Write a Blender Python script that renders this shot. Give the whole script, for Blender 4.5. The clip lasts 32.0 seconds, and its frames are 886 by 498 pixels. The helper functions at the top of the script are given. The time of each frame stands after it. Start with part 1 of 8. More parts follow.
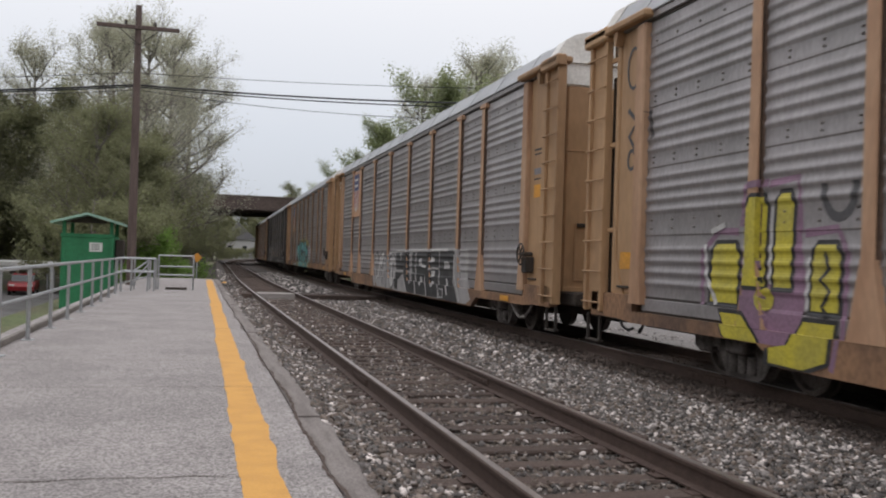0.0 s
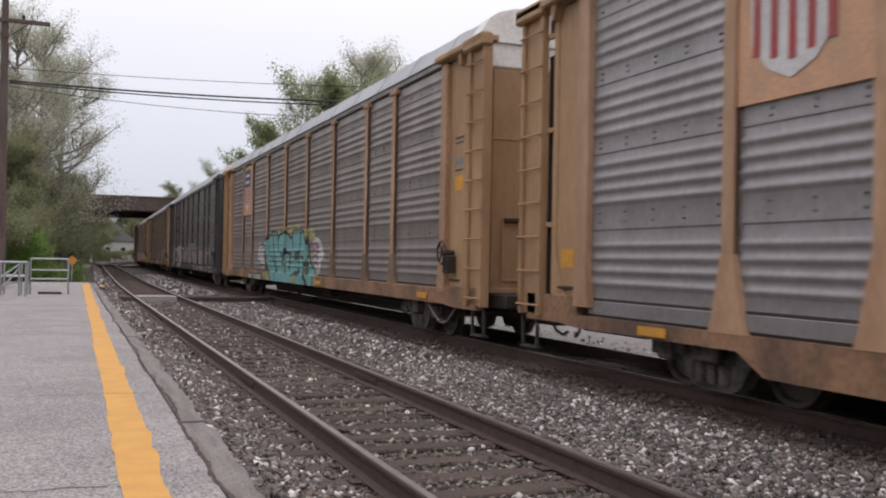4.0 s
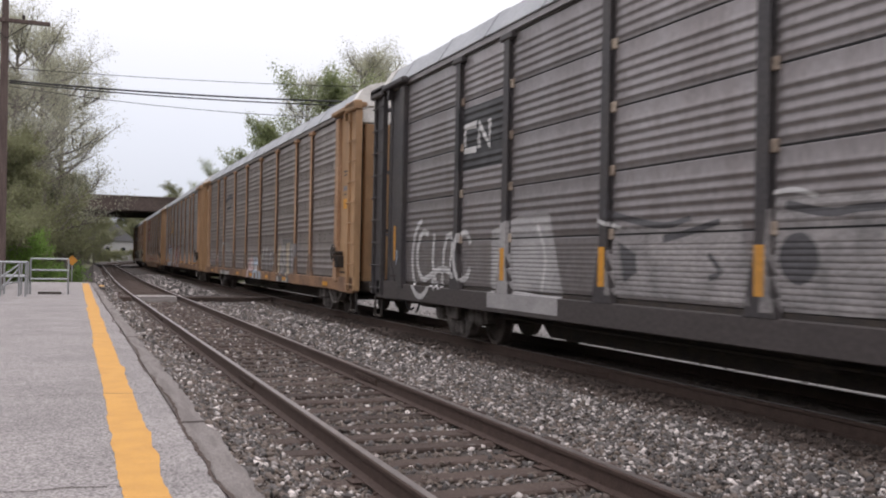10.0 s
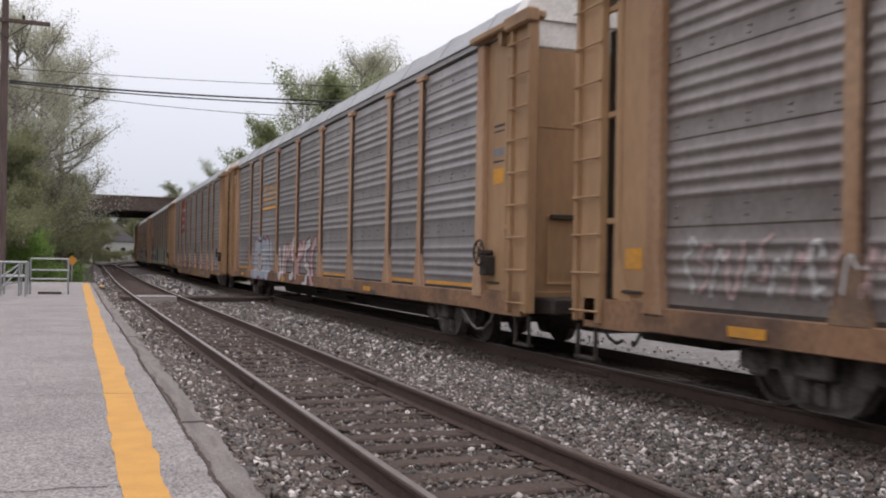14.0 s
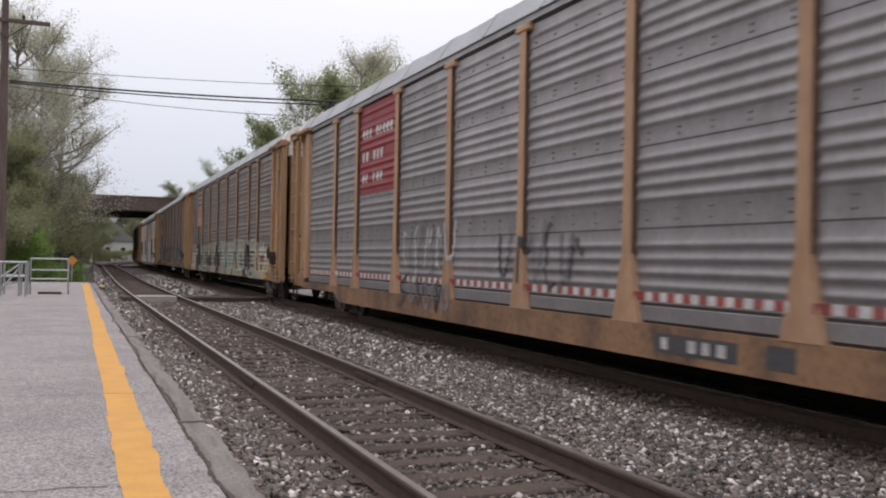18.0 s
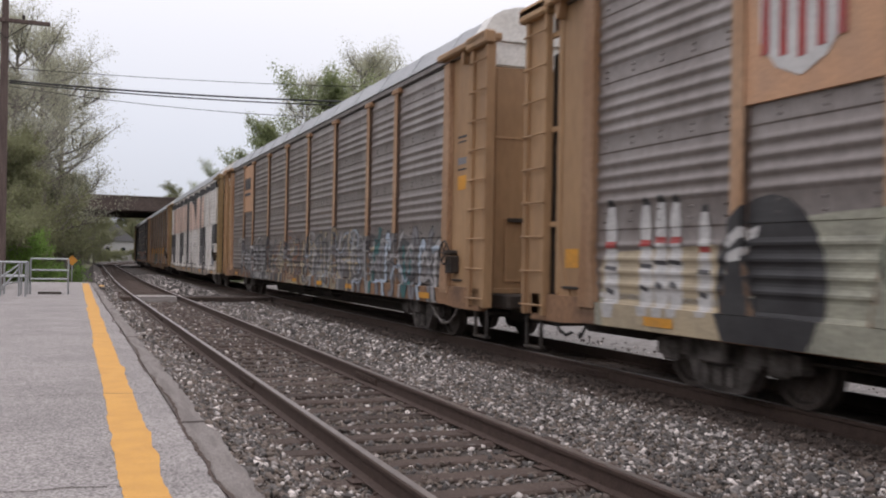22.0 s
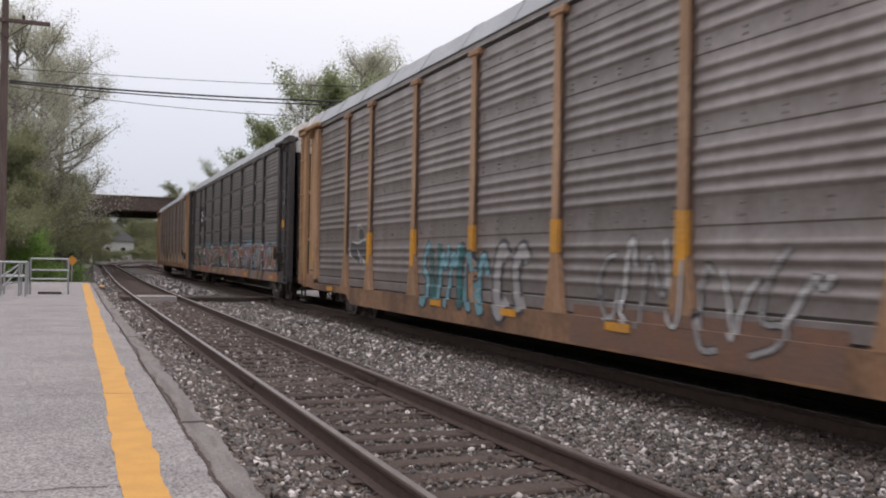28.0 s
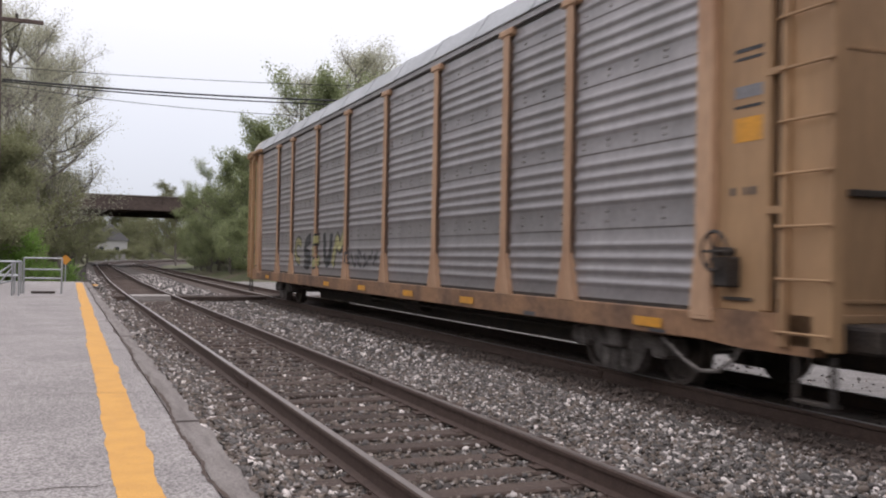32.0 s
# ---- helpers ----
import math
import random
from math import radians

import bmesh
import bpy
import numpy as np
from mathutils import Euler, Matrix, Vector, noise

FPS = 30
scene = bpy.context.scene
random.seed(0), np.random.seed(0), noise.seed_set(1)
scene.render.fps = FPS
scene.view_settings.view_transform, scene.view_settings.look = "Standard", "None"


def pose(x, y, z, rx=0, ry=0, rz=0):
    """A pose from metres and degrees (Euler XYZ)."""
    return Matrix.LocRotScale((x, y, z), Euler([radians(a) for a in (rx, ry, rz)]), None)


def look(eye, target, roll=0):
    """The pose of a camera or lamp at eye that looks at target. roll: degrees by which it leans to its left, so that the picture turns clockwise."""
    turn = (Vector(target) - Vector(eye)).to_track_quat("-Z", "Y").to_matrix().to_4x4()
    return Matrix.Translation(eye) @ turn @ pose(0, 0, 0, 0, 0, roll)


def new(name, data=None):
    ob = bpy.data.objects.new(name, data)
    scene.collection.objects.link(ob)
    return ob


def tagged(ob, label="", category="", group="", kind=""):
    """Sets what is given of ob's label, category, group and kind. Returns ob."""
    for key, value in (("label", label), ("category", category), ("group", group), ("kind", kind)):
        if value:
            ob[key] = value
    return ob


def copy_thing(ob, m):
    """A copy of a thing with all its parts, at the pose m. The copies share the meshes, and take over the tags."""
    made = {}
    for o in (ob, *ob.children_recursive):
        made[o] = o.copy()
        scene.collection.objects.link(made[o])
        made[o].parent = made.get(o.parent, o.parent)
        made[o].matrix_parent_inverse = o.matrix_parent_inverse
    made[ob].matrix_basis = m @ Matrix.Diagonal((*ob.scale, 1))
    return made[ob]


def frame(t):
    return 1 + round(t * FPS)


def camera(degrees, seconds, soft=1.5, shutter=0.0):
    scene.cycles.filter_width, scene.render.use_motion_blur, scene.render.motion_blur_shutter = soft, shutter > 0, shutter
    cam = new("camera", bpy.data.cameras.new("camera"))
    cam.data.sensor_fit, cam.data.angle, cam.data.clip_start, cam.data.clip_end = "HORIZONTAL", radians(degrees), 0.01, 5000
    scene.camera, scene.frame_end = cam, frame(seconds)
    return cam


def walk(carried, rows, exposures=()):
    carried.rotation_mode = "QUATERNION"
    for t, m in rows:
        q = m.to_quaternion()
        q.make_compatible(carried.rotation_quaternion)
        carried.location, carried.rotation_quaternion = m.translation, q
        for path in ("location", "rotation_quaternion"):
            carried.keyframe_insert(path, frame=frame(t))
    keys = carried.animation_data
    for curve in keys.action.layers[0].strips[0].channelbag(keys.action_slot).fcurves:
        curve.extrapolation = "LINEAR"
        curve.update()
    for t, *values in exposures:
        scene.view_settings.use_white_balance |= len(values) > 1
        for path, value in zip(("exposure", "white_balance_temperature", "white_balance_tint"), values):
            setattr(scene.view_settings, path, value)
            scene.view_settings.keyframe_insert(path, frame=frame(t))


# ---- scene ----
YAW, PITCH, ROLL = 0.375499, 0.012426, 0.019206
EYE = (0.0, 0.0, 1.4116)
cam = camera(50.38, 32.0, soft=2.0, shutter=0.26)


def aim(dyaw=0.0, dpitch=0.0, droll=0.0):
    """The tripod head's pose for small turns from its rest."""
    turn = Euler((math.pi / 2 + PITCH + dpitch, 0, -(YAW + dyaw))).to_matrix().to_4x4()
    return Matrix.Translation(EYE) @ turn @ pose(0, 0, 0, 0, 0, math.degrees(ROLL + droll))


walk(cam, [
    (0.0, aim(-0.1198, -0.0019, 0.0131)), (0.1, aim(-0.1010, -0.0010, 0.0110)), (0.2, aim(-0.0560, 0.0020, 0.0060)),
    (0.3, aim(-0.0210, 0.0045, 0.0025)), (0.4, aim(0.0010, 0.0060, 0.0008)), (0.5, aim(0.0076, 0.0060, 0.0006)),
    (0.7, aim(0.0050, 0.0032, 0.0)), (0.9, aim(0.0006, 0.0006, -0.0005)), (1.0, aim()), (1.5, aim()), (15.0, aim()),
    (29.0, aim()), (29.5, aim(-0.0025, -0.0019)), (30.0, aim(0.0008, -0.0032)), (30.5, aim(0.0024, -0.0034)),
    (31.0, aim(0.0028, -0.0030)), (31.5, aim(0.0018, -0.0015)), (32.0, aim(0.0060, -0.0007)),
], exposures=[(0.0, -0.06, 6450, 11), (0.6, 0.04, 6450, 10), (1.3, 0.06, 6450, 11), (2.0, 0.08, 6450, 14), (6.0, 0.08, 6450, 15), (7.5, 0.1, 6450, 15), (9.0, 0.2, 6450, 15), (11.0, 0.19, 6450, 15), (12.5, 0.13, 6450, 15), (17.0, 0.07, 6450, 15), (22.0, 0.06, 6450, 15),
                (23.0, 0.1, 6450, 15), (24.0, 0.04, 6450, 15), (25.0, -0.08, 6450, 15), (26.0, -0.06, 6450, 15), (28.0, 0.04, 6450, 15), (29.0, 0.13, 6450, 15), (30.0, 0.22, 6450, 15), (31.0, 0.22, 6450, 15), (32.0, 0.18, 6450, 15)])

# ---- world and sun: a bright overcast spring day ----
world = bpy.data.worlds.new("overcast_sky")
scene.world = world
world.use_nodes = True
wn, wl = world.node_tree.nodes, world.node_tree.links
wn.clear()
w_out, w_bg = wn.new("ShaderNodeOutputWorld"), wn.new("ShaderNodeBackground")
sky = wn.new("ShaderNodeTexSky")
sky.sky_type, sky.sun_disc = "NISHITA", False
sky.sun_elevation, sky.sun_rotation = radians(52), radians(150)
sky.dust_density = 4.0
dim = wn.new("ShaderNodeVectorMath")
dim.operation = "SCALE"
dim.inputs["Scale"].default_value = 0.10
coord = wn.new("ShaderNodeTexCoord")
split = wn.new("ShaderNodeSeparateXYZ")
grad = wn.new("ShaderNodeValToRGB")
grad.color_ramp.elements[0].position, grad.color_ramp.elements[0].color = 0.0, (0.58, 0.62, 0.675, 1)
grad.color_ramp.elements[1].position, grad.color_ramp.elements[1].color = 0.30, (0.98, 0.98, 1.0, 1)
mid = grad.color_ramp.elements.new(0.12)
mid.color = (0.73, 0.765, 0.82, 1)
zenith = grad.color_ramp.elements.new(1.0)
zenith.color = (1.45, 1.45, 1.48, 1)
clouds = wn.new("ShaderNodeTexNoise")
clouds.inputs["Scale"].default_value, clouds.inputs["Detail"].default_value = 2.2, 4
cloudmix = wn.new("ShaderNodeMix")
cloudmix.data_type, cloudmix.blend_type = "RGBA", "SOFT_LIGHT"
cloudmix.inputs[0].default_value = 0.22
mix = wn.new("ShaderNodeMix")
mix.data_type = "RGBA"
mix.inputs[0].default_value = 0.90
wl.new(coord.outputs["Generated"], split.inputs[0])
wl.new(split.outputs["Z"], grad.inputs[0])
wl.new(coord.outputs["Generated"], clouds.inputs["Vector"])
wl.new(sky.outputs[0], dim.inputs[0])
wl.new(grad.outputs[0], cloudmix.inputs[6])
wl.new(clouds.outputs[0], cloudmix.inputs[7])
wl.new(dim.outputs[0], mix.inputs[6])
wl.new(cloudmix.outputs[2], mix.inputs[7])
wl.new(mix.outputs[2], w_bg.inputs["Color"])
w_bg.inputs["Strength"].default_value = 1.08
wl.new(w_bg.outputs[0], w_out.inputs[0])

sun_data = bpy.data.lights.new("sun", "SUN")
sun_data.energy, sun_data.angle, sun_data.color = 0.22, radians(40), (1.0, 0.97, 0.92)
sun = new("sun", sun_data)
sun.matrix_world = look((0, 0, 60), (18, 22, 0))


# ---- materials ----
def material(name, colour, rough=0.7, metal=0.0, vary=0.25, scale=6.0, fine=60.0, bump=0.15, bump_scale=None, second=None,
             stretch=(1, 1, 1), per_object=0.0, per_island=0.0, skew=0.0, spec=0.4, low=0.4, high=0.65):
    """A node material: base colour broken up at two scales, with stains of a second colour and fine relief."""
    m = bpy.data.materials.new(name)
    m.use_nodes = True
    n, l = m.node_tree.nodes, m.node_tree.links
    b = n["Principled BSDF"]
    b.inputs["Roughness"].default_value, b.inputs["Metallic"].default_value = rough, metal
    b.inputs["Specular IOR Level"].default_value = spec
    tc, mp = n.new("ShaderNodeTexCoord"), n.new("ShaderNodeMapping")
    mp.inputs["Scale"].default_value = stretch
    l.new(tc.outputs["Object"], mp.inputs[0])
    big, small = n.new("ShaderNodeTexNoise"), n.new("ShaderNodeTexNoise")
    big.inputs["Scale"].default_value, big.inputs["Detail"].default_value = scale, 5
    small.inputs["Scale"].default_value, small.inputs["Detail"].default_value = fine, 3
    l.new(mp.outputs[0], big.inputs["Vector"])
    l.new(mp.outputs[0], small.inputs["Vector"])
    ramp = n.new("ShaderNodeMapRange")
    ramp.inputs[1].default_value, ramp.inputs[2].default_value = low, high
    l.new(big.outputs[0], ramp.inputs[0])
    two = n.new("ShaderNodeMix")
    two.data_type = "RGBA"
    sec = second or tuple(c * (1 - vary) for c in colour)
    two.inputs[6].default_value, two.inputs[7].default_value = (*colour, 1), (*sec, 1)
    l.new(ramp.outputs[0], two.inputs[0])
    fineramp = n.new("ShaderNodeMapRange")
    fineramp.inputs[1].default_value, fineramp.inputs[2].default_value = 0.37, 0.63
    fineramp.inputs[3].default_value, fineramp.inputs[4].default_value = 1 - vary * 0.7, 1 + vary * 0.7
    l.new(small.outputs[0], fineramp.inputs[0])
    hsv = n.new("ShaderNodeHueSaturation")
    l.new(two.outputs[2], hsv.inputs["Color"])
    value = fineramp.outputs[0]
    if per_object or per_island:
        if per_object:
            src, amount = n.new("ShaderNodeObjectInfo").outputs["Random"], per_object
        else:
            src, amount = n.new("ShaderNodeNewGeometry").outputs["Random Per Island"], per_island
        rr = n.new("ShaderNodeMapRange")
        rr.inputs[3].default_value, rr.inputs[4].default_value = 1 - amount, 1 + amount
        if skew:
            power = n.new("ShaderNodeMath")
            power.operation = "POWER"
            power.inputs[1].default_value = skew
            l.new(src, power.inputs[0])
            src = power.outputs[0]
            rr.inputs[3].default_value, rr.inputs[4].default_value = 0.55, 0.55 + amount * 3.4
        l.new(src, rr.inputs[0])
        mul = n.new("ShaderNodeMath")
        mul.operation = "MULTIPLY"
        l.new(value, mul.inputs[0])
        l.new(rr.outputs[0], mul.inputs[1])
        value = mul.outputs[0]
    l.new(value, hsv.inputs["Value"])
    l.new(hsv.outputs[0], b.inputs["Base Color"])
    if bump:
        bp = n.new("ShaderNodeBump")
        bp.inputs["Strength"].default_value, bp.inputs["Distance"].default_value = bump, 0.02
        src = small
        if bump_scale:
            src = n.new("ShaderNodeTexNoise")
            src.inputs["Scale"].default_value, src.inputs["Detail"].default_value = bump_scale, 4
            l.new(tc.outputs["Object"], src.inputs["Vector"])
        l.new(src.outputs[0], bp.inputs["Height"])
        l.new(bp.outputs[0], b.inputs["Normal"])
    return m


M_ASPHALT = material("worn_pale_asphalt", (0.345, 0.315, 0.305), 0.92, vary=0.62, scale=1.4, fine=66, bump=0.9, second=(0.285, 0.26, 0.252))
M_YELLOW = material("yellow_line_paint", (0.64, 0.335, 0.08), 0.75, vary=0.1, scale=5, fine=90, bump=0.3, second=(0.58, 0.30, 0.075))
M_PALEPLANK = material("bleached_grey_plank", (0.38, 0.35, 0.33), 0.9, vary=0.3, scale=3, fine=30, bump=0.4, stretch=(0.7, 5, 5), second=(0.28, 0.25, 0.235))
M_TIMBER = material("grey_weathered_timber", (0.24, 0.212, 0.198), 0.9, vary=0.3, scale=3, fine=30, bump=0.5, stretch=(6, 0.6, 6), second=(0.175, 0.15, 0.14))
M_TIE = material("creosoted_tie", (0.098, 0.07, 0.058), 0.92, vary=0.35, scale=4, fine=40, bump=0.6, stretch=(0.7, 5, 5), second=(0.07, 0.05, 0.042), per_object=0.25)
M_RAIL = material("rusty_rail_steel", (0.085, 0.056, 0.045), 0.75, 0.2, vary=0.3, scale=8, fine=80, second=(0.07, 0.045, 0.037))
M_RAILTOP2 = material("bright_running_rail_head", (0.30, 0.27, 0.25), 0.5, 0.8, vary=0.1, scale=5, fine=60, bump=0.03)
M_RAILTOP = material("polished_rail_head", (0.30, 0.26, 0.24), 0.38, 0.75, vary=0.15, scale=5, fine=60, bump=0.05)
M_STONE = material("ballast_stone", (0.222, 0.2, 0.188), 0.9, vary=0.25, scale=20, fine=120, bump=0.4, per_island=1.1, skew=3.8, second=(0.15, 0.135, 0.128))
M_STONE_BROWN = material("earthy_ballast_stone", (0.195, 0.158, 0.131), 0.92, vary=0.25, scale=20, fine=120, bump=0.4, per_island=0.35, second=(0.165, 0.133, 0.117))
M_STONE_DIRTY = material("soiled_ballast_stone", (0.125, 0.096, 0.082), 0.92, vary=0.25, scale=20, fine=120, bump=0.4, per_island=0.5, second=(0.10, 0.078, 0.067))
M_BED = material("ballast_bed", (0.105, 0.088, 0.08), 0.95, vary=0.45, scale=14, fine=38, bump=1.0, second=(0.06, 0.05, 0.045))
M_GRAVEL = material("pale_fine_gravel", (0.25, 0.232, 0.222), 0.95, vary=0.35, scale=3, fine=30, bump=0.8, second=(0.19, 0.172, 0.162))
M_DIRT = material("oily_ballast_dirt", (0.095, 0.07, 0.058), 0.95, vary=0.35, scale=3, fine=40, bump=0.8, second=(0.075, 0.055, 0.047))
M_GROUND = material("grass_and_earth", (0.10, 0.12, 0.05), 0.95, vary=0.4, scale=0.25, fine=6, bump=0.8, second=(0.13, 0.105, 0.075))
M_TAN = material("faded_tan_yellow_paint", (0.47, 0.295, 0.185), 0.6, vary=0.11, scale=1.2, fine=14, bump=0.04, stretch=(1, 1, 0.35), second=(0.35, 0.195, 0.115), per_object=0.08)
M_TANB = material("grimy_pale_tan_paint", (0.40, 0.25, 0.155), 0.65, vary=0.2, scale=1.4, fine=30, bump=0.08, stretch=(1, 1, 0.35), second=(0.30, 0.165, 0.088), per_object=0.12)
M_TANE = material("brown_tan_end_sheet", (0.405, 0.248, 0.132), 0.6, vary=0.09, scale=0.9, fine=11, bump=0.03, stretch=(1, 1, 0.35), second=(0.31, 0.185, 0.10), per_object=0.10)
M_MUSTARD = material("dull_mustard_end_sheet", (0.33, 0.225, 0.10), 0.65, vary=0.14, scale=0.9, fine=14, bump=0.04, stretch=(1, 1, 0.35), second=(0.24, 0.155, 0.075))
M_FOOT = material("dirty_tan_post_foot", (0.25, 0.158, 0.1), 0.75, vary=0.25, scale=2.2, fine=24, bump=0.1, second=(0.16, 0.105, 0.075), per_object=0.12)
M_WEB = material("dark_brown_post_web", (0.15, 0.098, 0.072), 0.8, vary=0.3, scale=2.5, fine=24, bump=0.1, second=(0.10, 0.066, 0.05))
M_BOLT = material("rusty_bolt_heads", (0.19, 0.165, 0.155), 0.8, vary=0.3, scale=8, fine=40, bump=0.1)
M_TANRUST = material("rust_streaked_yellow_sill", (0.285, 0.158, 0.087), 0.7, vary=0.3, scale=1.2, fine=18, bump=0.15, stretch=(1, 1, 0.6), second=(0.115, 0.07, 0.05))
M_GALV = material("dirty_galvanised_panel", (0.31, 0.287, 0.29), 0.44, 0.42, vary=0.16, scale=1.3, fine=22, bump=0.05, stretch=(1, 1.4, 0.5), second=(0.26, 0.243, 0.243), per_object=0.10, spec=0.5)
M_GALVB = material("brownish_sooty_galvanised_panel", (0.27, 0.237, 0.225), 0.44, 0.42, vary=0.2, scale=1.3, fine=22, bump=0.05, stretch=(1, 1.4, 0.5), second=(0.215, 0.184, 0.173), per_object=0.10, spec=0.5)
M_SILVERPANEL = material("dull_silver_ribbed_panel", (0.25, 0.226, 0.225), 0.4, 0.55, vary=0.18, scale=1.3, fine=22, bump=0.05, stretch=(1, 1.4, 0.5), second=(0.205, 0.18, 0.177), per_object=0.10, spec=0.5)
M_WHITESILL = material("stained_white_sill", (0.48, 0.39, 0.31), 0.65, vary=0.25, scale=1.2, fine=18, bump=0.1, second=(0.24, 0.18, 0.14))
M_BLACKSILL = material("dusty_black_sill", (0.065, 0.054, 0.052), 0.6, vary=0.3, scale=1.2, fine=18, second=(0.06, 0.05, 0.048))
M_WHITEPANEL = material("chalky_white_panel", (0.78, 0.74, 0.71), 0.6, vary=0.16, scale=1.4, fine=22, bump=0.05, stretch=(1, 1.4, 0.5), second=(0.62, 0.57, 0.53), per_object=0.05)
M_ROOF = material("pale_grey_roof", (0.37, 0.375, 0.39), 0.5, 0.2, vary=0.12, scale=0.8, fine=14, bump=0.05, second=(0.30, 0.305, 0.32))
M_WHITE = material("white_end_paint", (0.72, 0.70, 0.67), 0.6, vary=0.12, scale=2, fine=20, second=(0.55, 0.52, 0.48))
M_BLACKCAR = material("dull_black_car_paint", (0.052, 0.046, 0.048), 0.55, vary=0.3, scale=1.5, fine=20, second=(0.065, 0.055, 0.052))
M_IRON = material("dark_greasy_iron", (0.05, 0.043, 0.04), 0.75, 0.3, vary=0.4, scale=5, fine=40, second=(0.07, 0.055, 0.045))
M_DUST = material("dusty_truck_casting", (0.165, 0.145, 0.135), 0.85, 0.1, vary=0.35, scale=4, fine=30, second=(0.045, 0.037, 0.033))
M_WHEEL = material("worn_wheel_steel", (0.12, 0.10, 0.09), 0.5, 0.6, vary=0.3, scale=6, fine=40)
M_GALVPIPE = material("galvanised_pipe", (0.42, 0.43, 0.44), 0.45, 0.6, vary=0.15, scale=4, fine=40, bump=0.05)
M_GREEN = material("green_painted_boards", (0.03, 0.20, 0.085), 0.6, vary=0.2, scale=2, fine=30, stretch=(1, 1, 0.3), second=(0.022, 0.15, 0.065))
M_SHEDROOF = material("pale_green_sheet_roof", (0.30, 0.46, 0.38), 0.5, vary=0.12, scale=2, fine=30, second=(0.22, 0.36, 0.29))
M_POLE = material("weathered_pole_wood", (0.13, 0.095, 0.085), 0.9, vary=0.3, scale=4, fine=40, stretch=(5, 5, 0.3), second=(0.085, 0.06, 0.055))
M_CABLE = material("black_cable", (0.03, 0.03, 0.033), 0.6, vary=0.1, bump=0)
M_BRIDGE = material("weathered_brown_girder", (0.135, 0.10, 0.088), 0.8, 0.1, vary=0.25, scale=0.8, fine=10, stretch=(0.3, 0.3, 1), second=(0.09, 0.068, 0.06))
M_CONCRETE = material("stained_concrete", (0.24, 0.215, 0.195), 0.92, vary=0.25, scale=0.6, fine=20, bump=0.3, second=(0.15, 0.135, 0.12))
# stained concrete with the shade under the bridge put into its colour
M_SHADED_CONCRETE = material("shaded_stained_concrete", (0.105, 0.09, 0.08), 0.92, vary=0.3, scale=0.6, fine=14, bump=0.3, second=(0.06, 0.052, 0.047))
M_BARK = material("grey_brown_bark", (0.25, 0.225, 0.205), 0.95, vary=0.35, scale=5, fine=30, stretch=(4, 4, 0.6), second=(0.13, 0.112, 0.10))
M_SIGN = material("orange_sign_sheet", (0.58, 0.25, 0.035), 0.55, vary=0.08, scale=4, fine=40, bump=0)
M_REDCAR = material("red_car_paint", (0.30, 0.02, 0.025), 0.3, vary=0.08, scale=3, fine=40, bump=0)
M_SILVER = material("silver_car_paint", (0.48, 0.49, 0.51), 0.3, 0.4, vary=0.06, scale=3, fine=40, bump=0)
M_GLASS = material("dark_window_glass", (0.02, 0.024, 0.028), 0.08, vary=0.1, bump=0, spec=0.6)
M_TYRE = material("tyre_rubber", (0.02, 0.02, 0.02), 0.85, vary=0.2, bump=0.2)
M_LOT = material("car_park_asphalt", (0.17, 0.165, 0.165), 0.92, vary=0.25, scale=0.5, fine=60, bump=0.3, second=(0.12, 0.115, 0.115))
M_WHITESIGN = material("white_notice_sheet", (0.7, 0.7, 0.68), 0.6, vary=0.06, bump=0)
M_HOUSE = material("pale_house_siding", (0.42, 0.41, 0.40), 0.8, vary=0.12, scale=1, fine=12, stretch=(1, 1, 6))
M_HOUSEROOF = material("grey_shingle_roof", (0.16, 0.155, 0.16), 0.9, vary=0.2, scale=2, fine=14)


def leafy(name, colour, second, amount=0.16):
    m = material(name, colour, 0.75, vary=0.2, scale=0.35, fine=4, bump=0, second=second, per_island=amount, spec=0.2)
    n, l = m.node_tree.nodes, m.node_tree.links
    b, out = n["Principled BSDF"], n["Material Output"]
    through_leaf, both = n.new("ShaderNodeBsdfTranslucent"), n.new("ShaderNodeMixShader")
    both.inputs[0].default_value = 0.55
    l.new(b.inputs["Base Color"].links[0].from_socket, through_leaf.inputs["Color"])
    l.new(b.outputs[0], both.inputs[1])
    l.new(through_leaf.outputs[0], both.inputs[2])
    l.new(both.outputs[0], out.inputs[0])
    return m


M_LEAF_OLIVE = leafy("olive_young_leaves", (0.265, 0.272, 0.155), (0.215, 0.215, 0.125))
M_LEAF_GREEN = leafy("fresh_green_leaves", (0.335, 0.37, 0.20), (0.275, 0.31, 0.165))
M_LEAF_BRIGHT = leafy("bright_green_bush_leaves", (0.225, 0.345, 0.09), (0.165, 0.26, 0.07))
M_LEAF_GREY = leafy("grey_budding_twigs", (0.50, 0.495, 0.38), (0.42, 0.41, 0.31))


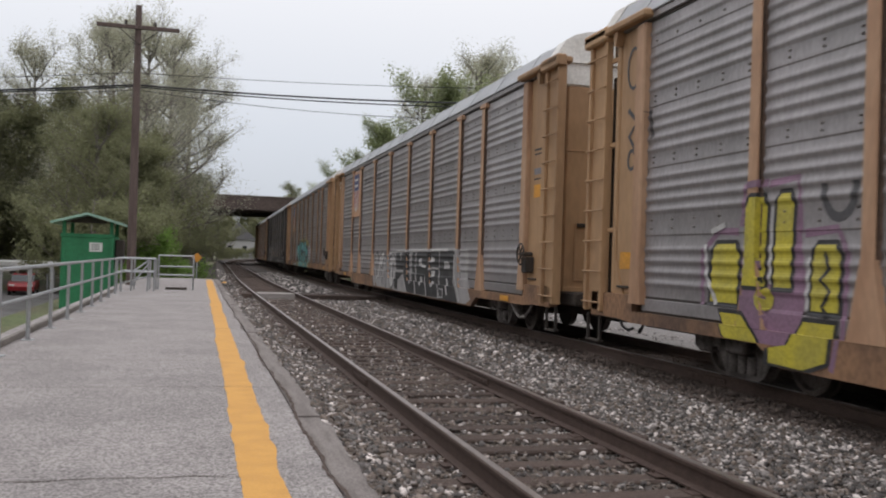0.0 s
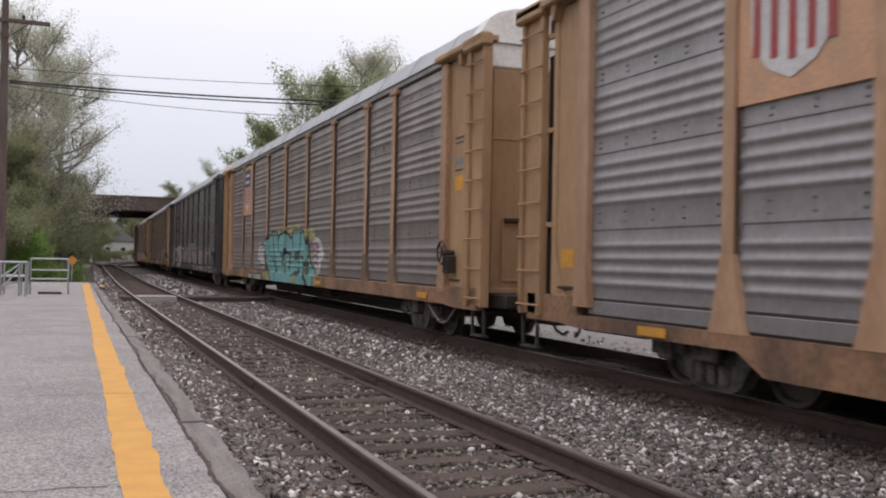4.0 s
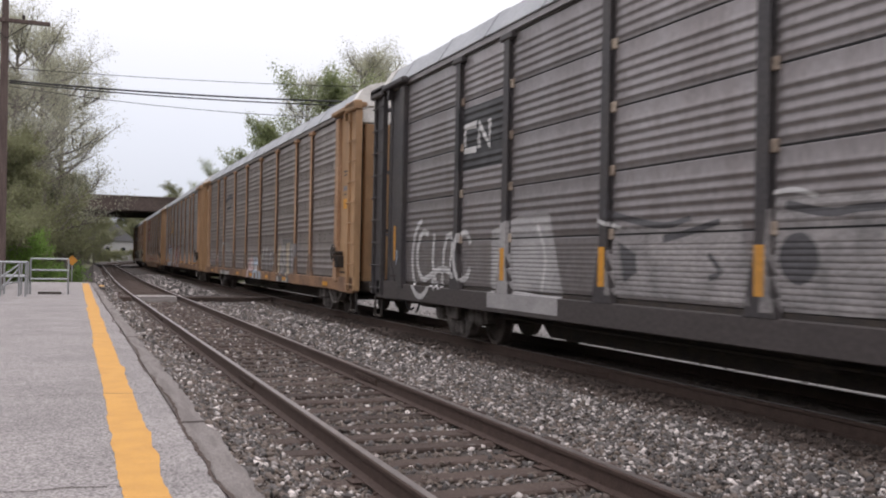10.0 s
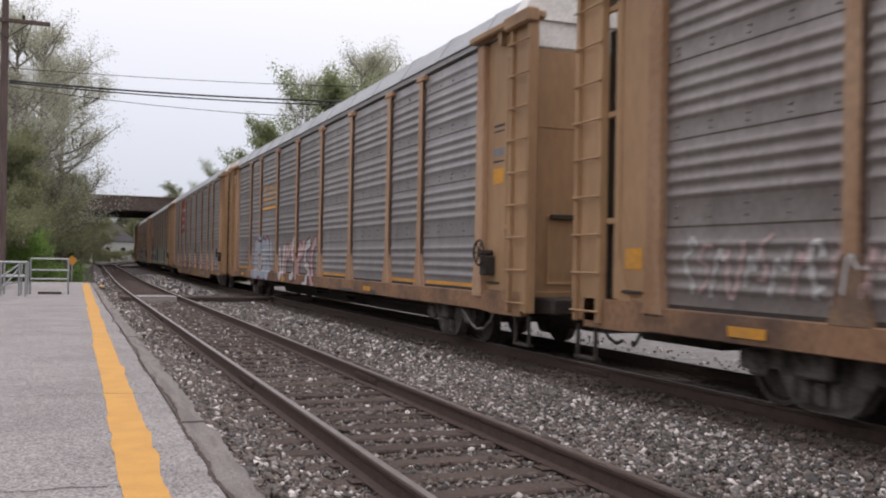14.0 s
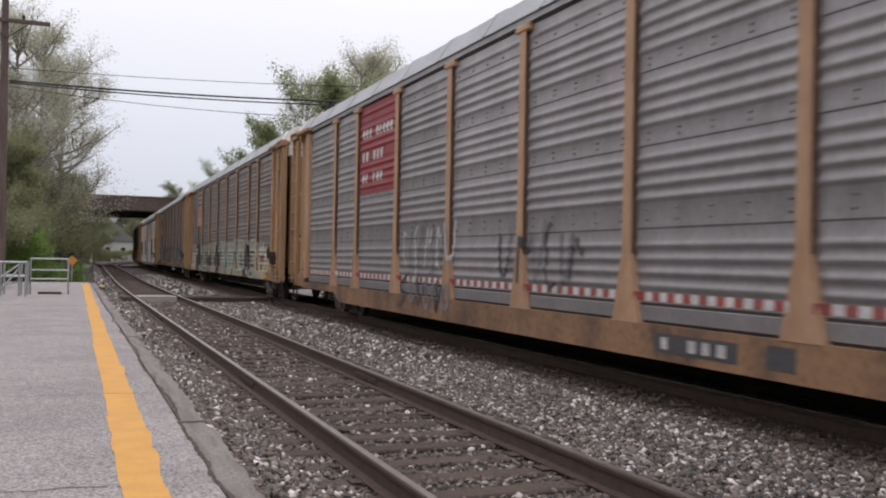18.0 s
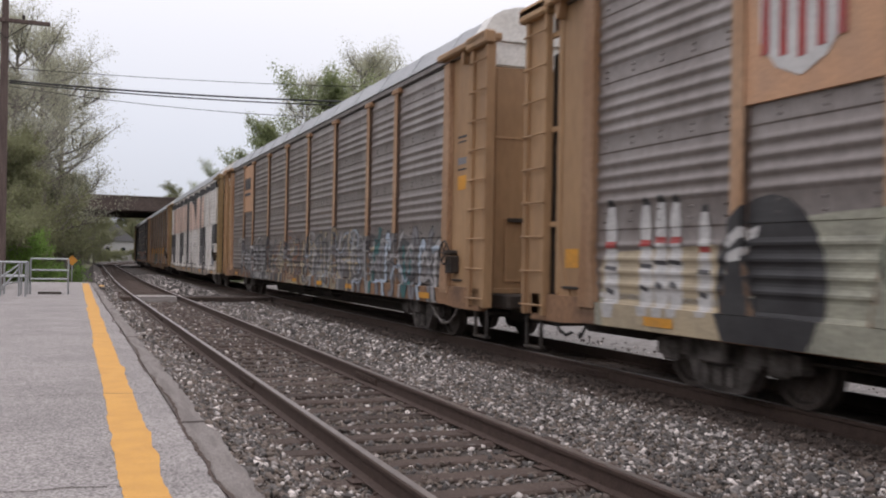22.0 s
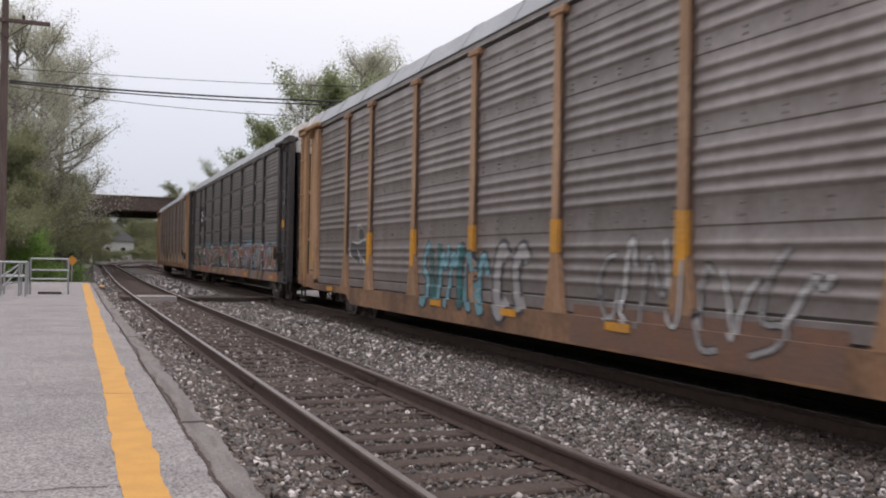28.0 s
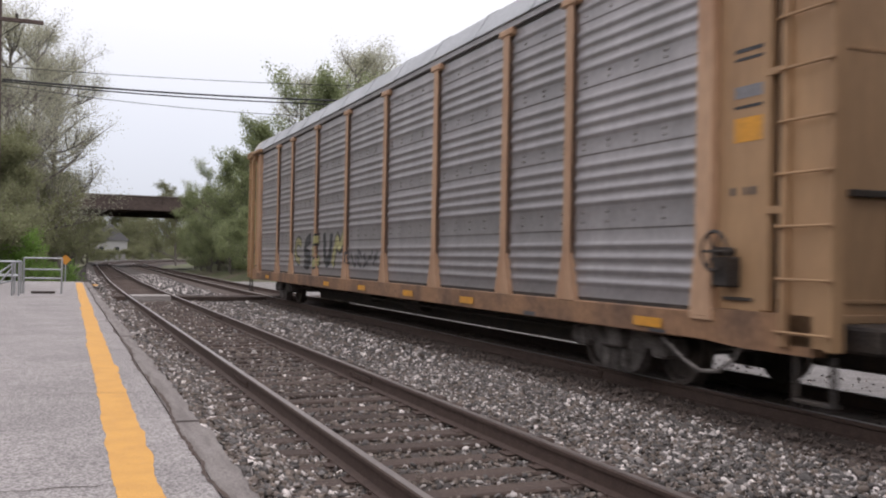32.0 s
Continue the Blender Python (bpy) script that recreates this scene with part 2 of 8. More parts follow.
# ---- mesh building ----
class Shape:
    """Collects vertices and faces of one mesh."""

    def __init__(self):
        self.v, self.f, self.smooth = [], [], False

    def add(self, verts, faces):
        k = len(self.v)
        self.v += [tuple(p) for p in verts]
        self.f += [tuple(i + k for i in q) for q in faces]
        return self

    def box(self, x0, x1, y0, y1, z0, z1, c=0.0, m=None):
        """A box; c: width of its chamfered edges."""
        x0, x1, y0, y1, z0, z1 = min(x0, x1), max(x0, x1), min(y0, y1), max(y0, y1), min(z0, z1), max(z0, z1)
        c = min(c, (x1 - x0) * 0.45, (y1 - y0) * 0.45, (z1 - z0) * 0.45)
        if c <= 0:
            vs = [(x, y, z) for x in (x0, x1) for y in (y0, y1) for z in (z0, z1)]
            fs = [(0, 1, 3, 2), (4, 6, 7, 5), (0, 4, 5, 1), (2, 3, 7, 6), (0, 2, 6, 4), (1, 5, 7, 3)]
        else:
            lo, hi = (x0, y0, z0), (x1, y1, z1)
            vs, idx = [], {}
            for sx in (0, 1):
                for sy in (0, 1):
                    for sz in (0, 1):
                        s = (sx, sy, sz)
                        for a in range(3):
                            p = [0, 0, 0]
                            for b in range(3):
                                base, d = (hi[b], -c) if s[b] else (lo[b], c)
                                p[b] = base if b == a else base + d
                            idx[(s, a)] = len(vs)
                            vs.append(tuple(p))
            fs = []
            for a in range(3):
                b, d = (a + 1) % 3, (a + 2) % 3
                for side in (0, 1):
                    quad = []
                    for (u, w) in ((0, 0), (1, 0), (1, 1), (0, 1)):
                        s = [0, 0, 0]
                        s[a], s[b], s[d] = side, u, w
                        quad.append(idx[(tuple(s), a)])
                    fs.append(tuple(quad if side else quad[::-1]))
                for u in (0, 1):
                    for w in (0, 1):
                        s0, s1 = [0, 0, 0], [0, 0, 0]
                        s0[b] = s1[b] = u
                        s0[d] = s1[d] = w
                        s0[a], s1[a] = 0, 1
                        q = (idx[(tuple(s0), b)], idx[(tuple(s1), b)], idx[(tuple(s1), d)], idx[(tuple(s0), d)])
                        fs.append(q if u == w else q[::-1])
            for sx in (0, 1):
                for sy in (0, 1):
                    for sz in (0, 1):
                        s = (sx, sy, sz)
                        t = tuple(idx[(s, a)] for a in range(3))
                        fs.append(t if (sx + sy + sz) % 2 else t[::-1])
        if m is not None:
            vs = [m @ Vector(p) for p in vs]
        return self.add(vs, fs)

    def tube(self, p, q, r, r2=None, n=8, caps=True):
        p, q = Vector(p), Vector(q)
        r2 = r if r2 is None else r2
        d = (q - p).normalized()
        a = d.orthogonal().normalized()
        b = d.cross(a)
        vs = []
        for c, rad in ((p, r), (q, r2)):
            vs += [c + (a * math.cos(2 * math.pi * i / n) + b * math.sin(2 * math.pi * i / n)) * rad for i in range(n)]
        fs = [(i, (i + 1) % n, n + (i + 1) % n, n + i) for i in range(n)]
        if caps:
            fs += [tuple(range(n))[::-1], tuple(range(n, 2 * n))]
        return self.add(vs, fs)

    def path(self, pts, r, n=6):
        pts = [Vector(p) for p in pts]
        vs, side = [], (pts[1] - pts[0]).orthogonal().normalized()
        for i, p in enumerate(pts):
            d = (pts[min(i + 1, len(pts) - 1)] - pts[max(i - 1, 0)]).normalized()
            side = (side - d * side.dot(d)).normalized()
            up = d.cross(side)
            vs += [p + (side * math.cos(2 * math.pi * j / n) + up * math.sin(2 * math.pi * j / n)) * r for j in range(n)]
        fs = [(i * n + j, i * n + (j + 1) % n, (i + 1) * n + (j + 1) % n, (i + 1) * n + j) for i in range(len(pts) - 1) for j in range(n)]
        return self.add(vs, fs + [tuple(range(n))[::-1], tuple(range((len(pts) - 1) * n, len(pts) * n))])

    def prism(self, outline, axis, a, b):
        """An outline of (u, w) points pushed from a to b along an axis (0, 1 or 2)."""
        n, vs = len(outline), []
        for t in (a, b):
            for u, w in outline:
                vs.append(((t, u, w), (u, t, w), (u, w, t))[axis])
        fs = [(i, (i + 1) % n, n + (i + 1) % n, n + i) for i in range(n)] + [tuple(range(n))[::-1], tuple(range(n, 2 * n))]
        return self.add(vs, fs)

    def lathe(self, profile, axis=0, n=20, centre=(0, 0, 0)):
        """Profile of (along, radius) points turned round an axis."""
        vs, m = [], len(profile)
        for i in range(n):
            c, s = math.cos(2 * math.pi * i / n), math.sin(2 * math.pi * i / n)
            for t, r in profile:
                p = (t, r * c, r * s) if axis == 0 else ((r * c, t, r * s) if axis == 1 else (r * c, r * s, t))
                vs.append(tuple(p[k] + centre[k] for k in range(3)))
        fs = [(i * m + j, i * m + j + 1, ((i + 1) % n) * m + j + 1, ((i + 1) % n) * m + j) for i in range(n) for j in range(m - 1)]
        return self.add(vs, fs)

    def mesh(self, name, mat, smooth=False):
        me = bpy.data.meshes.new(name)
        me.from_pydata(self.v, [], self.f)
        me.materials.append(mat)
        bm = bmesh.new()
        bm.from_mesh(me)
        bmesh.ops.recalc_face_normals(bm, faces=bm.faces)
        bm.to_mesh(me)
        bm.free()
        if smooth:
            me.polygons.foreach_set("use_smooth", [True] * len(me.polygons))
        return me


def part(name, shape, mat, parent, label="", m=None, smooth=False):
    """Links a shape (or a mesh) as one mesh object under a thing or under a part."""
    me = shape.mesh(name, mat, smooth) if isinstance(shape, Shape) else shape
    ob = new(name, me)
    ob.parent = parent
    if m is not None:
        ob.matrix_basis = m
    return tagged(ob, label)


def thing(name, label, category, m=None, group="", kind="", shape=None, mat=None, smooth=False):
    ob = new(name, shape.mesh(name, mat, smooth) if shape else None)
    if m is not None:
        ob.matrix_basis = m
    return tagged(ob, label, category, group, kind)


# ---- the lie of the line ----
TRACK_1, TRACK_2 = 2.78, 7.56


def bend(y):
    """How far the line has swung to the right at y."""
    if y < 30:
        return 0.0
    if y < 60:
        return 0.000333 * (y - 30) ** 2
    if y < 125:
        return 0.3 + 0.02 * (y - 60)
    return 1.6 + 0.02 * (y - 125) + 0.0012 * (y - 125) ** 2


def stations(y0, y1, near=2.0, far=6.0):
    out, y = [], y0
    while y < y1:
        out.append(y)
        y += near if -10 < y < 60 else far
    return out + [y1]


def swept(profile, centre, ys, closed=True):
    """A cross-section of (x, z) points swept along the line."""
    s, n = Shape(), len(profile)
    vs = [(centre + bend(y) + px, y, pz) for y in ys for px, pz in profile]
    fs = []
    for i in range(len(ys) - 1):
        for j in range(n if closed else n - 1):
            k = (j + 1) % n
            fs.append((i * n + j, i * n + k, (i + 1) * n + k, (i + 1) * n + j))
    if closed:
        fs += [tuple(range(n)), tuple(range((len(ys) - 1) * n, len(ys) * n))]
    return s.add(vs, fs)


# ---- ground, platform, track ----
def build_setting():
    g = Shape()
    xs = [-1500, -400, -120, -40, -14, -8.4, -5.2, 10.6, 16, 24, 45, 120, 400, 1500]
    ys = [-1500, -400, -150, -60, -20, 0, 20, 40, 60, 80, 100, 120, 150, 190, 240, 300, 380, 700, 2500]
    def height(x, y):
        x = x - bend(max(min(y, 400), -400))
        h = -0.62
        if x > 15:
            h = -0.62 + min((x - 15) * 0.22, 4.0)
        if x < -6 and y >= 100:
            h = -0.62 + min((-6 - x) * 0.12, 2.0)
        elif x < -6 and y <= 80:
            h = -2.12
        return h
    vs = [(x + bend(max(min(y, 400), -400)), y, height(x + bend(max(min(y, 400), -400)), y)) for y in ys for x in xs]
    n = len(xs)
    g.add(vs, [(i * n + j, i * n + j + 1, (i + 1) * n + j + 1, (i + 1) * n + j) for i in range(len(ys) - 1) for j in range(n - 1)])
    thing("ground", "patchy spring grass and bare earth beside the line", "ground", kind="structure", shape=g, mat=M_GROUND)

    bed = swept([(-3.2, -0.64), (-2.2, -0.22), (-1.85, 0.16), (-1.5, 0.04), (-1.12, -0.205), (-1.0, -0.215), (1.0, -0.215), (2.4, -0.26), (3.8, -0.215), (5.8, -0.215), (6.6, -0.3), (8.2, -0.64)],
                TRACK_1, stations(-420, 420), closed=False)
    thing("ballast_bed", "grey crushed stone ballast bed under both tracks", "ballast", kind="structure", shape=bed, mat=M_BED)
    dirt = swept([(-1.9, -0.235), (-1.4, -0.20), (-1.15, -0.172), (-0.9, -0.16), (-0.81, -0.165), (-0.7, -0.175), (0.7, -0.185), (1.18, -0.2), (1.75, -0.21), (2.2, -0.245), (2.6, -0.34)], TRACK_2, stations(-420, 420), closed=False)
    thing("dirty_ballast", "dark oily ballast soiled by passing trains", "ballast", kind="structure", shape=dirt, mat=M_DIRT)
    strip = swept([(2.2, -0.24), (5.0, -0.27), (9.0, -0.3), (10.0, -0.7)], TRACK_2, stations(-60, 62), closed=False)
    thing("gravel_strip", "flat gravel strip beyond the far track", "gravel", kind="structure", shape=strip, mat=M_GRAVEL)
    # far bank of earth beyond the second track
    bank = swept([(4.2, -0.66), (6.0, -0.1), (8.0, 0.35), (12.0, 0.6), (16, 0.3)], TRACK_2, stations(48, 118), closed=False)
    thing("earth_bank", "low weedy earth bank beyond the far track", "bank", kind="structure", shape=bank, mat=M_GROUND)

    # platform slab, with a wandering painted line and a timber edge
    slab = Shape()
    slab.box(-2.45, 0.735, -25, 41.0, -0.62, 0.25, 0.015)
    platform = thing("platform", "low station platform of worn pale asphalt", "platform", kind="structure", shape=slab, mat=M_ASPHALT)
    rnd = random.Random(5)
    line = Shape()
    ys = [-25 + 0.08 * i for i in range(int(64.6 / 0.08))]
    left, right, a, b = [], [], 0.0, 0.0
    for y in ys:
        a = a * 0.8 + rnd.uniform(-0.008, 0.008)
        b = b * 0.8 + rnd.uniform(-0.010, 0.010)
        drift = 0.258 + 0.0044 * max(y - 4.7, 0) + (0.007 * math.sin(y * 0.9) + 0.003 * math.sin(y * 2.3))
        left.append(drift + a)
        right.append(drift + 0.222 + 0.0006 * max(y - 4.7, 0) + b)
    vs = [(x, y, 0.254) for y, x in zip(ys, left)] + [(x, y, 0.254) for y, x in zip(ys, right)]
    n = len(ys)
    line.add(vs, [(i, n + i, n + i + 1, i + 1) for i in range(n - 1)])
    part("warning_line", line, M_YELLOW, platform, "hand-painted yellow warning line with ragged edges")
    mark = Shape().box(0.98, 1.14, 36.4, 37.7, 0.236, 0.246)
    part("paint_patch", mark, M_YELLOW, platform, "small worn yellow paint patch")
    # cracks across the asphalt
    for cy, x0, x1 in ((5.0, -2.4, 0.25), (8.3, -2.4, 0.73), (10.3, -2.4, 0.28), (14.6, -2.4, 0.73), (20.5, -2.4, 0.73), (27.2, -2.4, 0.73)):
        c, pts = Shape(), []
        x = x0
        while x < x1:
            pts.append((x, cy + rnd.uniform(-0.025, 0.025)))
            x += rnd.uniform(0.08, 0.2)
        vs = [(px, py - 0.006, 0.2545) for px, py in pts] + [(px, py + rnd.uniform(0.002, 0.009), 0.2545) for px, py in pts]
        k = len(pts)
        c.add(vs, [(i, i + 1, k + i + 1, k + i) for i in range(k - 1)])
        part("crack", c, M_TIE, platform)
    # ragged broken edge of the asphalt along the beams
    ys, pts, a = [-2 + 0.07 * i for i in range(614)], [], 0.0
    for y in ys:
        a = a * 0.93 + rnd.uniform(-0.011, 0.011)
        pts.append((y, 0.725 + a + 0.012 * math.sin(y * 1.7), rnd.uniform(0.004, 0.017)))
    vs = [(x - w, y, 0.2548) for y, x, w in pts] + [(x + w, y, 0.2548) for y, x, w in pts]
    part("crack", Shape().add(vs, [(i, 614 + i, 614 + i + 1, i + 1) for i in range(613)]), M_TIE, platform, "ragged dark crack along the platform edge")
    # timber edge beams
    y = -25.0
    i = 0
    while y < 41:
        ln = 2.45
        top = 0.238 + rnd.uniform(-0.008, 0.006)
        dx = rnd.uniform(-0.015, 0.015)
        e = Shape()
        if -4 < y < 41:
            # splintered outer edge
            outer, yy, a = [], y + 0.012, 0.0
            while yy < y + ln - 0.012:
                a = a * 0.75 + rnd.uniform(-0.02, 0.014)
                outer.append((0.925 + dx + a, yy))
                yy += rnd.uniform(0.05, 0.16)
            outer.append((0.925 + dx + a, y + ln - 0.012))
            e.prism([(0.745 + dx, y + 0.012)] + outer + [(0.745 + dx, y + ln - 0.012)], 2, -0.35, top)
        else:
            e.box(0.745 + dx, 0.93 + dx, y + 0.012, y + ln - 0.012, -0.35, top, 0.02)
        part("edge_beam", e, M_TIMBER, platform, "split weathered timber edge beam")
        y += ln
        i += 1

    # rails
    prof = [(-0.07, -0.172), (0.07, -0.172), (0.07, -0.16), (0.012, -0.145), (0.010, -0.045), (0.034, -0.036), (0.036, -0.008), (0.028, 0.0),
            (-0.028, 0.0), (-0.036, -0.008), (-0.034, -0.036), (-0.010, -0.045), (-0.012, -0.145), (-0.07, -0.16)]
    head = [(-0.027, 0.001), (0.027, 0.001), (0.027, 0.004), (-0.027, 0.004)]
    tie_shapes = []
    for k in range(3):
        t = Shape()
        rr = random.Random(k)
        t.box(-1.3 + rr.uniform(-0.05, 0.05), 1.3 + rr.uniform(-0.05, 0.05), -0.115, 0.115, -0.35, -0.176, 0.015)
        tie_shapes.append(t.mesh("tie", M_TIE))
    plate = Shape().box(-0.15, 0.15, -0.09, 0.09, -0.178, -0.168, 0.004)
    for sp in ((-0.1, 0.06), (0.1, -0.06)):
        plate.box(sp[0] - 0.012, sp[0] + 0.012, sp[1] - 0.012, sp[1] + 0.012, -0.17, -0.145, 0.003)
    plate_mesh = plate.mesh("tie_plate", M_RAIL)
    for track, centre in (("railway_track_1", TRACK_1), ("railway_track_2", TRACK_2)):
        tr = thing(track, "standard gauge track with rusty rails on timber ties", "track", kind="structure")
        for side in (-0.7525, 0.7525):
            r = part("rail", swept([(px + side, pz) for px, pz in prof], centre, stations(-420, 420)), M_RAIL, tr, "rusty steel rail")
            part("running_surface", swept([(px + side, pz) for px, pz in head], centre, stations(-420, 420)), M_RAILTOP if centre == TRACK_1 else M_RAILTOP2, r, "worn shiny rail head")
            for jy in (11.5, 23.4, -0.6):
                fish = Shape().box(centre + side - 0.03, centre + side + 0.03, jy - 0.45, jy + 0.45, -0.13, -0.055, 0.008)
                for b in range(6):
                    fy = jy - 0.38 + b * 0.15
                    fish.tube((centre + side - 0.045, fy, -0.09), (centre + side + 0.045, fy, -0.09), 0.014, n=6)
                part("joint_bar", fish, M_RAIL, r, "bolted rail joint bar")
        rest, rnd2, y, k = Shape(), random.Random(9), -400.0, 0
        while y < 400:
            if -2 < y < 62:
                part("tie", tie_shapes[k % 3], M_TIE, tr, m=pose(centre + bend(y) + rnd2.uniform(-0.03, 0.03), y, rnd2.uniform(-0.012, 0.004), 0, 0, rnd2.uniform(-1.2, 1.2)))
                if y < 22:
                    for side in (-0.7525, 0.7525):
                        part("tie_plate", plate_mesh, M_RAIL, tr, m=pose(centre + side, y, 0.0))
            else:
                rest.box(centre + bend(y) - 1.3, centre + bend(y) + 1.3, y - 0.115, y + 0.115, -0.35, -0.176)
            y += 0.53
            k += 1
        tagged(part("tie", rest, M_TIE, tr), kind="stuff")

    # foot crossing: timber boards across both tracks
    cross = thing("foot_crossing", "timber foot crossing of planks across the tracks", "crossing", kind="structure")
    for x0, x1, z in ((1.1, 1.93, -0.02), (2.14, 3.42, 0.0), (3.63, 6.71, -0.02), (6.92, 8.2, 0.0), (8.42, 9.6, -0.02)):
        for j in range(5):
            py = 33.6 + j * 0.26
            light = x0 == 2.14
            s = Shape().box(x0, x1, py + 0.008, py + 0.25, -0.2, z + rnd.uniform(-0.006, 0.004), 0.01)
            part("plank", s, M_PALEPLANK if light else M_TIE, cross, "pale grey worn plank" if light else "")


def build_stones():
    """Loose ballast stones near the camera, one mesh of faceted rocks."""
    rng = np.random.default_rng(3)
    phi = (1 + 5 ** 0.5) / 2
    ico = np.array([(-1, phi, 0), (1, phi, 0), (-1, -phi, 0), (1, -phi, 0), (0, -1, phi), (0, 1, phi), (0, -1, -phi), (0, 1, -phi), (phi, 0, -1), (phi, 0, 1), (-phi, 0, -1), (-phi, 0, 1)]) / (1 + phi ** 2) ** 0.5
    tris = np.array([(0, 11, 5), (0, 5, 1), (0, 1, 7), (0, 7, 10), (0, 10, 11), (1, 5, 9), (5, 11, 4), (11, 10, 2), (10, 7, 6), (7, 1, 8), (3, 9, 4), (3, 4, 2), (3, 2, 6), (3, 6, 8), (3, 8, 9), (4, 9, 5), (2, 4, 11), (6, 2, 10), (8, 6, 7), (9, 8, 1)])
    # (x range, y range, count, size, height)
    clean = ((0.91, 1.98, -7, 3.0, 1600, 0.03, -0.205), (2.07, 3.49, -7, 3.0, 1100, 0.03, -0.205), (3.58, 6.3, -7, 3.0, 6400, 0.03, -0.225), (0.91, 1.98, 3.0, 14, 7300, 0.022, -0.205), (2.07, 3.49, 3.0, 14, 2600, 0.022, -0.205), (3.58, 6.3, 3.0, 14, 23500, 0.0225, -0.22),
             (0.91, 1.98, 14, 34, 2900, 0.033, -0.205), (2.07, 3.49, 14, 34, 1700, 0.03, -0.205), (3.58, 6.4, 14, 34, 9900, 0.034, -0.22),
             (1.0, 1.98, 35, 70, 900, 0.045, -0.2), (3.58, 6.1, 35, 80, 3500, 0.05, -0.22), (8.5, 11.0, 3.0, 40, 1600, 0.03, -0.25))
    earthy = ((0.91, 1.98, -7, 3.0, 1200, 0.03, -0.205), (2.07, 3.49, -7, 3.0, 1500, 0.03, -0.205), (3.58, 6.2, -7, 3.0, 3500, 0.03, -0.222), (0.91, 1.98, 3.0, 14, 5000, 0.022, -0.203), (2.07, 3.49, 3.0, 14, 4200, 0.021, -0.205), (3.58, 6.2, 3.0, 14, 12500, 0.022, -0.222),
              (0.91, 1.98, 14, 34, 1800, 0.032, -0.203), (2.07, 3.49, 14, 34, 2200, 0.029, -0.205), (3.58, 6.2, 14, 34, 4500, 0.033, -0.222))
    soiled = ((5.9, 6.3, 3.0, 14, 1500, 0.024, -0.205), (6.2, 6.7, 3.0, 14, 1900, 0.02, -0.165), (6.1, 6.7, 14, 34, 1900, 0.028, -0.165), (6.9, 8.2, 3.0, 30, 2200, 0.03, -0.19))
    for name, table, mat, label in (("ballast_stones", clean, M_STONE, "loose grey and white crushed ballast stones"), ("earthy_stones", earthy, M_STONE_BROWN, "brown weathered ballast stones"), ("soiled_stones", soiled, M_STONE_DIRTY, "dark oily ballast stones by the running track")):
        scatter(name, table, mat, label, rng, ico, tris)


def scatter(name, table, mat, label, rng, ico, tris):
    spots = []
    for x0, x1, y0, y1, n, size, z in table:
        x, y = rng.uniform(x0, x1, n), rng.uniform(y0, y1, n)
        spots.append(np.c_[x, y, np.full(n, z), size * rng.lognormal(0, 0.33, n)])
    s = np.vstack(spots)
    # lift stones a little where they heap; sink most of those that would lie on a tie
    tie = np.abs(((s[:, 1] + 400) / 0.53 + 0.5) % 1 - 0.5) * 0.53 < 0.10
    near_track = (np.abs(s[:, 0] - TRACK_1) < 1.2) | (np.abs(s[:, 0] - TRACK_2) < 1.2)
    keep = ~(tie & near_track & (rng.random(len(s)) < 0.86))
    s = s[keep]
    s[:, 2] += rng.uniform(-0.012, 0.022, len(s))
    s[:, 2] += np.interp(s[:, 0], (0.9, 1.28, 1.66), (0.40, 0.262, 0.0))
    n = len(s)
    q = rng.normal(size=(n, 4))
    q /= np.linalg.norm(q, axis=1)[:, None]
    w, x, y, z = q.T
    R = np.stack([1 - 2 * (y * y + z * z), 2 * (x * y - z * w), 2 * (x * z + y * w), 2 * (x * y + z * w), 1 - 2 * (x * x + z * z), 2 * (y * z - x * w),
                  2 * (x * z - y * w), 2 * (y * z + x * w), 1 - 2 * (x * x + y * y)], 1).reshape(n, 3, 3)
    local = ico[None] * rng.uniform(0.62, 1.25, (n, 12, 1)) * np.stack([rng.uniform(0.85, 1.55, n), rng.uniform(0.6, 1.0, n), rng.uniform(0.4, 0.75, n)], 1)[:, None, :]
    verts = np.einsum("nij,nkj->nki", R, local) * s[:, None, 3:4]
    verts[:, :, 2] *= 0.8
    s[:, 0] += np.array([bend(v) for v in s[:, 1]])
    verts += s[:, None, :3]
    faces = (tris[None] + 12 * np.arange(n)[:, None, None]).reshape(-1, 3)
    me = bpy.data.meshes.new(name)
    me.vertices.add(n * 12)
    me.vertices.foreach_set("co", verts.reshape(-1).astype(np.float32))
    me.loops.add(len(faces) * 3)
    me.loops.foreach_set("vertex_index", faces.reshape(-1).astype(np.int32))
    me.polygons.add(len(faces))
    me.polygons.foreach_set("loop_start", np.arange(0, len(faces) * 3, 3, dtype=np.int32))
    me.update(calc_edges=True)
    me.materials.append(mat)
    tagged(new(name, me), label, "ballast", kind="stuff")


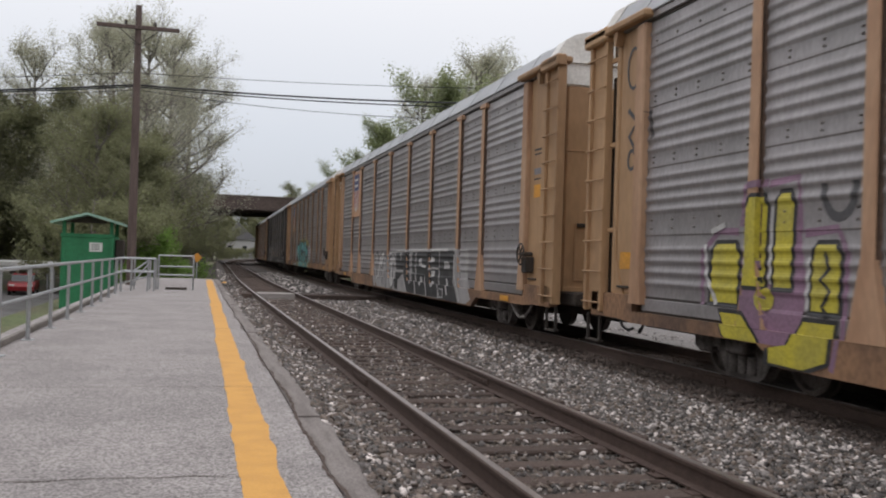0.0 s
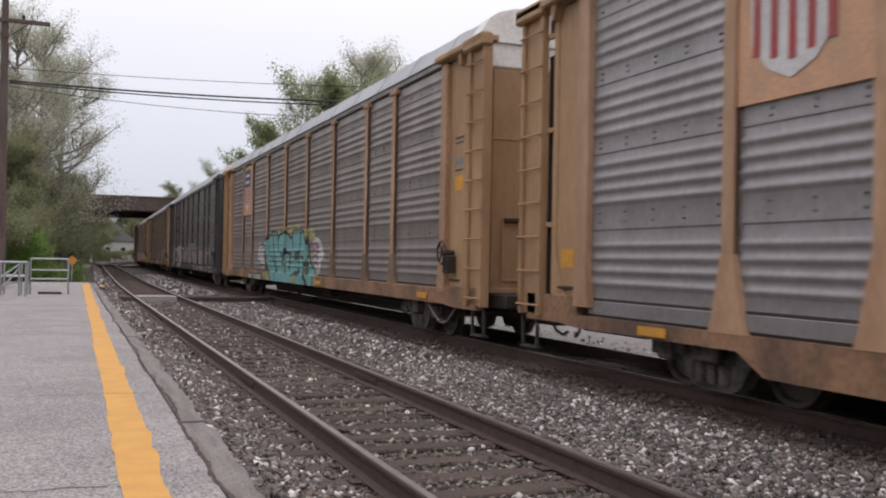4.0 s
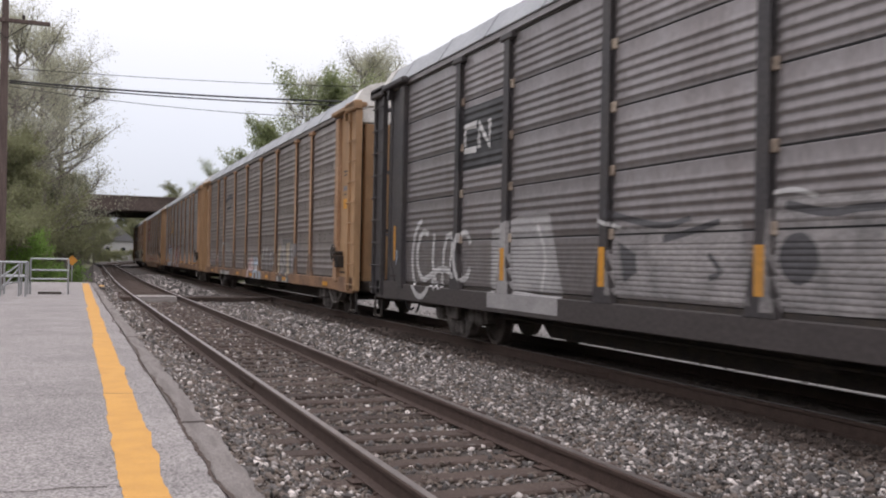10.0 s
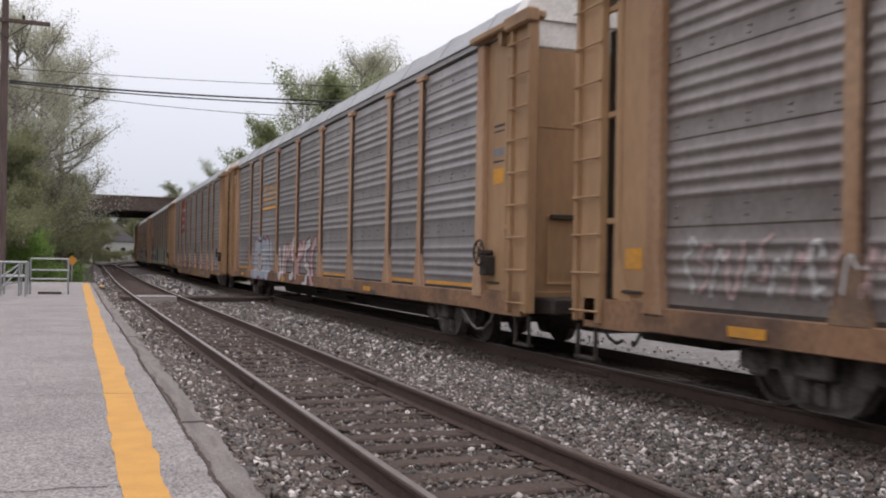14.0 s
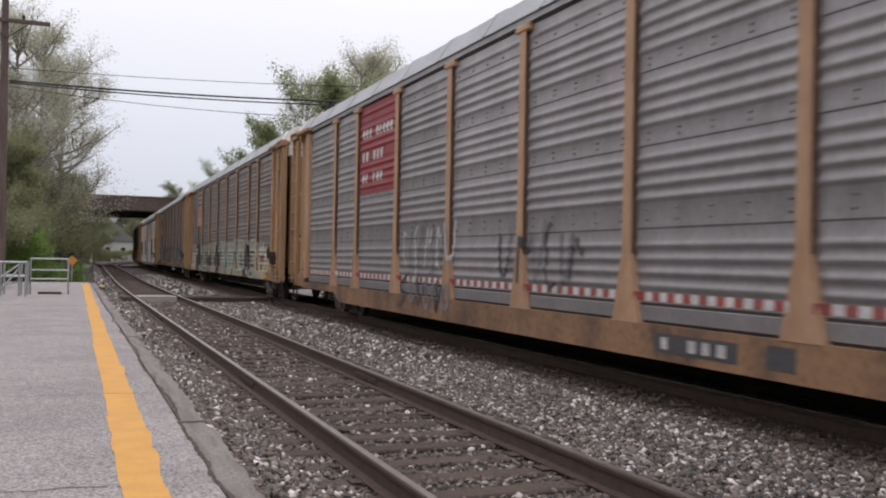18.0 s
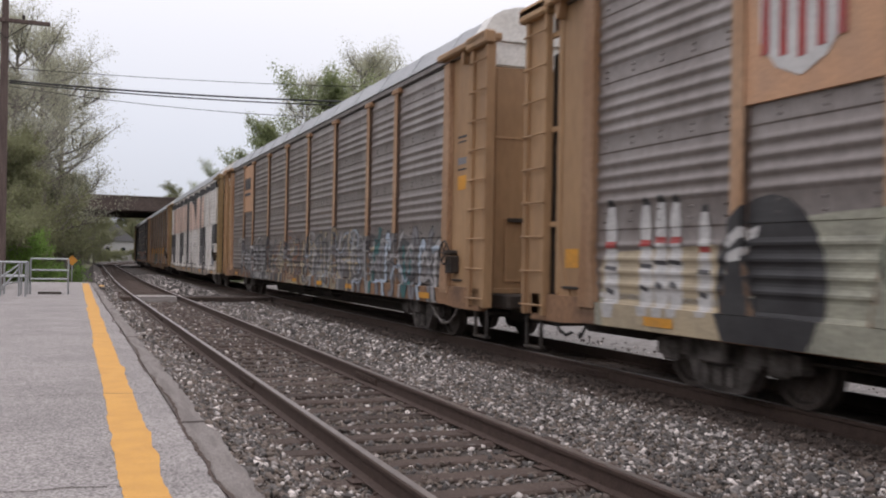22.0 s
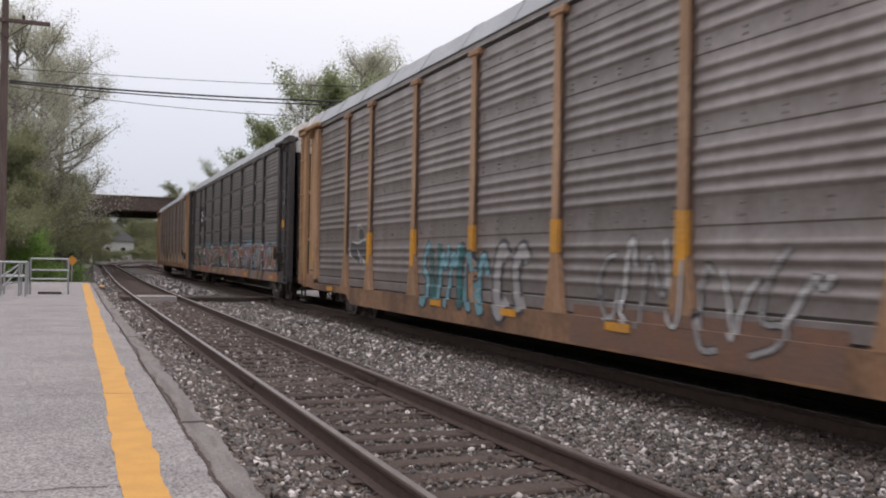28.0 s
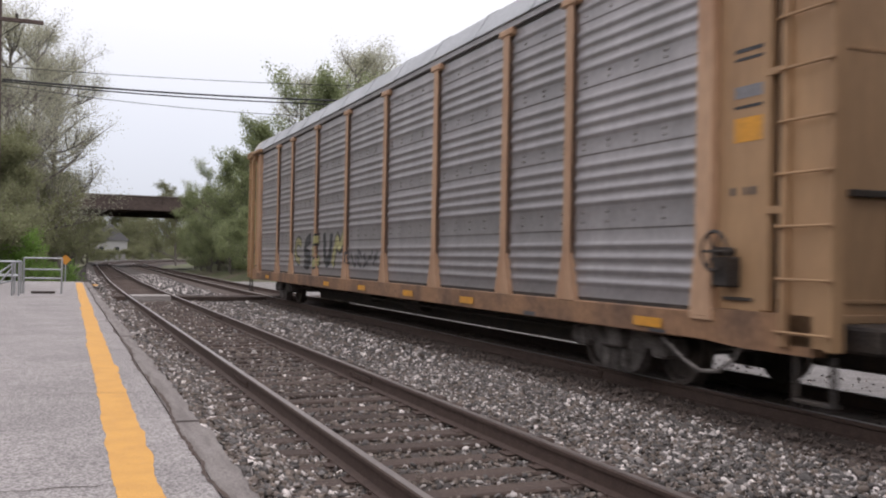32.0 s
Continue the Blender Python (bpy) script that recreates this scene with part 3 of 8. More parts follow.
# ---- bridge ----
def build_bridge():
    br = thing("road_bridge", "brown steel plate girder road bridge over the tracks", "bridge")
    zb, zt, x0, x1, y0, y1 = 6.8, 8.55, -24.0, 40.0, 121.0, 145.0
    for i in range(5):
        y = y0 + i * (y1 - y0 - 0.4) / 4
        g = Shape().box(x0, x1, y + 0.12, y + 0.28, zb, zt if i in (0, 4) else zt - 0.5)
        g.box(x0, x1, y, y + 0.4, zb, zb + 0.05, 0.01).box(x0, x1, y, y + 0.4, zt - 0.05 if i in (0, 4) else zt - 0.55, zt if i in (0, 4) else zt - 0.5, 0.01)
        girder = part("girder", g, M_BRIDGE, br, "riveted plate girder, rust brown")
        if i == 0:
            for k in range(32):
                sx = x0 + 1 + k * 2.0
                part("stiffener", Shape().box(sx, sx + 0.1, y + 0.02, y + 0.12, zb + 0.05, zt - 0.05), M_BRIDGE, girder)
    part("deck", Shape().box(x0, x1, y0 + 0.4, y1 - 0.4, zt - 0.45, zt - 0.15, 0.03), M_CONCRETE, br, "concrete road deck")
    # abutments: shade below the deck is painted in as a darker concrete
    part("abutment", Shape().box(-7.0, 1.15, y0 + 0.6, y1 - 0.6, -0.7, zb, 0.06), M_SHADED_CONCRETE, br, "stained concrete abutment, coloured darker for the shade under the bridge")
    part("abutment", Shape().box(20.5, 30.0, y0 + 0.6, y1 - 0.6, -0.7, zb, 0.06), M_SHADED_CONCRETE, br, "stained concrete abutment, coloured darker for the shade under the bridge")
    rail = Shape().box(x0, x1, y0 + 0.5, y0 + 0.62, zt - 0.1, zt + 0.12, 0.02)
    part("parapet", rail, M_CONCRETE, br, "pale low kerb along the bridge edge")


build_setting()
build_stones()
build_bridge()


# ---- the freight train: covered auto carriers ----
# car space: x across (camera's side is -1.5), y along (-y leads), z up from the rail head
POSTS = (1.43, 4.28, 7.15, 9.07)
BAY_END, CORNER = 11.93, 13.45
Z0, Z1 = 0.98, 4.86


LAPS = {1.165: 1.83, 2.17: 2.78, 3.03: 3.64, 3.89: 4.49}


def ridge_levels(style):
    """Heights and depths of a side panel's cross-section."""
    out = []
    if style == "tan":
        out.append((Z0, 0.004))
        for first, count in ((1.165, 4), (2.17, 4), (3.03, 4), (3.89, 4), (4.68, 1)):
            for j in range(count):
                c = first + j * 0.155
                out += [(c - 0.060, 0.0), (c - 0.036, 0.006), (c - 0.012, 0.019), (c + 0.014, 0.020), (c + 0.036, 0.010), (c + 0.062, 0.002)]
            lap = LAPS.get(first)
            if lap:
                # the upper sheet laps over the lower one
                out += [(lap - 0.016, 0.001), (lap - 0.006, 0.001), (lap, 0.010), (lap + 0.012, 0.010), (lap + 0.05, 0.007)]
    else:
        h = (Z1 - Z0) / 5
        for k in range(5):
            z = Z0 + k * h
            out += [(z + 0.001, -0.03), (z + 0.022, -0.03), (z + 0.023, 0.0), (z + 0.034, 0.0)]
            for j in range(11 if k == 0 else 0):
                a = z + 0.055 + j * 0.06
                out += [(a, 0.0), (a + 0.018, 0.007), (a + 0.036, 0.006)]
            for j in range(5 if k else 0):
                a = z + 0.07 + j * (0.118 if k else 0.13)
                out += [(a, 0.0), (a + 0.018, 0.009), (a + 0.036, 0.013), (a + 0.058, 0.008), (a + 0.09, 0.0)]
            out += [(z + h - 0.014, 0.0), (z + h - 0.001, 0.0)]
    return out + [(Z1, 0.0)]


LEVELS = {s: ridge_levels(s) for s in ("tan", "black")}
LEVELS["tall"] = LEVELS["tan"]


def foot(z):
    """Half the width of a post at a height: it flares towards the sill."""
    if z > Z0 + 0.55:
        return 0.095
    if z > 0.90:
        return 0.095 + 0.135 * (Z0 + 0.55 - z) / (Z0 + 0.55 - 0.90)
    return 0.23 + 0.05 * (0.90 - z) / 0.16


def side_depth(style, y, z):
    """How far the car's side stands out at a place, posts included."""
    ay = abs(y)
    if ay > BAY_END + 0.132:
        return 0.005
    if abs(ay - BAY_END) < 0.134:
        return 0.108
    for p in POSTS:
        if z > (0.74 if style == "tan" else 0.93) and abs(ay - p) < foot(z) + 0.002:
            return 0.082
    if z < (0.745 if style == "tan" else 0.935):
        return 0.075
    if z < Z0:
        return 0.02
    lv = LEVELS[style]
    for (za, da), (zb, db) in zip(lv, lv[1:]):
        if za <= z <= zb:
            return da + (db - da) * ((z - za) / (zb - za) if zb > za else 0)
    return 0.0


def panel_mesh(style, width, mat):
    s = Shape()
    lv = LEVELS[style]
    vs = [(-1.425 - d, y, z) for z, d in lv for y in (-width / 2, width / 2)]
    n = len(lv)
    fs = [(2 * i, 2 * i + 1, 2 * i + 3, 2 * i + 2) for i in range(n - 1)]
    s.add(vs, fs)
    vs = [(-1.36, y, z) for z, _ in lv for y in (-width / 2, width / 2)]
    s.add(vs, [(2 * i, 2 * i + 2, 2 * i + 3, 2 * i + 1) for i in range(n - 1)])
    me = bpy.data.meshes.new("side_panel")
    me.from_pydata(s.v, [], s.f)
    me.polygons.foreach_set("use_smooth", [True] * len(me.polygons))
    me.materials.append(mat)
    return me


def seam_mesh(width):
    # black strips fill the grooves, standing in for the shade inside them
    s = Shape()
    for k in range(1, 5):
        z = Z0 + k * (Z1 - Z0) / 5
        s.box(-1.4262, -1.37, -width / 2, width / 2, z + 0.002, z + 0.021)
    s.box(-1.39, -1.37, -width / 2, width / 2, Z0, Z1)
    return s.mesh("seam", M_TYRE)


def rivet_mesh(width, mat):
    s = Shape()
    for z in (1.925, 2.045, 2.85, 2.925, 3.71, 3.785, 4.56):
        y = -width / 2 + 0.22
        while y < width / 2 - 0.15:
            s.box(-1.452, -1.42, y - 0.015, y + 0.015, z - 0.015, z + 0.015, 0.008)
            y += 0.58
    return s.mesh("rivets", mat)


def post_shape():
    s = Shape()
    s.box(-1.503, -1.478, -0.095, 0.095, Z0 - 0.02, Z1 - 0.06, 0.008)
    s.box(-1.525, -1.38, -0.21, 0.21, Z1 - 0.09, Z1 + 0.02, 0.02)
    return s


def gusset_shape(low):
    s = Shape()
    out = [(-0.28, 0.74), (0.28, 0.74), (0.23, 0.90), (0.096, Z0 + 0.55), (-0.096, Z0 + 0.55), (-0.23, 0.90)]
    if not low:
        out = [(-0.24, 0.93), (0.24, 0.93)] + out[3:5]
    return s.prism(out, 0, -1.506, -1.43)


FLIP = pose(0, 0, 0, 0, 0, 180)


def build_car(style, panel_mat, post_mat, sill_mat, label, sill_z=0.36, end_mat=None):
    end_mat = end_mat or post_mat
    car = thing("freight_car", label, "railway car", group="freight cars of the train")
    widths = {}
    edges = [-BAY_END, *(-p for p in POSTS[::-1]), *POSTS, BAY_END]
    post = post_shape().mesh("post", post_mat)
    low = style == "tan" and sill_z < 0.5
    gusset = gusset_shape(low).mesh("gusset", M_FOOT if post_mat is M_TANB and not low else post_mat)
    # on tan cars, web and side margins in a darker brown than the flange
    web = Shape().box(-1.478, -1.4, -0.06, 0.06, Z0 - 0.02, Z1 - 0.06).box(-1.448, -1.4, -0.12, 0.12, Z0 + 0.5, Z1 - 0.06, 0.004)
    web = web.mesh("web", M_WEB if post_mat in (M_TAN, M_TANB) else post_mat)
    for turn in (Matrix(), FLIP):
        for a, b in zip(edges, edges[1:]):
            w = round(b - a, 3)
            if w not in widths:
                widths[w] = (panel_mesh(style, w, panel_mat), rivet_mesh(w, M_BOLT) if style == "tan" else None)
            pn = part("side_panel", widths[w][0], panel_mat, car, m=turn @ pose(0, (a + b) / 2, 0))
            if widths[w][1] and turn is not FLIP:
                tagged(part("rivets", widths[w][1], panel_mat, pn), kind="stuff")
            if style == "black":
                part("seam", seam_mesh(w), M_TYRE, pn, "black strips between the panel sheets, for the shade of their seams")
        for y in [q * p for p in POSTS for q in (-1, 1)]:
            if style == "black" and turn is not FLIP:
                for k in range(1, 5):
                    z = Z0 + k * (Z1 - Z0) / 5
                    part("joint_plate", Shape().box(-1.462, -1.4, y - 0.15, y + 0.15, z - 0.05, z + 0.085, 0.012), M_WHITESILL, car, "pale chipped joint plate")
            po = part("post", post, post_mat, car, m=turn @ pose(0, y, 0))
            part("gusset", gusset, post_mat, po)
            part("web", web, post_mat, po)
        # end bays: heavy post, recessed plain sheet, and a ladder plate that stands clear of it
        for sgn in (-1, 1):
            s = Shape().box(-1.53, -1.36, sgn * (BAY_END - 0.13), sgn * (BAY_END + 0.13), Z0 - 0.1, Z1, 0.02)
            s.prism([(sgn * (BAY_END - 0.2), 0.86), (sgn * (BAY_END + 0.17), 0.86), (sgn * (BAY_END + 0.131), 1.5), (sgn * (BAY_END - 0.131), 1.5)], 0, -1.526, -1.42)
            part("end_post", s, post_mat, car, m=turn)
            s = Shape().box(-1.43, -1.38, sgn * (BAY_END + 0.13), sgn * 12.83, 0.98, Z1 + 0.02, 0.006)
            s.box(-1.462, -1.36, sgn * 12.72, sgn * 12.84, 0.98, Z1 + 0.02, 0.02)
            s.prism([(sgn * 12.42, 0.98), (sgn * 12.74, 0.98), (sgn * 12.74, 1.62), (sgn * 12.64, 1.35), (sgn * 12.54, 1.14)], 0, -1.45, -1.4)
            sheet = part("end_sheet", s, end_mat, car, m=turn)
            for z in (1.07, 0.93):
                part("slot", Shape().box(-1.475, -1.39, sgn * 12.2, sgn * 12.62, z, z + 0.035, 0.006), M_IRON, sheet, "dark slot at the foot of the end sheet")
            inner = 13.02 if sgn > 0 else 13.1
            outer = inner + 0.62
            s = Shape().box(-1.50, -1.465, sgn * inner, sgn * outer, 0.70, Z1 + 0.05, 0.006)
            s.box(-1.56, -1.45, sgn * (inner - 0.02), sgn * (inner + 0.07), 0.68, Z1 + 0.08, 0.01).box(-1.56, -1.40, sgn * (outer - 0.07), sgn * (outer + 0.01), 0.68, Z1 + 0.08, 0.012)
            for z in (0.85, 1.9, 3.2, 4.5):
                s.box(-1.47, -1.42, sgn * 12.8, sgn * 13.2, z, z + 0.07, 0.006)
            ladder = part("ladder", s, end_mat, car, "tan ladder plate with bright worn rungs" if end_mat in (M_TAN, M_TANE) else "", m=turn)
            for k in range(9):
                z = 0.82 + k * 0.475
                part("rung", Shape().tube((-1.575, sgn * (inner - 0.04), z), (-1.575, sgn * (outer + 0.03), z), 0.014, n=6), end_mat, ladder)
            # added dark backing that keeps the slot beside the ladder black
            part("door_track", Shape().box(-1.38, -1.26, sgn * 12.86, sgn * 13.12, 0.9, 4.3, 0.01), M_IRON, car, "dark upright backing added behind the ladder to darken the slot", m=turn)
            s = Shape().box(-1.62, -1.3, sgn * 11.66, sgn * 13.76, Z1 + 0.05, Z1 + 0.165, 0.025)
            s.box(-1.62, -1.42, sgn * 12.95, sgn * 13.78, Z1 - 0.02, Z1 + 0.2, 0.03)
            s.prism([(sgn * 12.62, Z1 + 0.06), (sgn * 12.7, Z1 - 0.16), (sgn * 12.76, Z1 - 0.16), (sgn * 12.78, Z1 + 0.06)], 0, -1.56, -1.44)
            part("end_cornice", s, end_mat, car, m=turn)
        # side sill
        s = Shape()
        top, b = 0.745 if low else 0.935, BAY_END + 0.1
        if sill_z < 0.5:
            s.prism([(-b, 0.58), (-8.9, 0.58), (-8.5, sill_z), (8.5, sill_z), (8.9, 0.58), (b, 0.58), (b, top), (-b, top)], 0, -1.50, -1.40)
        else:
            s.box(-1.50, -1.40, -b, b, sill_z, top, 0.012)
        part("side_sill", s, sill_mat, car, m=turn)
        if low:
            part("base_strip", Shape().box(-1.445, -1.40, -BAY_END + 0.1, BAY_END - 0.1, 0.775, 0.945, 0.006), panel_mat, car, m=turn)
        part("sill_joint", Shape().box(-1.425, -1.39, -BAY_END + 0.1, BAY_END - 0.1, 0.74, 0.99), M_IRON, car, m=turn)
        # stepped end sill above the trucks
        for sgn in (-1, 1):
            s = Shape()
            y0, y1 = sgn * (BAY_END + 0.1), sgn * CORNER
            s.add([(-1.5, y0, max(sill_z, 0.58)), (-1.5, y0 + sgn * 0.5, 0.62), (-1.5, y1, 0.62), (-1.5, y1, 0.98), (-1.5, y0, 0.98),
                   (-1.35, y0, max(sill_z, 0.58)), (-1.35, y0 + sgn * 0.5, 0.62), (-1.35, y1, 0.62), (-1.35, y1, 0.98), (-1.35, y0, 0.98)],
                  [(0, 1, 2, 3, 4), (5, 9, 8, 7, 6), (0, 5, 6, 1), (1, 6, 7, 2), (2, 7, 8, 3), (3, 8, 9, 4), (4, 9, 5, 0)])
            part("end_sill", s, sill_mat, car, m=turn)
            st = Shape()
            for yy in (13.22, 13.66):
                st.box(-1.47, -1.43, sgn * yy - 0.02, sgn * yy + 0.02, 0.22, 0.64)
            st.box(-1.49, -1.38, sgn * 13.2, sgn * 13.68, 0.2, 0.235, 0.006)
            part("step", st, M_IRON, car, m=turn)
    # roof: a rounded shell with end caps
    prof = [(-1.44, Z1 + 0.12), (-1.505, Z1 + 0.13), (-1.505, Z1 + 0.145), (-1.27, 5.385), (-1.10, 5.49), (-0.85, 5.56), (-0.5, 5.61), (0, 5.63)]
    prof = prof + [(-x, z) for x, z in prof[-2::-1]]
    r, rings, n = Shape(), [], len(prof)
    for k in range(13):
        y = -11.95 + 1.992 * k
        rings += [(y - 0.04, 0.0), (y - 0.035, 0.014), (y + 0.035, 0.014), (y + 0.04, 0.0)]
    rings = [(-13.2, 0.0)] + rings + [(13.2, 0.0)]
    r.add([(x * (1 + d * 0.4), y, z + d) for y, d in rings for x, z in prof],
          [(i * n + j, i * n + j + 1, (i + 1) * n + j + 1, (i + 1) * n + j) for i in range(len(rings) - 1) for j in range(n - 1)])
    part("roof", r, M_ROOF, car, "pale grey curved roof with pressed seams")
    for turn in (Matrix(), FLIP):
        part("eave_strip", Shape().box(-1.475, -1.40, -12.95, 12.95, Z1 + 0.03, Z1 + 0.128, 0.006), panel_mat, car, m=turn)
        # a solid dark strip stands in for the shade of the eave joint
        part("eave_gap", Shape().box(-1.445, -1.38, -BAY_END, BAY_END, Z1 - 0.005, Z1 + 0.034), M_IRON, car, "dark strip for the shade of the joint under the eave", m=turn)
    for sgn in (-1, 1):
        cap = Shape().prism([(x * 1.008, z + 0.02) for x, z in prof[1:-1]], 1, sgn * 12.95, sgn * 13.34)
        part("roof_cap", cap, M_WHITE, car, "white painted roof end")
        # radial end doors, set in from the corners, with a white top on the tan cars
        d = Shape().box(-1.2, 1.2, sgn * 13.1, sgn * 13.28, 0.9, 4.6, 0.03)
        door = part("end_door", d, end_mat, car, "sliding radial end door")
        part("rib", Shape().box(-1.2, 1.2, sgn * 13.275, sgn * 13.292, 3.42, 3.45, 0.004), end_mat, door)
        panel = Shape().box(-1.0, -0.96, sgn * 13.275, sgn * 13.30, 1.12, 2.12, 0.006).box(-0.44, -0.40, sgn * 13.275, sgn * 13.30, 1.12, 2.12, 0.006).box(-1.0, -0.4, sgn * 13.275, sgn * 13.30, 1.08, 1.12, 0.006)
        part("hatch_frame", panel, end_mat, door)
        part("kick_strip", Shape().box(-1.2, 1.2, sgn * 13.275, sgn * 13.31, 0.9, 0.98, 0.006), end_mat, door)
        part("recess", Shape().box(-0.95, -0.45, sgn * 13.276, sgn * 13.335, 2.06, 2.13, 0.01), M_IRON, door)
        d = Shape().box(-1.3, 1.3, sgn * 13.08, sgn * 13.29, 4.6, 5.25, 0.03)
        part("end_door_top", d, M_WHITE, car)
        e = Shape().box(-1.2, 1.2, sgn * 13.05, sgn * 13.9, 0.66, 0.9, 0.03)
        e.box(-0.35, 0.35, sgn * 12.2, sgn * 13.9, 0.4, 0.72, 0.03)
        part("draft_sill", e, M_IRON, car)
        c = Shape().box(-0.14, 0.14, sgn * 13.8, sgn * 14.12, 0.52, 0.76, 0.03)
        c.box(-0.2, 0.2, sgn * 14.05, sgn * 14.36, 0.5, 0.8, 0.05)
        part("coupler", c, M_IRON, car, "knuckle coupler")
        hose = Shape().path([(-0.35, sgn * 13.8, 0.6), (-0.34, sgn * 14.0, 0.35), (-0.3, sgn * 14.15, 0.28), (-0.25, sgn * 14.24, 0.33)], 0.025)
        part("air_hose", hose, M_TYRE, car)
    # hand brake on the leading end, camera's side
    w = Shape().lathe([(-0.02, 0.19), (0.0, 0.215), (0.02, 0.19), (0.0, 0.175), (-0.02, 0.19)], 0, 20, (-1.66, -12.3, 1.55))
    wheel = part("brake_wheel", w, M_IRON, car, "hand brake wheel")
    for k in range(3):
        a = k * math.pi / 3
        part("spoke", Shape().tube((-1.66, -12.3 - 0.19 * math.cos(a), 1.55 - 0.19 * math.sin(a)), (-1.66, -12.3 + 0.19 * math.cos(a), 1.55 + 0.19 * math.sin(a)), 0.014, n=5), M_IRON, wheel)
    part("hub", Shape().tube((-1.67, -12.3, 1.55), (-1.4, -12.3, 1.55), 0.045), M_IRON, wheel)
    part("gear_box", Shape().box(-1.6, -1.42, -12.42, -12.18, 1.2, 1.5, 0.02), M_IRON, car, "hand brake gear box")
    part("brake_pipe", Shape().path([(-1.46, -11.2, 0.6), (-1.48, -11.6, 0.42), (-1.5, -11.9, 0.33), (-1.5, -12.2, 0.36), (-1.48, -12.4, 0.5), (-1.46, -12.5, 0.64)], 0.022), M_DUST, car, "bent brake pipe by the truck")
    # floor and centre sill
    f = Shape().box(-1.36, 1.36, -13.0, 13.0, 0.72, 0.84).box(-0.3, 0.3, -12.8, 12.8, max(sill_z + 0.02, 0.42), 0.73, 0.02)
    f.prism([(-8.3, 0.7), (-7.6, 0.222), (7.6, 0.222), (8.3, 0.7)], 0, -0.42, 0.42)
    for y in (-5.5, -2.0, 2.0, 5.5):
        f.box(-1.3, 1.3, y - 0.08, y + 0.08, 0.58, 0.73)
    part("underframe", f, M_IRON, car, "dark underframe with centre sill")
    br = Shape().tube((-0.8, -2.2, 0.53), (-0.8, -1.2, 0.53), 0.17, n=14).box(-0.95, -0.6, 1.0, 1.7, 0.42, 0.7, 0.03)
    br.tube((-0.95, -9, 0.5), (-0.95, 9, 0.5), 0.025, n=6)
    part("brake_rigging", br, M_IRON, car)
    for sgn in (-1, 1):
        # truck: side frames, bolster, springs, two wheelsets
        ty = sgn * 9.75
        t = Shape().box(-1.25, 1.25, ty - 0.22, ty + 0.22, 0.38, 0.66, 0.03)
        truck = part("truck", t, M_DUST, car, "cast steel truck")
        for sx in (-1.02, 1.02):
            o = [(-1.18, 0.38), (-1.18, 0.56), (-0.9, 0.6), (-0.45, 0.70), (0.45, 0.70), (0.9, 0.6), (1.18, 0.56), (1.18, 0.38), (0.98, 0.36), (0.62, 0.42),
                 (0.42, 0.14), (0.3, 0.08), (-0.3, 0.08), (-0.42, 0.14), (-0.62, 0.42), (-0.98, 0.36)]
            s = Shape().prism([(ty + u, w) for u, w in o], 0, sx - 0.08, sx + 0.08)
            for k in (-0.2, 0.0, 0.2):
                s.lathe([(0.15, 0.07), (0.36, 0.07)], 2, 10, (sx + (-0.09 if sx < 0 else 0.09), ty + k, 0))
            for k in (-0.89, 0.89):
                s.box(sx - 0.12, sx + 0.12, ty + k - 0.15, ty + k + 0.15, 0.32, 0.58, 0.03)
            part("side_frame", s, M_DUST, truck)
        for k in (-0.89, 0.89):
            ws = Shape().tube((-0.95, 0, 0), (0.95, 0, 0), 0.075, n=12)
            for sx in (-1, 1):
                ws.lathe([(sx * 0.68, 0.0), (sx * 0.68, 0.445), (sx * 0.705, 0.44), (sx * 0.715, 0.42), (sx * 0.82, 0.415), (sx * 0.82, 0.36), (sx * 0.77, 0.33), (sx * 0.77, 0.14), (sx * 0.83, 0.12), (sx * 0.83, 0.0)], 0, 28)
                for hole in range(4):
                    ang = hole * math.pi / 2
                    ws.box(sx * 0.765, sx * 0.776, 0.24 * math.cos(ang) - 0.035, 0.24 * math.cos(ang) + 0.035, 0.24 * math.sin(ang) - 0.035, 0.24 * math.sin(ang) + 0.035)
            part("wheelset", ws, M_WHEEL, truck, m=pose(0, ty + k, 0.42), smooth=False)
    return car


TEMPLATES = {
    "G": build_car("tan", M_GALV, M_TAN, M_TANRUST, "covered auto carrier with grey corrugated panels and tan posts", end_mat=M_TANE),
    "H": build_car("tan", M_GALV, M_TAN, M_TANRUST, "covered auto carrier with grey corrugated panels and shallow tan sill", 0.65, M_TANE),
    "R": build_car("tan", M_GALVB, M_TANB, M_TANRUST, "covered auto carrier with sooty brownish panels and tan posts", 0.65, M_TANE),
    "D": build_car("tan", M_GALVB, M_TANB, M_TANRUST, "covered auto carrier with sooty brownish panels and deep tan sill", end_mat=M_TANE),
    "W": build_car("tan", M_WHITEPANEL, M_WHITEPANEL, M_WHITESILL, "covered auto carrier painted white and salmon with black blocks", 0.48, M_MUSTARD),
    "B": build_car("black", M_SILVERPANEL, M_BLACKCAR, M_BLACKSILL, "covered auto carrier with grey ribbed panels and black frame", 0.63),
}
PITCH_OF_CARS = 28.72
# metres travelled at each whole second
TRAVEL = (-14.72, -7.55, 0.04, 7.84, 15.75, 23.76, 31.89, 40.25, 48.41, 57.07, 66.04, 74.92, 84.28, 93.79, 103.5, 113.41, 123.47, 133.67, 144.17, 154.88, 165.71, 176.85, 188.19, 199.8, 211.67, 223.53, 235.62, 247.81, 260.12, 272.64, 285.11, 297.78, 310.4)


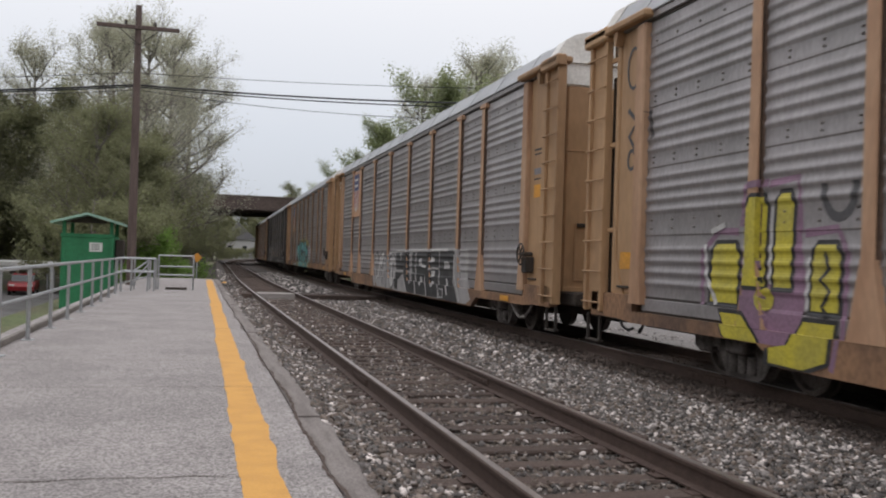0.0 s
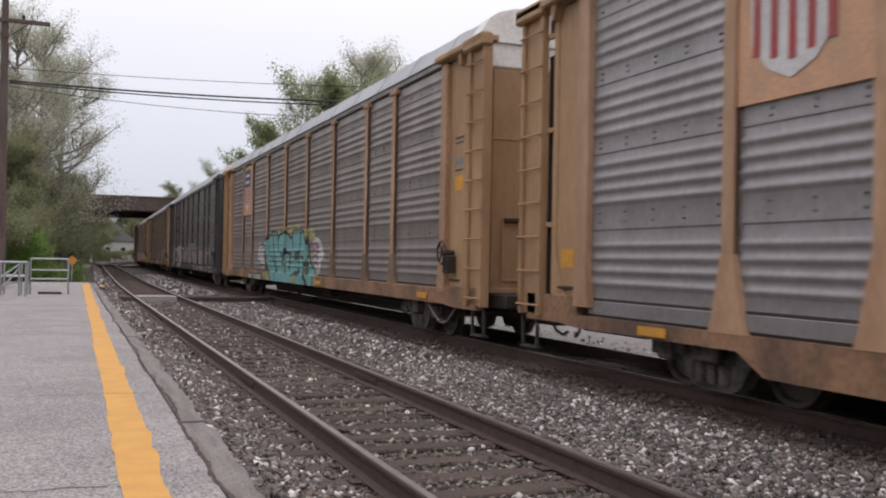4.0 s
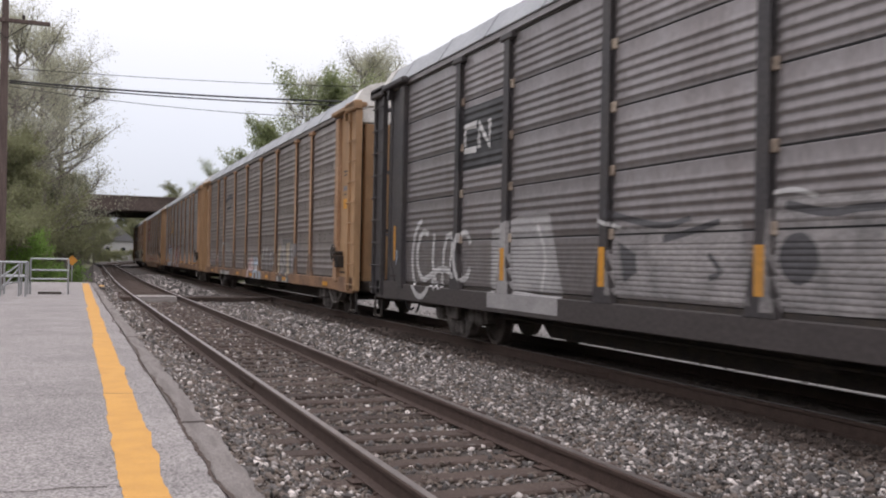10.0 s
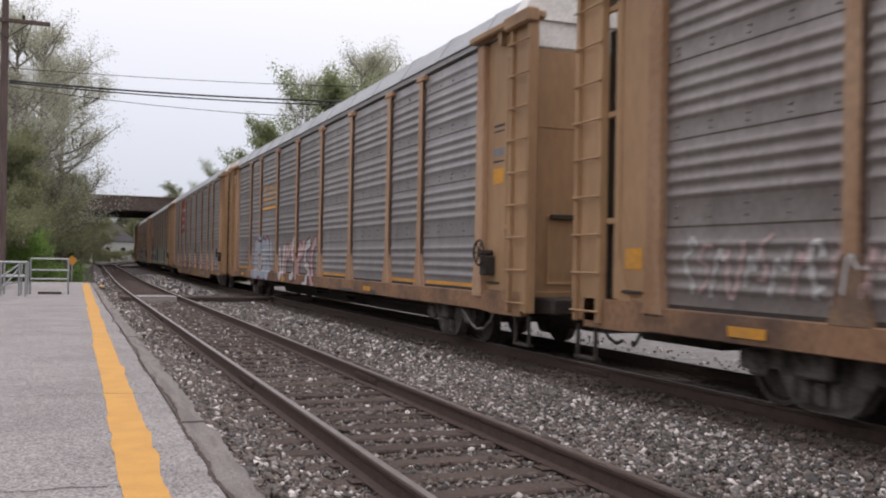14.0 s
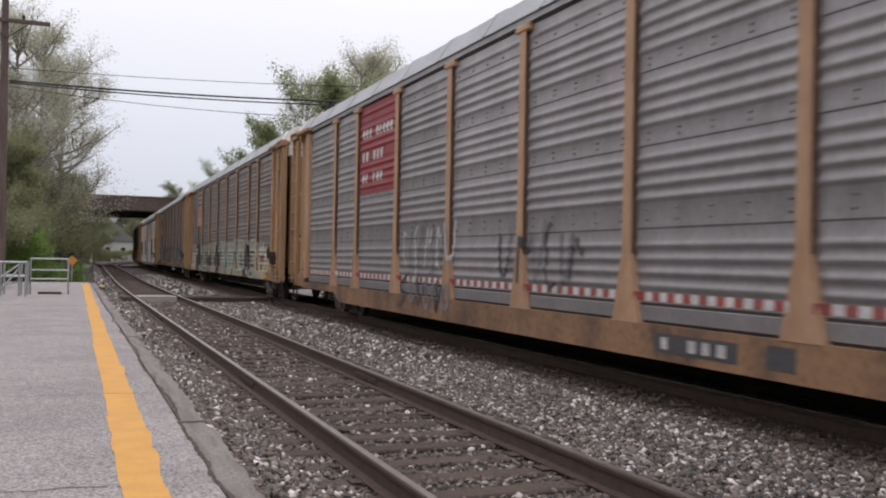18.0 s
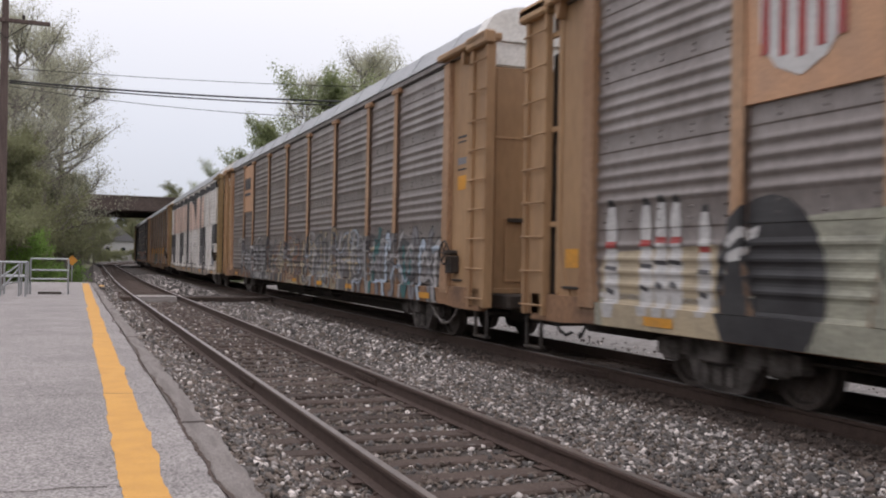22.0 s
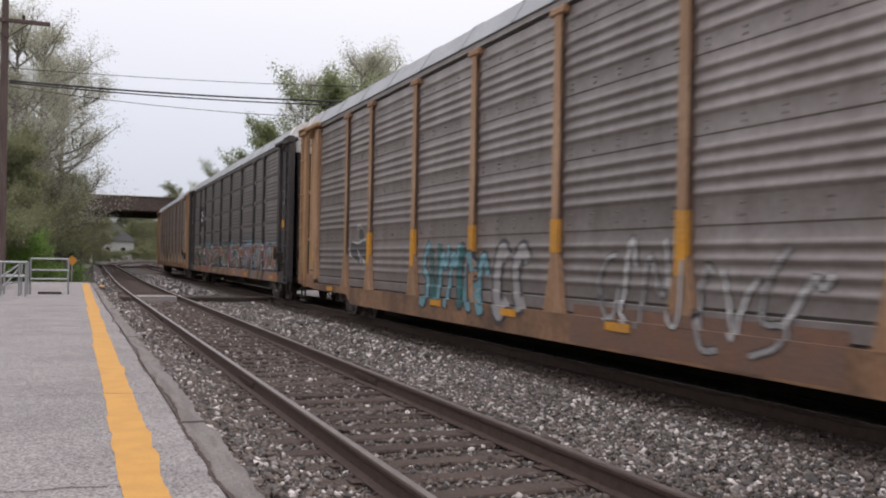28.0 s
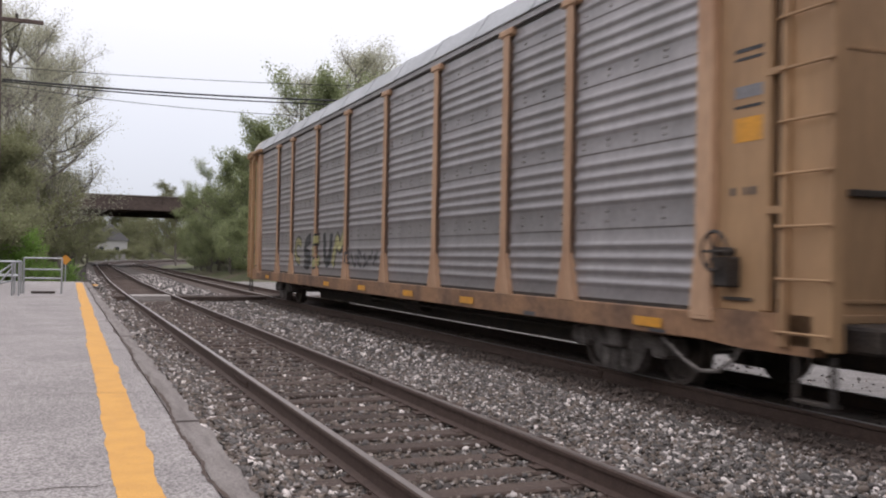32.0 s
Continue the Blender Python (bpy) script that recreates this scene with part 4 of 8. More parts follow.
def travelled(t):
    """How far the train has come by t, through the table of its travel (Catmull-Rom)."""
    i = min(max(int(t), 0), len(TRAVEL) - 2)
    p1, p2 = TRAVEL[i], TRAVEL[i + 1]
    p0 = TRAVEL[i - 1] if i else 2 * p1 - p2
    p3 = TRAVEL[i + 2] if i + 2 < len(TRAVEL) else 2 * p2 - p1
    u = t - i
    return 0.5 * (2 * p1 + (p2 - p0) * u + (2 * p0 - 5 * p1 + 4 * p2 - p3) * u * u + (3 * p1 - p0 - 3 * p2 + p3) * u ** 3)


def along(s):
    """The place on the far track's centre line at a length s from abreast of the camera."""
    y = s if s < 115 else 115 + (s - 115) * 0.965 - 0.0002 * (s - 115) ** 2
    return Vector((TRACK_2 + bend(y), y, 0))


def car_pose(k, t):
    """Car k's pose: its two trucks ride on the line."""
    mid = PITCH_OF_CARS * (k - 0.5) - travelled(t)
    a, b = along(mid - 9.75), along(mid + 9.75)
    d = b - a
    return Matrix.Translation((a + b) / 2) @ Matrix.Rotation(-math.atan2(d.x, d.y), 4, "Z")


CAR_STYLES = "GGRBRHGRRWDBH"
CARS = [copy_thing(TEMPLATES[c], car_pose(k, 0)) for k, c in enumerate(CAR_STYLES)]
for ob in TEMPLATES.values():
    for o in (*ob.children_recursive, ob):
        bpy.data.objects.remove(o)


def motions():
    """The train rolls towards the camera and past it; its wheels turn."""
    times = [0.5 * i for i in range(65)]
    for k, car in enumerate(CARS):
        walk(car, [(t, car_pose(k, t)) for t in times])
        for truck in [o for o in car.children if o.name.startswith("truck")]:
            for ws in [o for o in truck.children if o.name.startswith("wheelset")]:
                y0 = ws.location.y
                mid = PITCH_OF_CARS * (k - 0.5) + y0
                rows, t, first, last = [], 0.0, None, 0.0
                rest = ws.location.copy()
                steps = [i / 30 for i in range(961)]
                close = [t for t in steps if -4 < mid - travelled(t) < 34]
                if not close:
                    continue
                base = travelled(close[0])
                for t in ([0.0] if close[0] > 0 else []) + close + ([32.0] if close[-1] < 32 else []):
                    tt = min(max(t, close[0]), close[-1])
                    ang = (travelled(tt) - base) / 0.42
                    rows.append((t, Matrix.Translation(rest) @ Matrix.Rotation(ang, 4, "X")))
                if len(rows) > 1:
                    walk(ws, rows)


# ---- trees and bushes ----
def tree_meshes(seed, height, spread, limbs, leaves, size, mat, loose=1.0, lean=0.0, low=0.2, bare=0.0, twig=3, up=0.55):
    """A tapered trunk with limbs and twigs, and a crown of many small leaves hung on the twigs."""
    rnd = random.Random(seed)
    wood, tips = Shape(), []

    def grow(p, d, length, r, depth):
        n = 4 if depth == 0 else 3
        pts, q, dd = [p], p.copy(), d.copy()
        for i in range(n):
            dd = (dd + Vector((rnd.uniform(-1, 1), rnd.uniform(-1, 1), rnd.uniform(-0.3, 0.6))) * (0.10 if depth == 0 else 0.22)).normalized()
            q = q + dd * (length / n)
            pts.append(q.copy())
        for i in range(n):
            wood.tube(pts[i], pts[i + 1], r * (1 - 0.8 * i / n), r * (1 - 0.8 * (i + 1) / n), n=6 if depth == 0 else (4 if depth == 1 else 3), caps=False)
        if depth >= 1:
            tips.extend((pts[j], dd) for j in range(2 if depth == 1 else 1, n + 1))
        if depth < twig:
            kids = limbs if depth == 0 else (6 if depth == 1 else 4)
            for k in range(kids):
                f = rnd.uniform(low, 0.98) if depth == 0 else rnd.uniform(0.25, 1.0)
                i = min(int(f * n), n - 1)
                at = pts[i].lerp(pts[i + 1], f * n - i)
                ang = rnd.uniform(0, 2 * math.pi)
                out = Vector((math.cos(ang), math.sin(ang), rnd.uniform(up - 0.4, up + 0.5)))
                if depth > 0:
                    out = (out * 0.8 + dd * 0.9)
                ln = spread * (1.15 - 0.7 * f) * rnd.uniform(0.7, 1.15) if depth == 0 else length * rnd.uniform(0.35, 0.6)
                grow(at, out.normalized(), ln, max(r * (0.42 if depth == 0 else 0.5) * (1.1 - 0.5 * f), 0.012), depth + 1)

    grow(Vector((0, 0, -0.4)), Vector((lean, 0, 1)).normalized(), height * 0.86, height * 0.016, 0)
    rng = np.random.default_rng(seed)
    pos = np.array([tuple(p) for p, _ in tips])
    pick = rng.integers(0, len(pos), leaves)
    c = pos[pick] + rng.normal(0, (0.13 * spread / 4 + 0.06) * loose, (leaves, 3))
    if bare:
        keep = rng.random(leaves) > bare * np.clip((c[:, 2] / height - 0.45) * 1.8, 0, 1)
        c = c[keep]
    n = len(c)
    a = rng.normal(size=(n, 3))
    a /= np.linalg.norm(a, axis=1)[:, None]
    b = np.cross(a, rng.normal(size=(n, 3)))
    b /= np.linalg.norm(b, axis=1)[:, None]
    w = size * rng.uniform(0.55, 1.35, n)[:, None]
    v = np.stack([c - a * w, c - b * w * 0.6, c + a * w, c + b * w * 0.6], 1).reshape(-1, 3)
    me = bpy.data.meshes.new("crown")
    me.vertices.add(4 * n)
    me.vertices.foreach_set("co", v.reshape(-1).astype(np.float32))
    me.loops.add(4 * n)
    me.loops.foreach_set("vertex_index", np.arange(4 * n, dtype=np.int32))
    me.polygons.add(n)
    me.polygons.foreach_set("loop_start", np.arange(0, 4 * n, 4, dtype=np.int32))
    me.update(calc_edges=True)
    me.materials.append(mat)
    tm = bpy.data.meshes.new("trunk")
    tm.from_pydata(wood.v, [], wood.f)
    tm.materials.append(M_BARK)
    return tm, me


KINDS = {
    "tall_grey": tree_meshes(11, 15.5, 4.4, 34, 30000, 0.045, M_LEAF_GREY, 1.35, low=0.2, bare=0.1),
    "tall_clear": tree_meshes(19, 15.5, 4.8, 26, 26000, 0.045, M_LEAF_GREY, 1.35, low=0.48, bare=0.1),
    "tall_olive": tree_meshes(12, 13.5, 4.0, 24, 26000, 0.066, M_LEAF_OLIVE, low=0.15, bare=0.35),
    "broad_olive": tree_meshes(13, 10.0, 4.0, 20, 32000, 0.072, M_LEAF_OLIVE, low=0.08),
    "broad_green": tree_meshes(14, 11.5, 4.2, 20, 32000, 0.068, M_LEAF_GREEN, low=0.1, bare=0.2),
    "tall_green": tree_meshes(15, 15.0, 4.4, 24, 24000, 0.062, M_LEAF_GREEN, low=0.15, bare=0.45),
    "bush": tree_meshes(16, 3.2, 2.0, 12, 9000, 0.05, M_LEAF_BRIGHT, low=0.02, twig=2),
    "sapling": tree_meshes(18, 5.5, 2.9, 14, 15000, 0.062, M_LEAF_GREEN, low=0.02, twig=2),
    "thicket": tree_meshes(17, 4.6, 2.8, 13, 13000, 0.062, M_LEAF_OLIVE, low=0.02, twig=2),
}
TREE_LABELS = {
    "tall_grey": ("tall spring tree with budding grey twigs", "tree"), "tall_clear": ("tall bare-stemmed tree with a budding grey crown", "tree"), "tall_olive": ("tall tree in thin olive-green young leaf", "tree"),
    "broad_olive": ("broad tree in olive young leaf beside the line", "tree"), "broad_green": ("broad tree in fresh green leaf", "tree"),
    "tall_green": ("tall tree in thin fresh green leaf", "tree"), "bush": ("bright green leafy bush by the fence", "bush"),
    "sapling": ("fresh green leafy saplings on the bank", "bush"),
    "thicket": ("tangled olive thicket of saplings", "thicket"),
}
MADE = {}


def plant(kind, x, y, z, scale=1.0, turn=0.0):
    if -17 < x < -6.5 and 45 < y < 80:
        # keep the hollow of the car park clear
        k = 83 / y
        x, y, scale = x * k, 83 + (y - 60) * 0.2, scale * k
    elif x < -8 and y <= 80:
        z -= 1.5
    m = pose(x, y, z, 0, 0, turn)
    if kind not in MADE:
        t, c = KINDS[kind]
        label, cat = TREE_LABELS[kind]
        ob = thing("bush" if kind in ("bush", "thicket", "sapling") else "tree", label, cat, group="trees along the line")
        part("trunk", t, M_BARK, ob)
        part("crown", c, None, ob)
        MADE[kind] = ob
        ob.matrix_basis = m
    else:
        ob = copy_thing(MADE[kind], m)
    ob.scale = (scale, scale, scale)
    return ob


def build_trees():
    rnd = random.Random(21)
    turn = lambda: rnd.uniform(0, 360)
    # left of the line, from the platform's end to the bridge: tall budding trees over a dense olive wall
    for kind, x, y, s in (
            ("tall_grey", -2.2, 86, 1.50), ("tall_grey", -6.5, 72, 1.28), ("tall_grey", -11.0, 66, 1.05), ("tall_grey", -16.5, 62, 0.95), ("tall_grey", -22.5, 66, 1.0), ("tall_grey", -6.4, 104, 1.3),
            ("broad_olive", -4.0, 58, 0.95), ("broad_olive", -4.8, 68, 1.0), ("broad_olive", -5.2, 80, 1.05), ("broad_olive", -6.2, 93, 1.05), ("broad_olive", -7.2, 107, 1.0), ("tall_clear", -0.6, 95, 1.45), ("tall_grey", -4.6, 78, 1.42), ("tall_grey", -8.5, 92, 1.6),
            ("tall_olive", -5.2, 54, 0.88), ("broad_olive", -7.6, 66, 1.15), ("tall_olive", -9.2, 68, 1.0), ("broad_olive", -11.6, 66, 1.2), ("tall_olive", -13.2, 67, 1.05), ("broad_olive", -15.6, 54, 1.1),
            ("tall_olive", -17.8, 50, 0.8), ("broad_olive", -20.0, 56, 1.1), ("broad_olive", -23.5, 52, 1.05), ("broad_olive", -27.5, 56, 1.1), ("tall_olive", -31, 54, 0.9), ("broad_olive", -35, 58, 1.2),
            ("broad_olive", -5.5, 64, 1.1), ("broad_olive", -9.5, 66, 1.2), ("broad_olive", -14.0, 68, 1.25), ("broad_olive", -6.5, 84, 1.2), ("broad_olive", -6.0, 98, 1.2), ("broad_olive", -6.0, 112, 1.1),
            ("broad_olive", -2.4, 94, 0.95), ("broad_olive", -2.0, 107, 1.05), ("tall_olive", -1.8, 113, 1.0), ("broad_olive", -18.5, 72, 1.3), ("tall_olive", -26, 74, 1.15), ("broad_olive", -40, 62, 1.2), ("tall_olive", -46, 66, 1.1)):
        plant(kind, x, y, -0.4, s, turn())
    for i in range(34):
        x, y = -1.9 - rnd.uniform(0, 30), 46 + rnd.uniform(0, 10)
        if -14 < x < -5.5:
            y += 16
        plant("thicket", x, y, -0.5, rnd.uniform(0.8, 1.25), turn())
    for i in range(12):
        plant("thicket", -2.6 - rnd.uniform(0, 3), 60 + i * 4.5, -0.5, rnd.uniform(0.6, 0.9), turn())
    for x, y, s in ((-2.2, 47.5, 1.05), (-1.6, 49.5, 0.95), (-2.9, 49.0, 1.05), (-2.0, 55.0, 0.8), (-3.6, 46.5, 0.9)):
        plant("bush", x, y, -0.5, s, turn())
    # unseen trees added round the car park, behind the camera, to block low light
    for i in range(17):
        y = 34 - i * 6.2
        plant(("broad_olive", "tall_olive", "broad_green")[i % 3], -25.5 + 1.6 * math.sin(i * 2.3), y, -0.4, 1.15 + 0.1 * math.sin(i * 1.7), i * 47)
        plant("thicket", -22.6 + math.sin(i * 1.9), y + 2.5, -0.4, 1.15, i * 31)
    # right of the line, behind the train
    for kind, x, y, s in (
            ("tall_grey", 27.5, 92, 1.62), ("tall_grey", 32.5, 88, 1.45), ("broad_green", 22.5, 90, 1.72), ("broad_green", 18.6, 88, 1.3), ("broad_green", 16.6, 96, 1.08), ("broad_green", 14.6, 98, 0.98),
            ("broad_green", 26.5, 80, 1.5), ("tall_green", 37, 84, 1.4), ("broad_green", 14.2, 108, 0.8), ("broad_green", 15.4, 116, 0.9), ("broad_green", 31.0, 76, 1.4), ("broad_green", 20.5, 104, 1.3),
            ("broad_olive", 21.0, 114, 1.0), ("tall_green", 36, 72, 1.1), ("broad_green", 42, 78, 1.3), ("tall_grey", 22.5, 96, 1.45), ("tall_grey", 30, 100, 1.7), ("broad_green", 17.0, 92, 1.12), ("broad_green", 24.5, 86, 1.6), ("tall_green", 20.0, 94, 1.05)):
        plant(kind, x, y, -0.2, s, turn())
    for i in range(12):
        y = 74 + i * 4.0
        plant("sapling", 12.6 + bend(y) + rnd.uniform(0, 1.6), y, -0.2, rnd.uniform(0.75, 1.05), turn())
    # beyond the bridge, on both sides of the bending line
    for i in range(46):
        y = 172 + (i % 23) * 7 + rnd.uniform(-3, 3)
        x = bend(y) + 5 - rnd.uniform(9.5, 34) if i < 30 else bend(y) + 5 + rnd.uniform(11, 34)
        if abs(x - 10.5) < 7 and 215 < y < 250:
            continue
        plant(rnd.choice(("broad_olive", "broad_green", "tall_olive", "broad_olive")), x, y, -0.5, rnd.uniform(0.75, 1.15), turn())
    for i in range(20):
        y = 168 + i * 6
        plant("thicket", bend(y) + 5 - rnd.uniform(8.0, 12), y, -0.5, rnd.uniform(0.7, 1.1), turn())
    for i in range(46):
        plant(rnd.choice(("broad_olive", "broad_green", "tall_olive")), -90 + i * 6.0 + rnd.uniform(-2, 2), rnd.uniform(410, 460), -0.5, rnd.uniform(1.1, 1.6), turn())
    plant("broad_olive", 18.2, 172, 0, 1.42, 40)
    for x, y, k in ((4.0, 190, 1.4), (0.0, 200, 1.5), (7.0, 262, 1.6), (11.0, 266, 1.7), (15.5, 275, 1.7), (20.0, 292, 1.7)):
        plant("broad_olive", x, y, -0.5, k, turn())


# ---- fences, shed, pole, sign ----
def pipe(parent, p, q, r=0.024, name="rail"):
    return part(name, Shape().tube(p, q, r, n=8), M_GALVPIPE, parent)


def build_fences():
    f = thing("pipe_fence", "galvanised pipe fence along the back of the platform", "fence")
    z = 0.25
    ys = [1.5 + 1.83 * i for i in range(15)]
    for y in ys:
        part("post", Shape().tube((-1.97, y, z), (-1.97, y, z + 0.9), 0.026, n=8).box(-2.04, -1.90, y - 0.07, y + 0.07, z, z + 0.012), M_GALVPIPE, f)
    pipe(f, (-1.97, ys[0], z + 0.9), (-1.97, ys[-1], z + 0.9))
    pipe(f, (-1.97, ys[0], z + 0.53), (-1.97, ys[-1], z + 0.53), name="mid_rail")
    part("toe_board", Shape().box(-2.15, -2.09, 1.0, 27.2, 0.25, 0.33, 0.01), M_CONCRETE, f, "low concrete kerb under the fence")
    # gate bay at the corner, where the steps come up
    g = thing("gate_rail", "galvanised pipe handrails round the steps", "railing")
    y = 27.35
    for x in (-2.1, -1.72, -1.28, -1.12):
        part("post", Shape().tube((x, y, z), (x, y, z + 0.9), 0.026, n=8), M_GALVPIPE, g)
        part("post", Shape().tube((x, y + 1.4, z), (x, y + 1.4, z + 0.9), 0.026, n=8), M_GALVPIPE, g)
    for dz in (0.9, 0.53):
        pipe(g, (-2.1, y, z + dz), (-1.12, y, z + dz))
        pipe(g, (-2.1, y + 1.4, z + dz), (-1.12, y + 1.4, z + dz))
    pipe(g, (-1.72, y, z + 0.15), (-1.28, y, z + 0.75), name="brace")
    pipe(g, (-1.72, y, z + 0.5), (-1.28, y, z + 0.85), name="brace")
    pipe(g, (-2.1, y + 1.4, z + 0.15), (-1.28, y, z + 0.4), name="brace")
    e = thing("end_fence", "three-rail galvanised fence across the platform end", "fence")
    y = 28.9
    for x in (-1.06, -0.07):
        part("post", Shape().tube((x, y, z), (x, y, z + 1.0), 0.026, n=8), M_GALVPIPE, e)
    for dz in (1.0, 0.68, 0.43):
        pipe(e, (-1.06, y, z + dz), (-0.07, y, z + dz))
    part("kick_plate", Shape().box(-0.86, -0.24, y - 0.04, y + 0.02, z, z + 0.07, 0.01), M_IRON, e, "dark kick plate")


def build_shed():
    s = thing("ticket_shed", "green painted wooden kiosk with a pale green gabled roof", "shed")
    x0, x1, y0, y1, zb = -4.30, -2.66, 33.0, 35.2, -0.62
    for a, b, c, d in ((x0, x1, y0, y0 + 0.06), (x0, x0 + 0.06, y0 + 0.06, y1 - 0.06), (x1 - 0.06, x1, y0 + 0.06, y1 - 0.06), (x0, x1, y1 - 0.06, y1)):
        part("wall", Shape().box(a, b, c, d, zb, 1.78, 0.01), M_GREEN, s, "green board wall")
    for x in (x0 + 0.02, x1 - 0.14):
        for y in (y0 - 0.02, y1 - 0.1):
            part("corner_post", Shape().box(x, x + 0.12, y, y + 0.12, zb, 2.28, 0.01), M_GREEN, s)
    part("shelf_board", Shape().box(x0 - 0.03, x1 + 0.03, y0 - 0.03, y0 + 0.1, 1.74, 1.86, 0.01), M_GREEN, s)
    cx = (x0 + x1) / 2
    for sg in (-1, 1):
        r = Shape().add([(cx, y0 - 0.35, 2.56), (cx + sg * 1.12, y0 - 0.35, 2.24), (cx + sg * 1.12, y0 - 0.35, 2.16), (cx, y0 - 0.35, 2.48),
                         (cx, y1 + 0.35, 2.56), (cx + sg * 1.12, y1 + 0.35, 2.24), (cx + sg * 1.12, y1 + 0.35, 2.16), (cx, y1 + 0.35, 2.48)],
                        [(0, 1, 2, 3), (4, 7, 6, 5), (0, 4, 5, 1), (1, 5, 6, 2), (2, 6, 7, 3), (3, 7, 4, 0)])
        part("roof_slope", r, M_SHEDROOF, s, "pale green sheet roof slope")
    part("gable", Shape().prism([(cx - 0.78, 2.22), (cx + 0.78, 2.22), (cx, 2.46)], 1, y0 + 0.1, y0 + 0.14), M_IRON, s, "dark gable opening")
    n = Shape().box(-3.42, -3.02, y0 - 0.03, y0 - 0.005, 1.28, 1.58, 0.005)
    part("notice", n, M_WHITESIGN, s, "white notice with unreadable lines")
    for k in range(4):
        part("text_bar", Shape().box(-3.36, -3.1, y0 - 0.036, y0 - 0.031, 1.34 + k * 0.055, 1.36 + k * 0.055), M_IRON, s)
    b = Shape().box(x1 + 0.02, x1 + 0.3, y0 + 0.3, y0 + 0.8, 0.9, 1.7, 0.03)
    part("meter_box", b, M_IRON, s, "dark metal box on the side wall")


def sagging(p, q, sag, n=16):
    p, q = Vector(p), Vector(q)
    return [p.lerp(q, i / n) - Vector((0, 0, sag * 4 * (i / n) * (1 - i / n))) for i in range(n + 1)]


def build_pole():
    p = thing("utility_pole", "dark weathered wooden utility pole with one crossarm", "utility pole")
    px, py = -2.02, 32.0
    part("shaft", Shape().tube((px, py, -0.7), (px - 0.05, py, 9.3), 0.16, 0.10, n=12), M_POLE, p)
    part("crossarm", Shape().box(px - 1.3, px + 1.24, py - 0.18, py - 0.07, 8.5, 8.62, 0.01), M_POLE, p, "timber crossarm")
    for sx in (-1, 1):
        part("brace", Shape().tube((px + sx * 0.62, py - 0.13, 8.5), (px, py - 0.13, 8.0), 0.016, n=5), M_IRON, p)
    for dx in (-0.42, 0.48):
        s = Shape().lathe([(8.62, 0.02), (8.68, 0.05), (8.74, 0.045), (8.78, 0.02)], 2, 8, (px + dx, py - 0.12, 0))
        part("insulator", s, M_IRON, p)
    w = thing("overhead_cables", "black overhead cables strung across the tracks", "cable")
    far = Vector((20.0, 31.5, 0))
    for (z0, z1, sag, r, lead) in ((6.72, 7.85, 0.38, 0.030, 1), (6.66, 7.7, 0.42, 0.022, 1), (7.12, 8.35, 0.30, 0.010, 0), (6.55, 7.6, 0.75, 0.010, 0)):
        part("cable", Shape().path(sagging((px + 0.1, py, z0), (far.x, far.y, z1), sag), r, n=5), M_CABLE, w)
        part("cable", Shape().path(sagging((px - 0.1, py, z0), (-34.0, 30.0, z0 - 1.0), 0.9), r, n=5), M_CABLE, w)
    f = thing("utility_pole", "dark weathered wooden utility pole beyond the tracks", "utility pole")
    part("shaft", Shape().tube((far.x, far.y, -0.5), (far.x, far.y, 9.0), 0.15, 0.10, n=12), M_POLE, f)
    f = thing("utility_pole", "dark weathered wooden utility pole behind the car park", "utility pole")
    part("shaft", Shape().tube((-34, 30.0, -0.7), (-34, 30.0, 7.2), 0.15, 0.10, n=12), M_POLE, f)


def build_sign():
    s = thing("warning_sign", "orange diamond warning sign on a short post", "sign")
    x, y = 0.03, 43.0
    part("post", Shape().tube((x, y, -0.3), (x, y, 1.25), 0.03, n=8), M_GALVPIPE, s)
    d = 0.22
    part("plate", Shape().prism([(x - d, 1.12), (x, 1.12 - d), (x + d, 1.12), (x, 1.12 + d)], 1, y - 0.05, y - 0.035), M_SIGN, s, "orange diamond plate")


def build_vehicle(name, label, x, y, turn, paint, z=-0.6):
    v = thing(name, label, "car", pose(x, y, z, 0, 0, turn))
    o = [(-2.15, 0.32), (-2.2, 0.62), (-1.95, 0.84), (-1.15, 0.93), (-0.55, 1.36), (0.95, 1.40), (1.65, 0.98), (2.12, 0.90), (2.2, 0.55), (2.12, 0.30)]
    body = Shape().prism(o[:3] + [(-1.15, 0.93), (1.65, 0.97)] + o[7:], 0, -0.86, 0.86)
    part("body", body, paint, v)
    part("cabin", Shape().prism([(-1.12, 0.93), (-0.55, 1.38), (0.95, 1.42), (1.62, 0.97)], 0, -0.74, 0.74), M_GLASS, v, "dark glazed cabin")
    part("roof", Shape().prism([(-0.52, 1.385), (-0.5, 1.44), (0.9, 1.46), (0.95, 1.425)], 0, -0.72, 0.72), paint, v)
    for wy in (-1.35, 1.35):
        for wx in (-0.78, 0.78):
            w = part("wheel", Shape().lathe([(wx - 0.1, 0.0), (wx - 0.1, 0.31), (wx + 0.1, 0.31), (wx + 0.1, 0.0)], 0, 18, (0, wy, 0.31)), M_TYRE, v)
            part("rim", Shape().lathe([(wx - 0.11, 0.0), (wx - 0.11, 0.18), (wx + 0.11, 0.18), (wx + 0.11, 0.0)], 0, 12, (0, wy, 0.31)), M_SILVER, w)
    for wx in (-0.6, 0.6):
        part("headlight", Shape().box(wx - 0.18, wx + 0.18, -2.2, -2.02, 0.62, 0.76, 0.02), M_WHITESIGN, v)
    return v


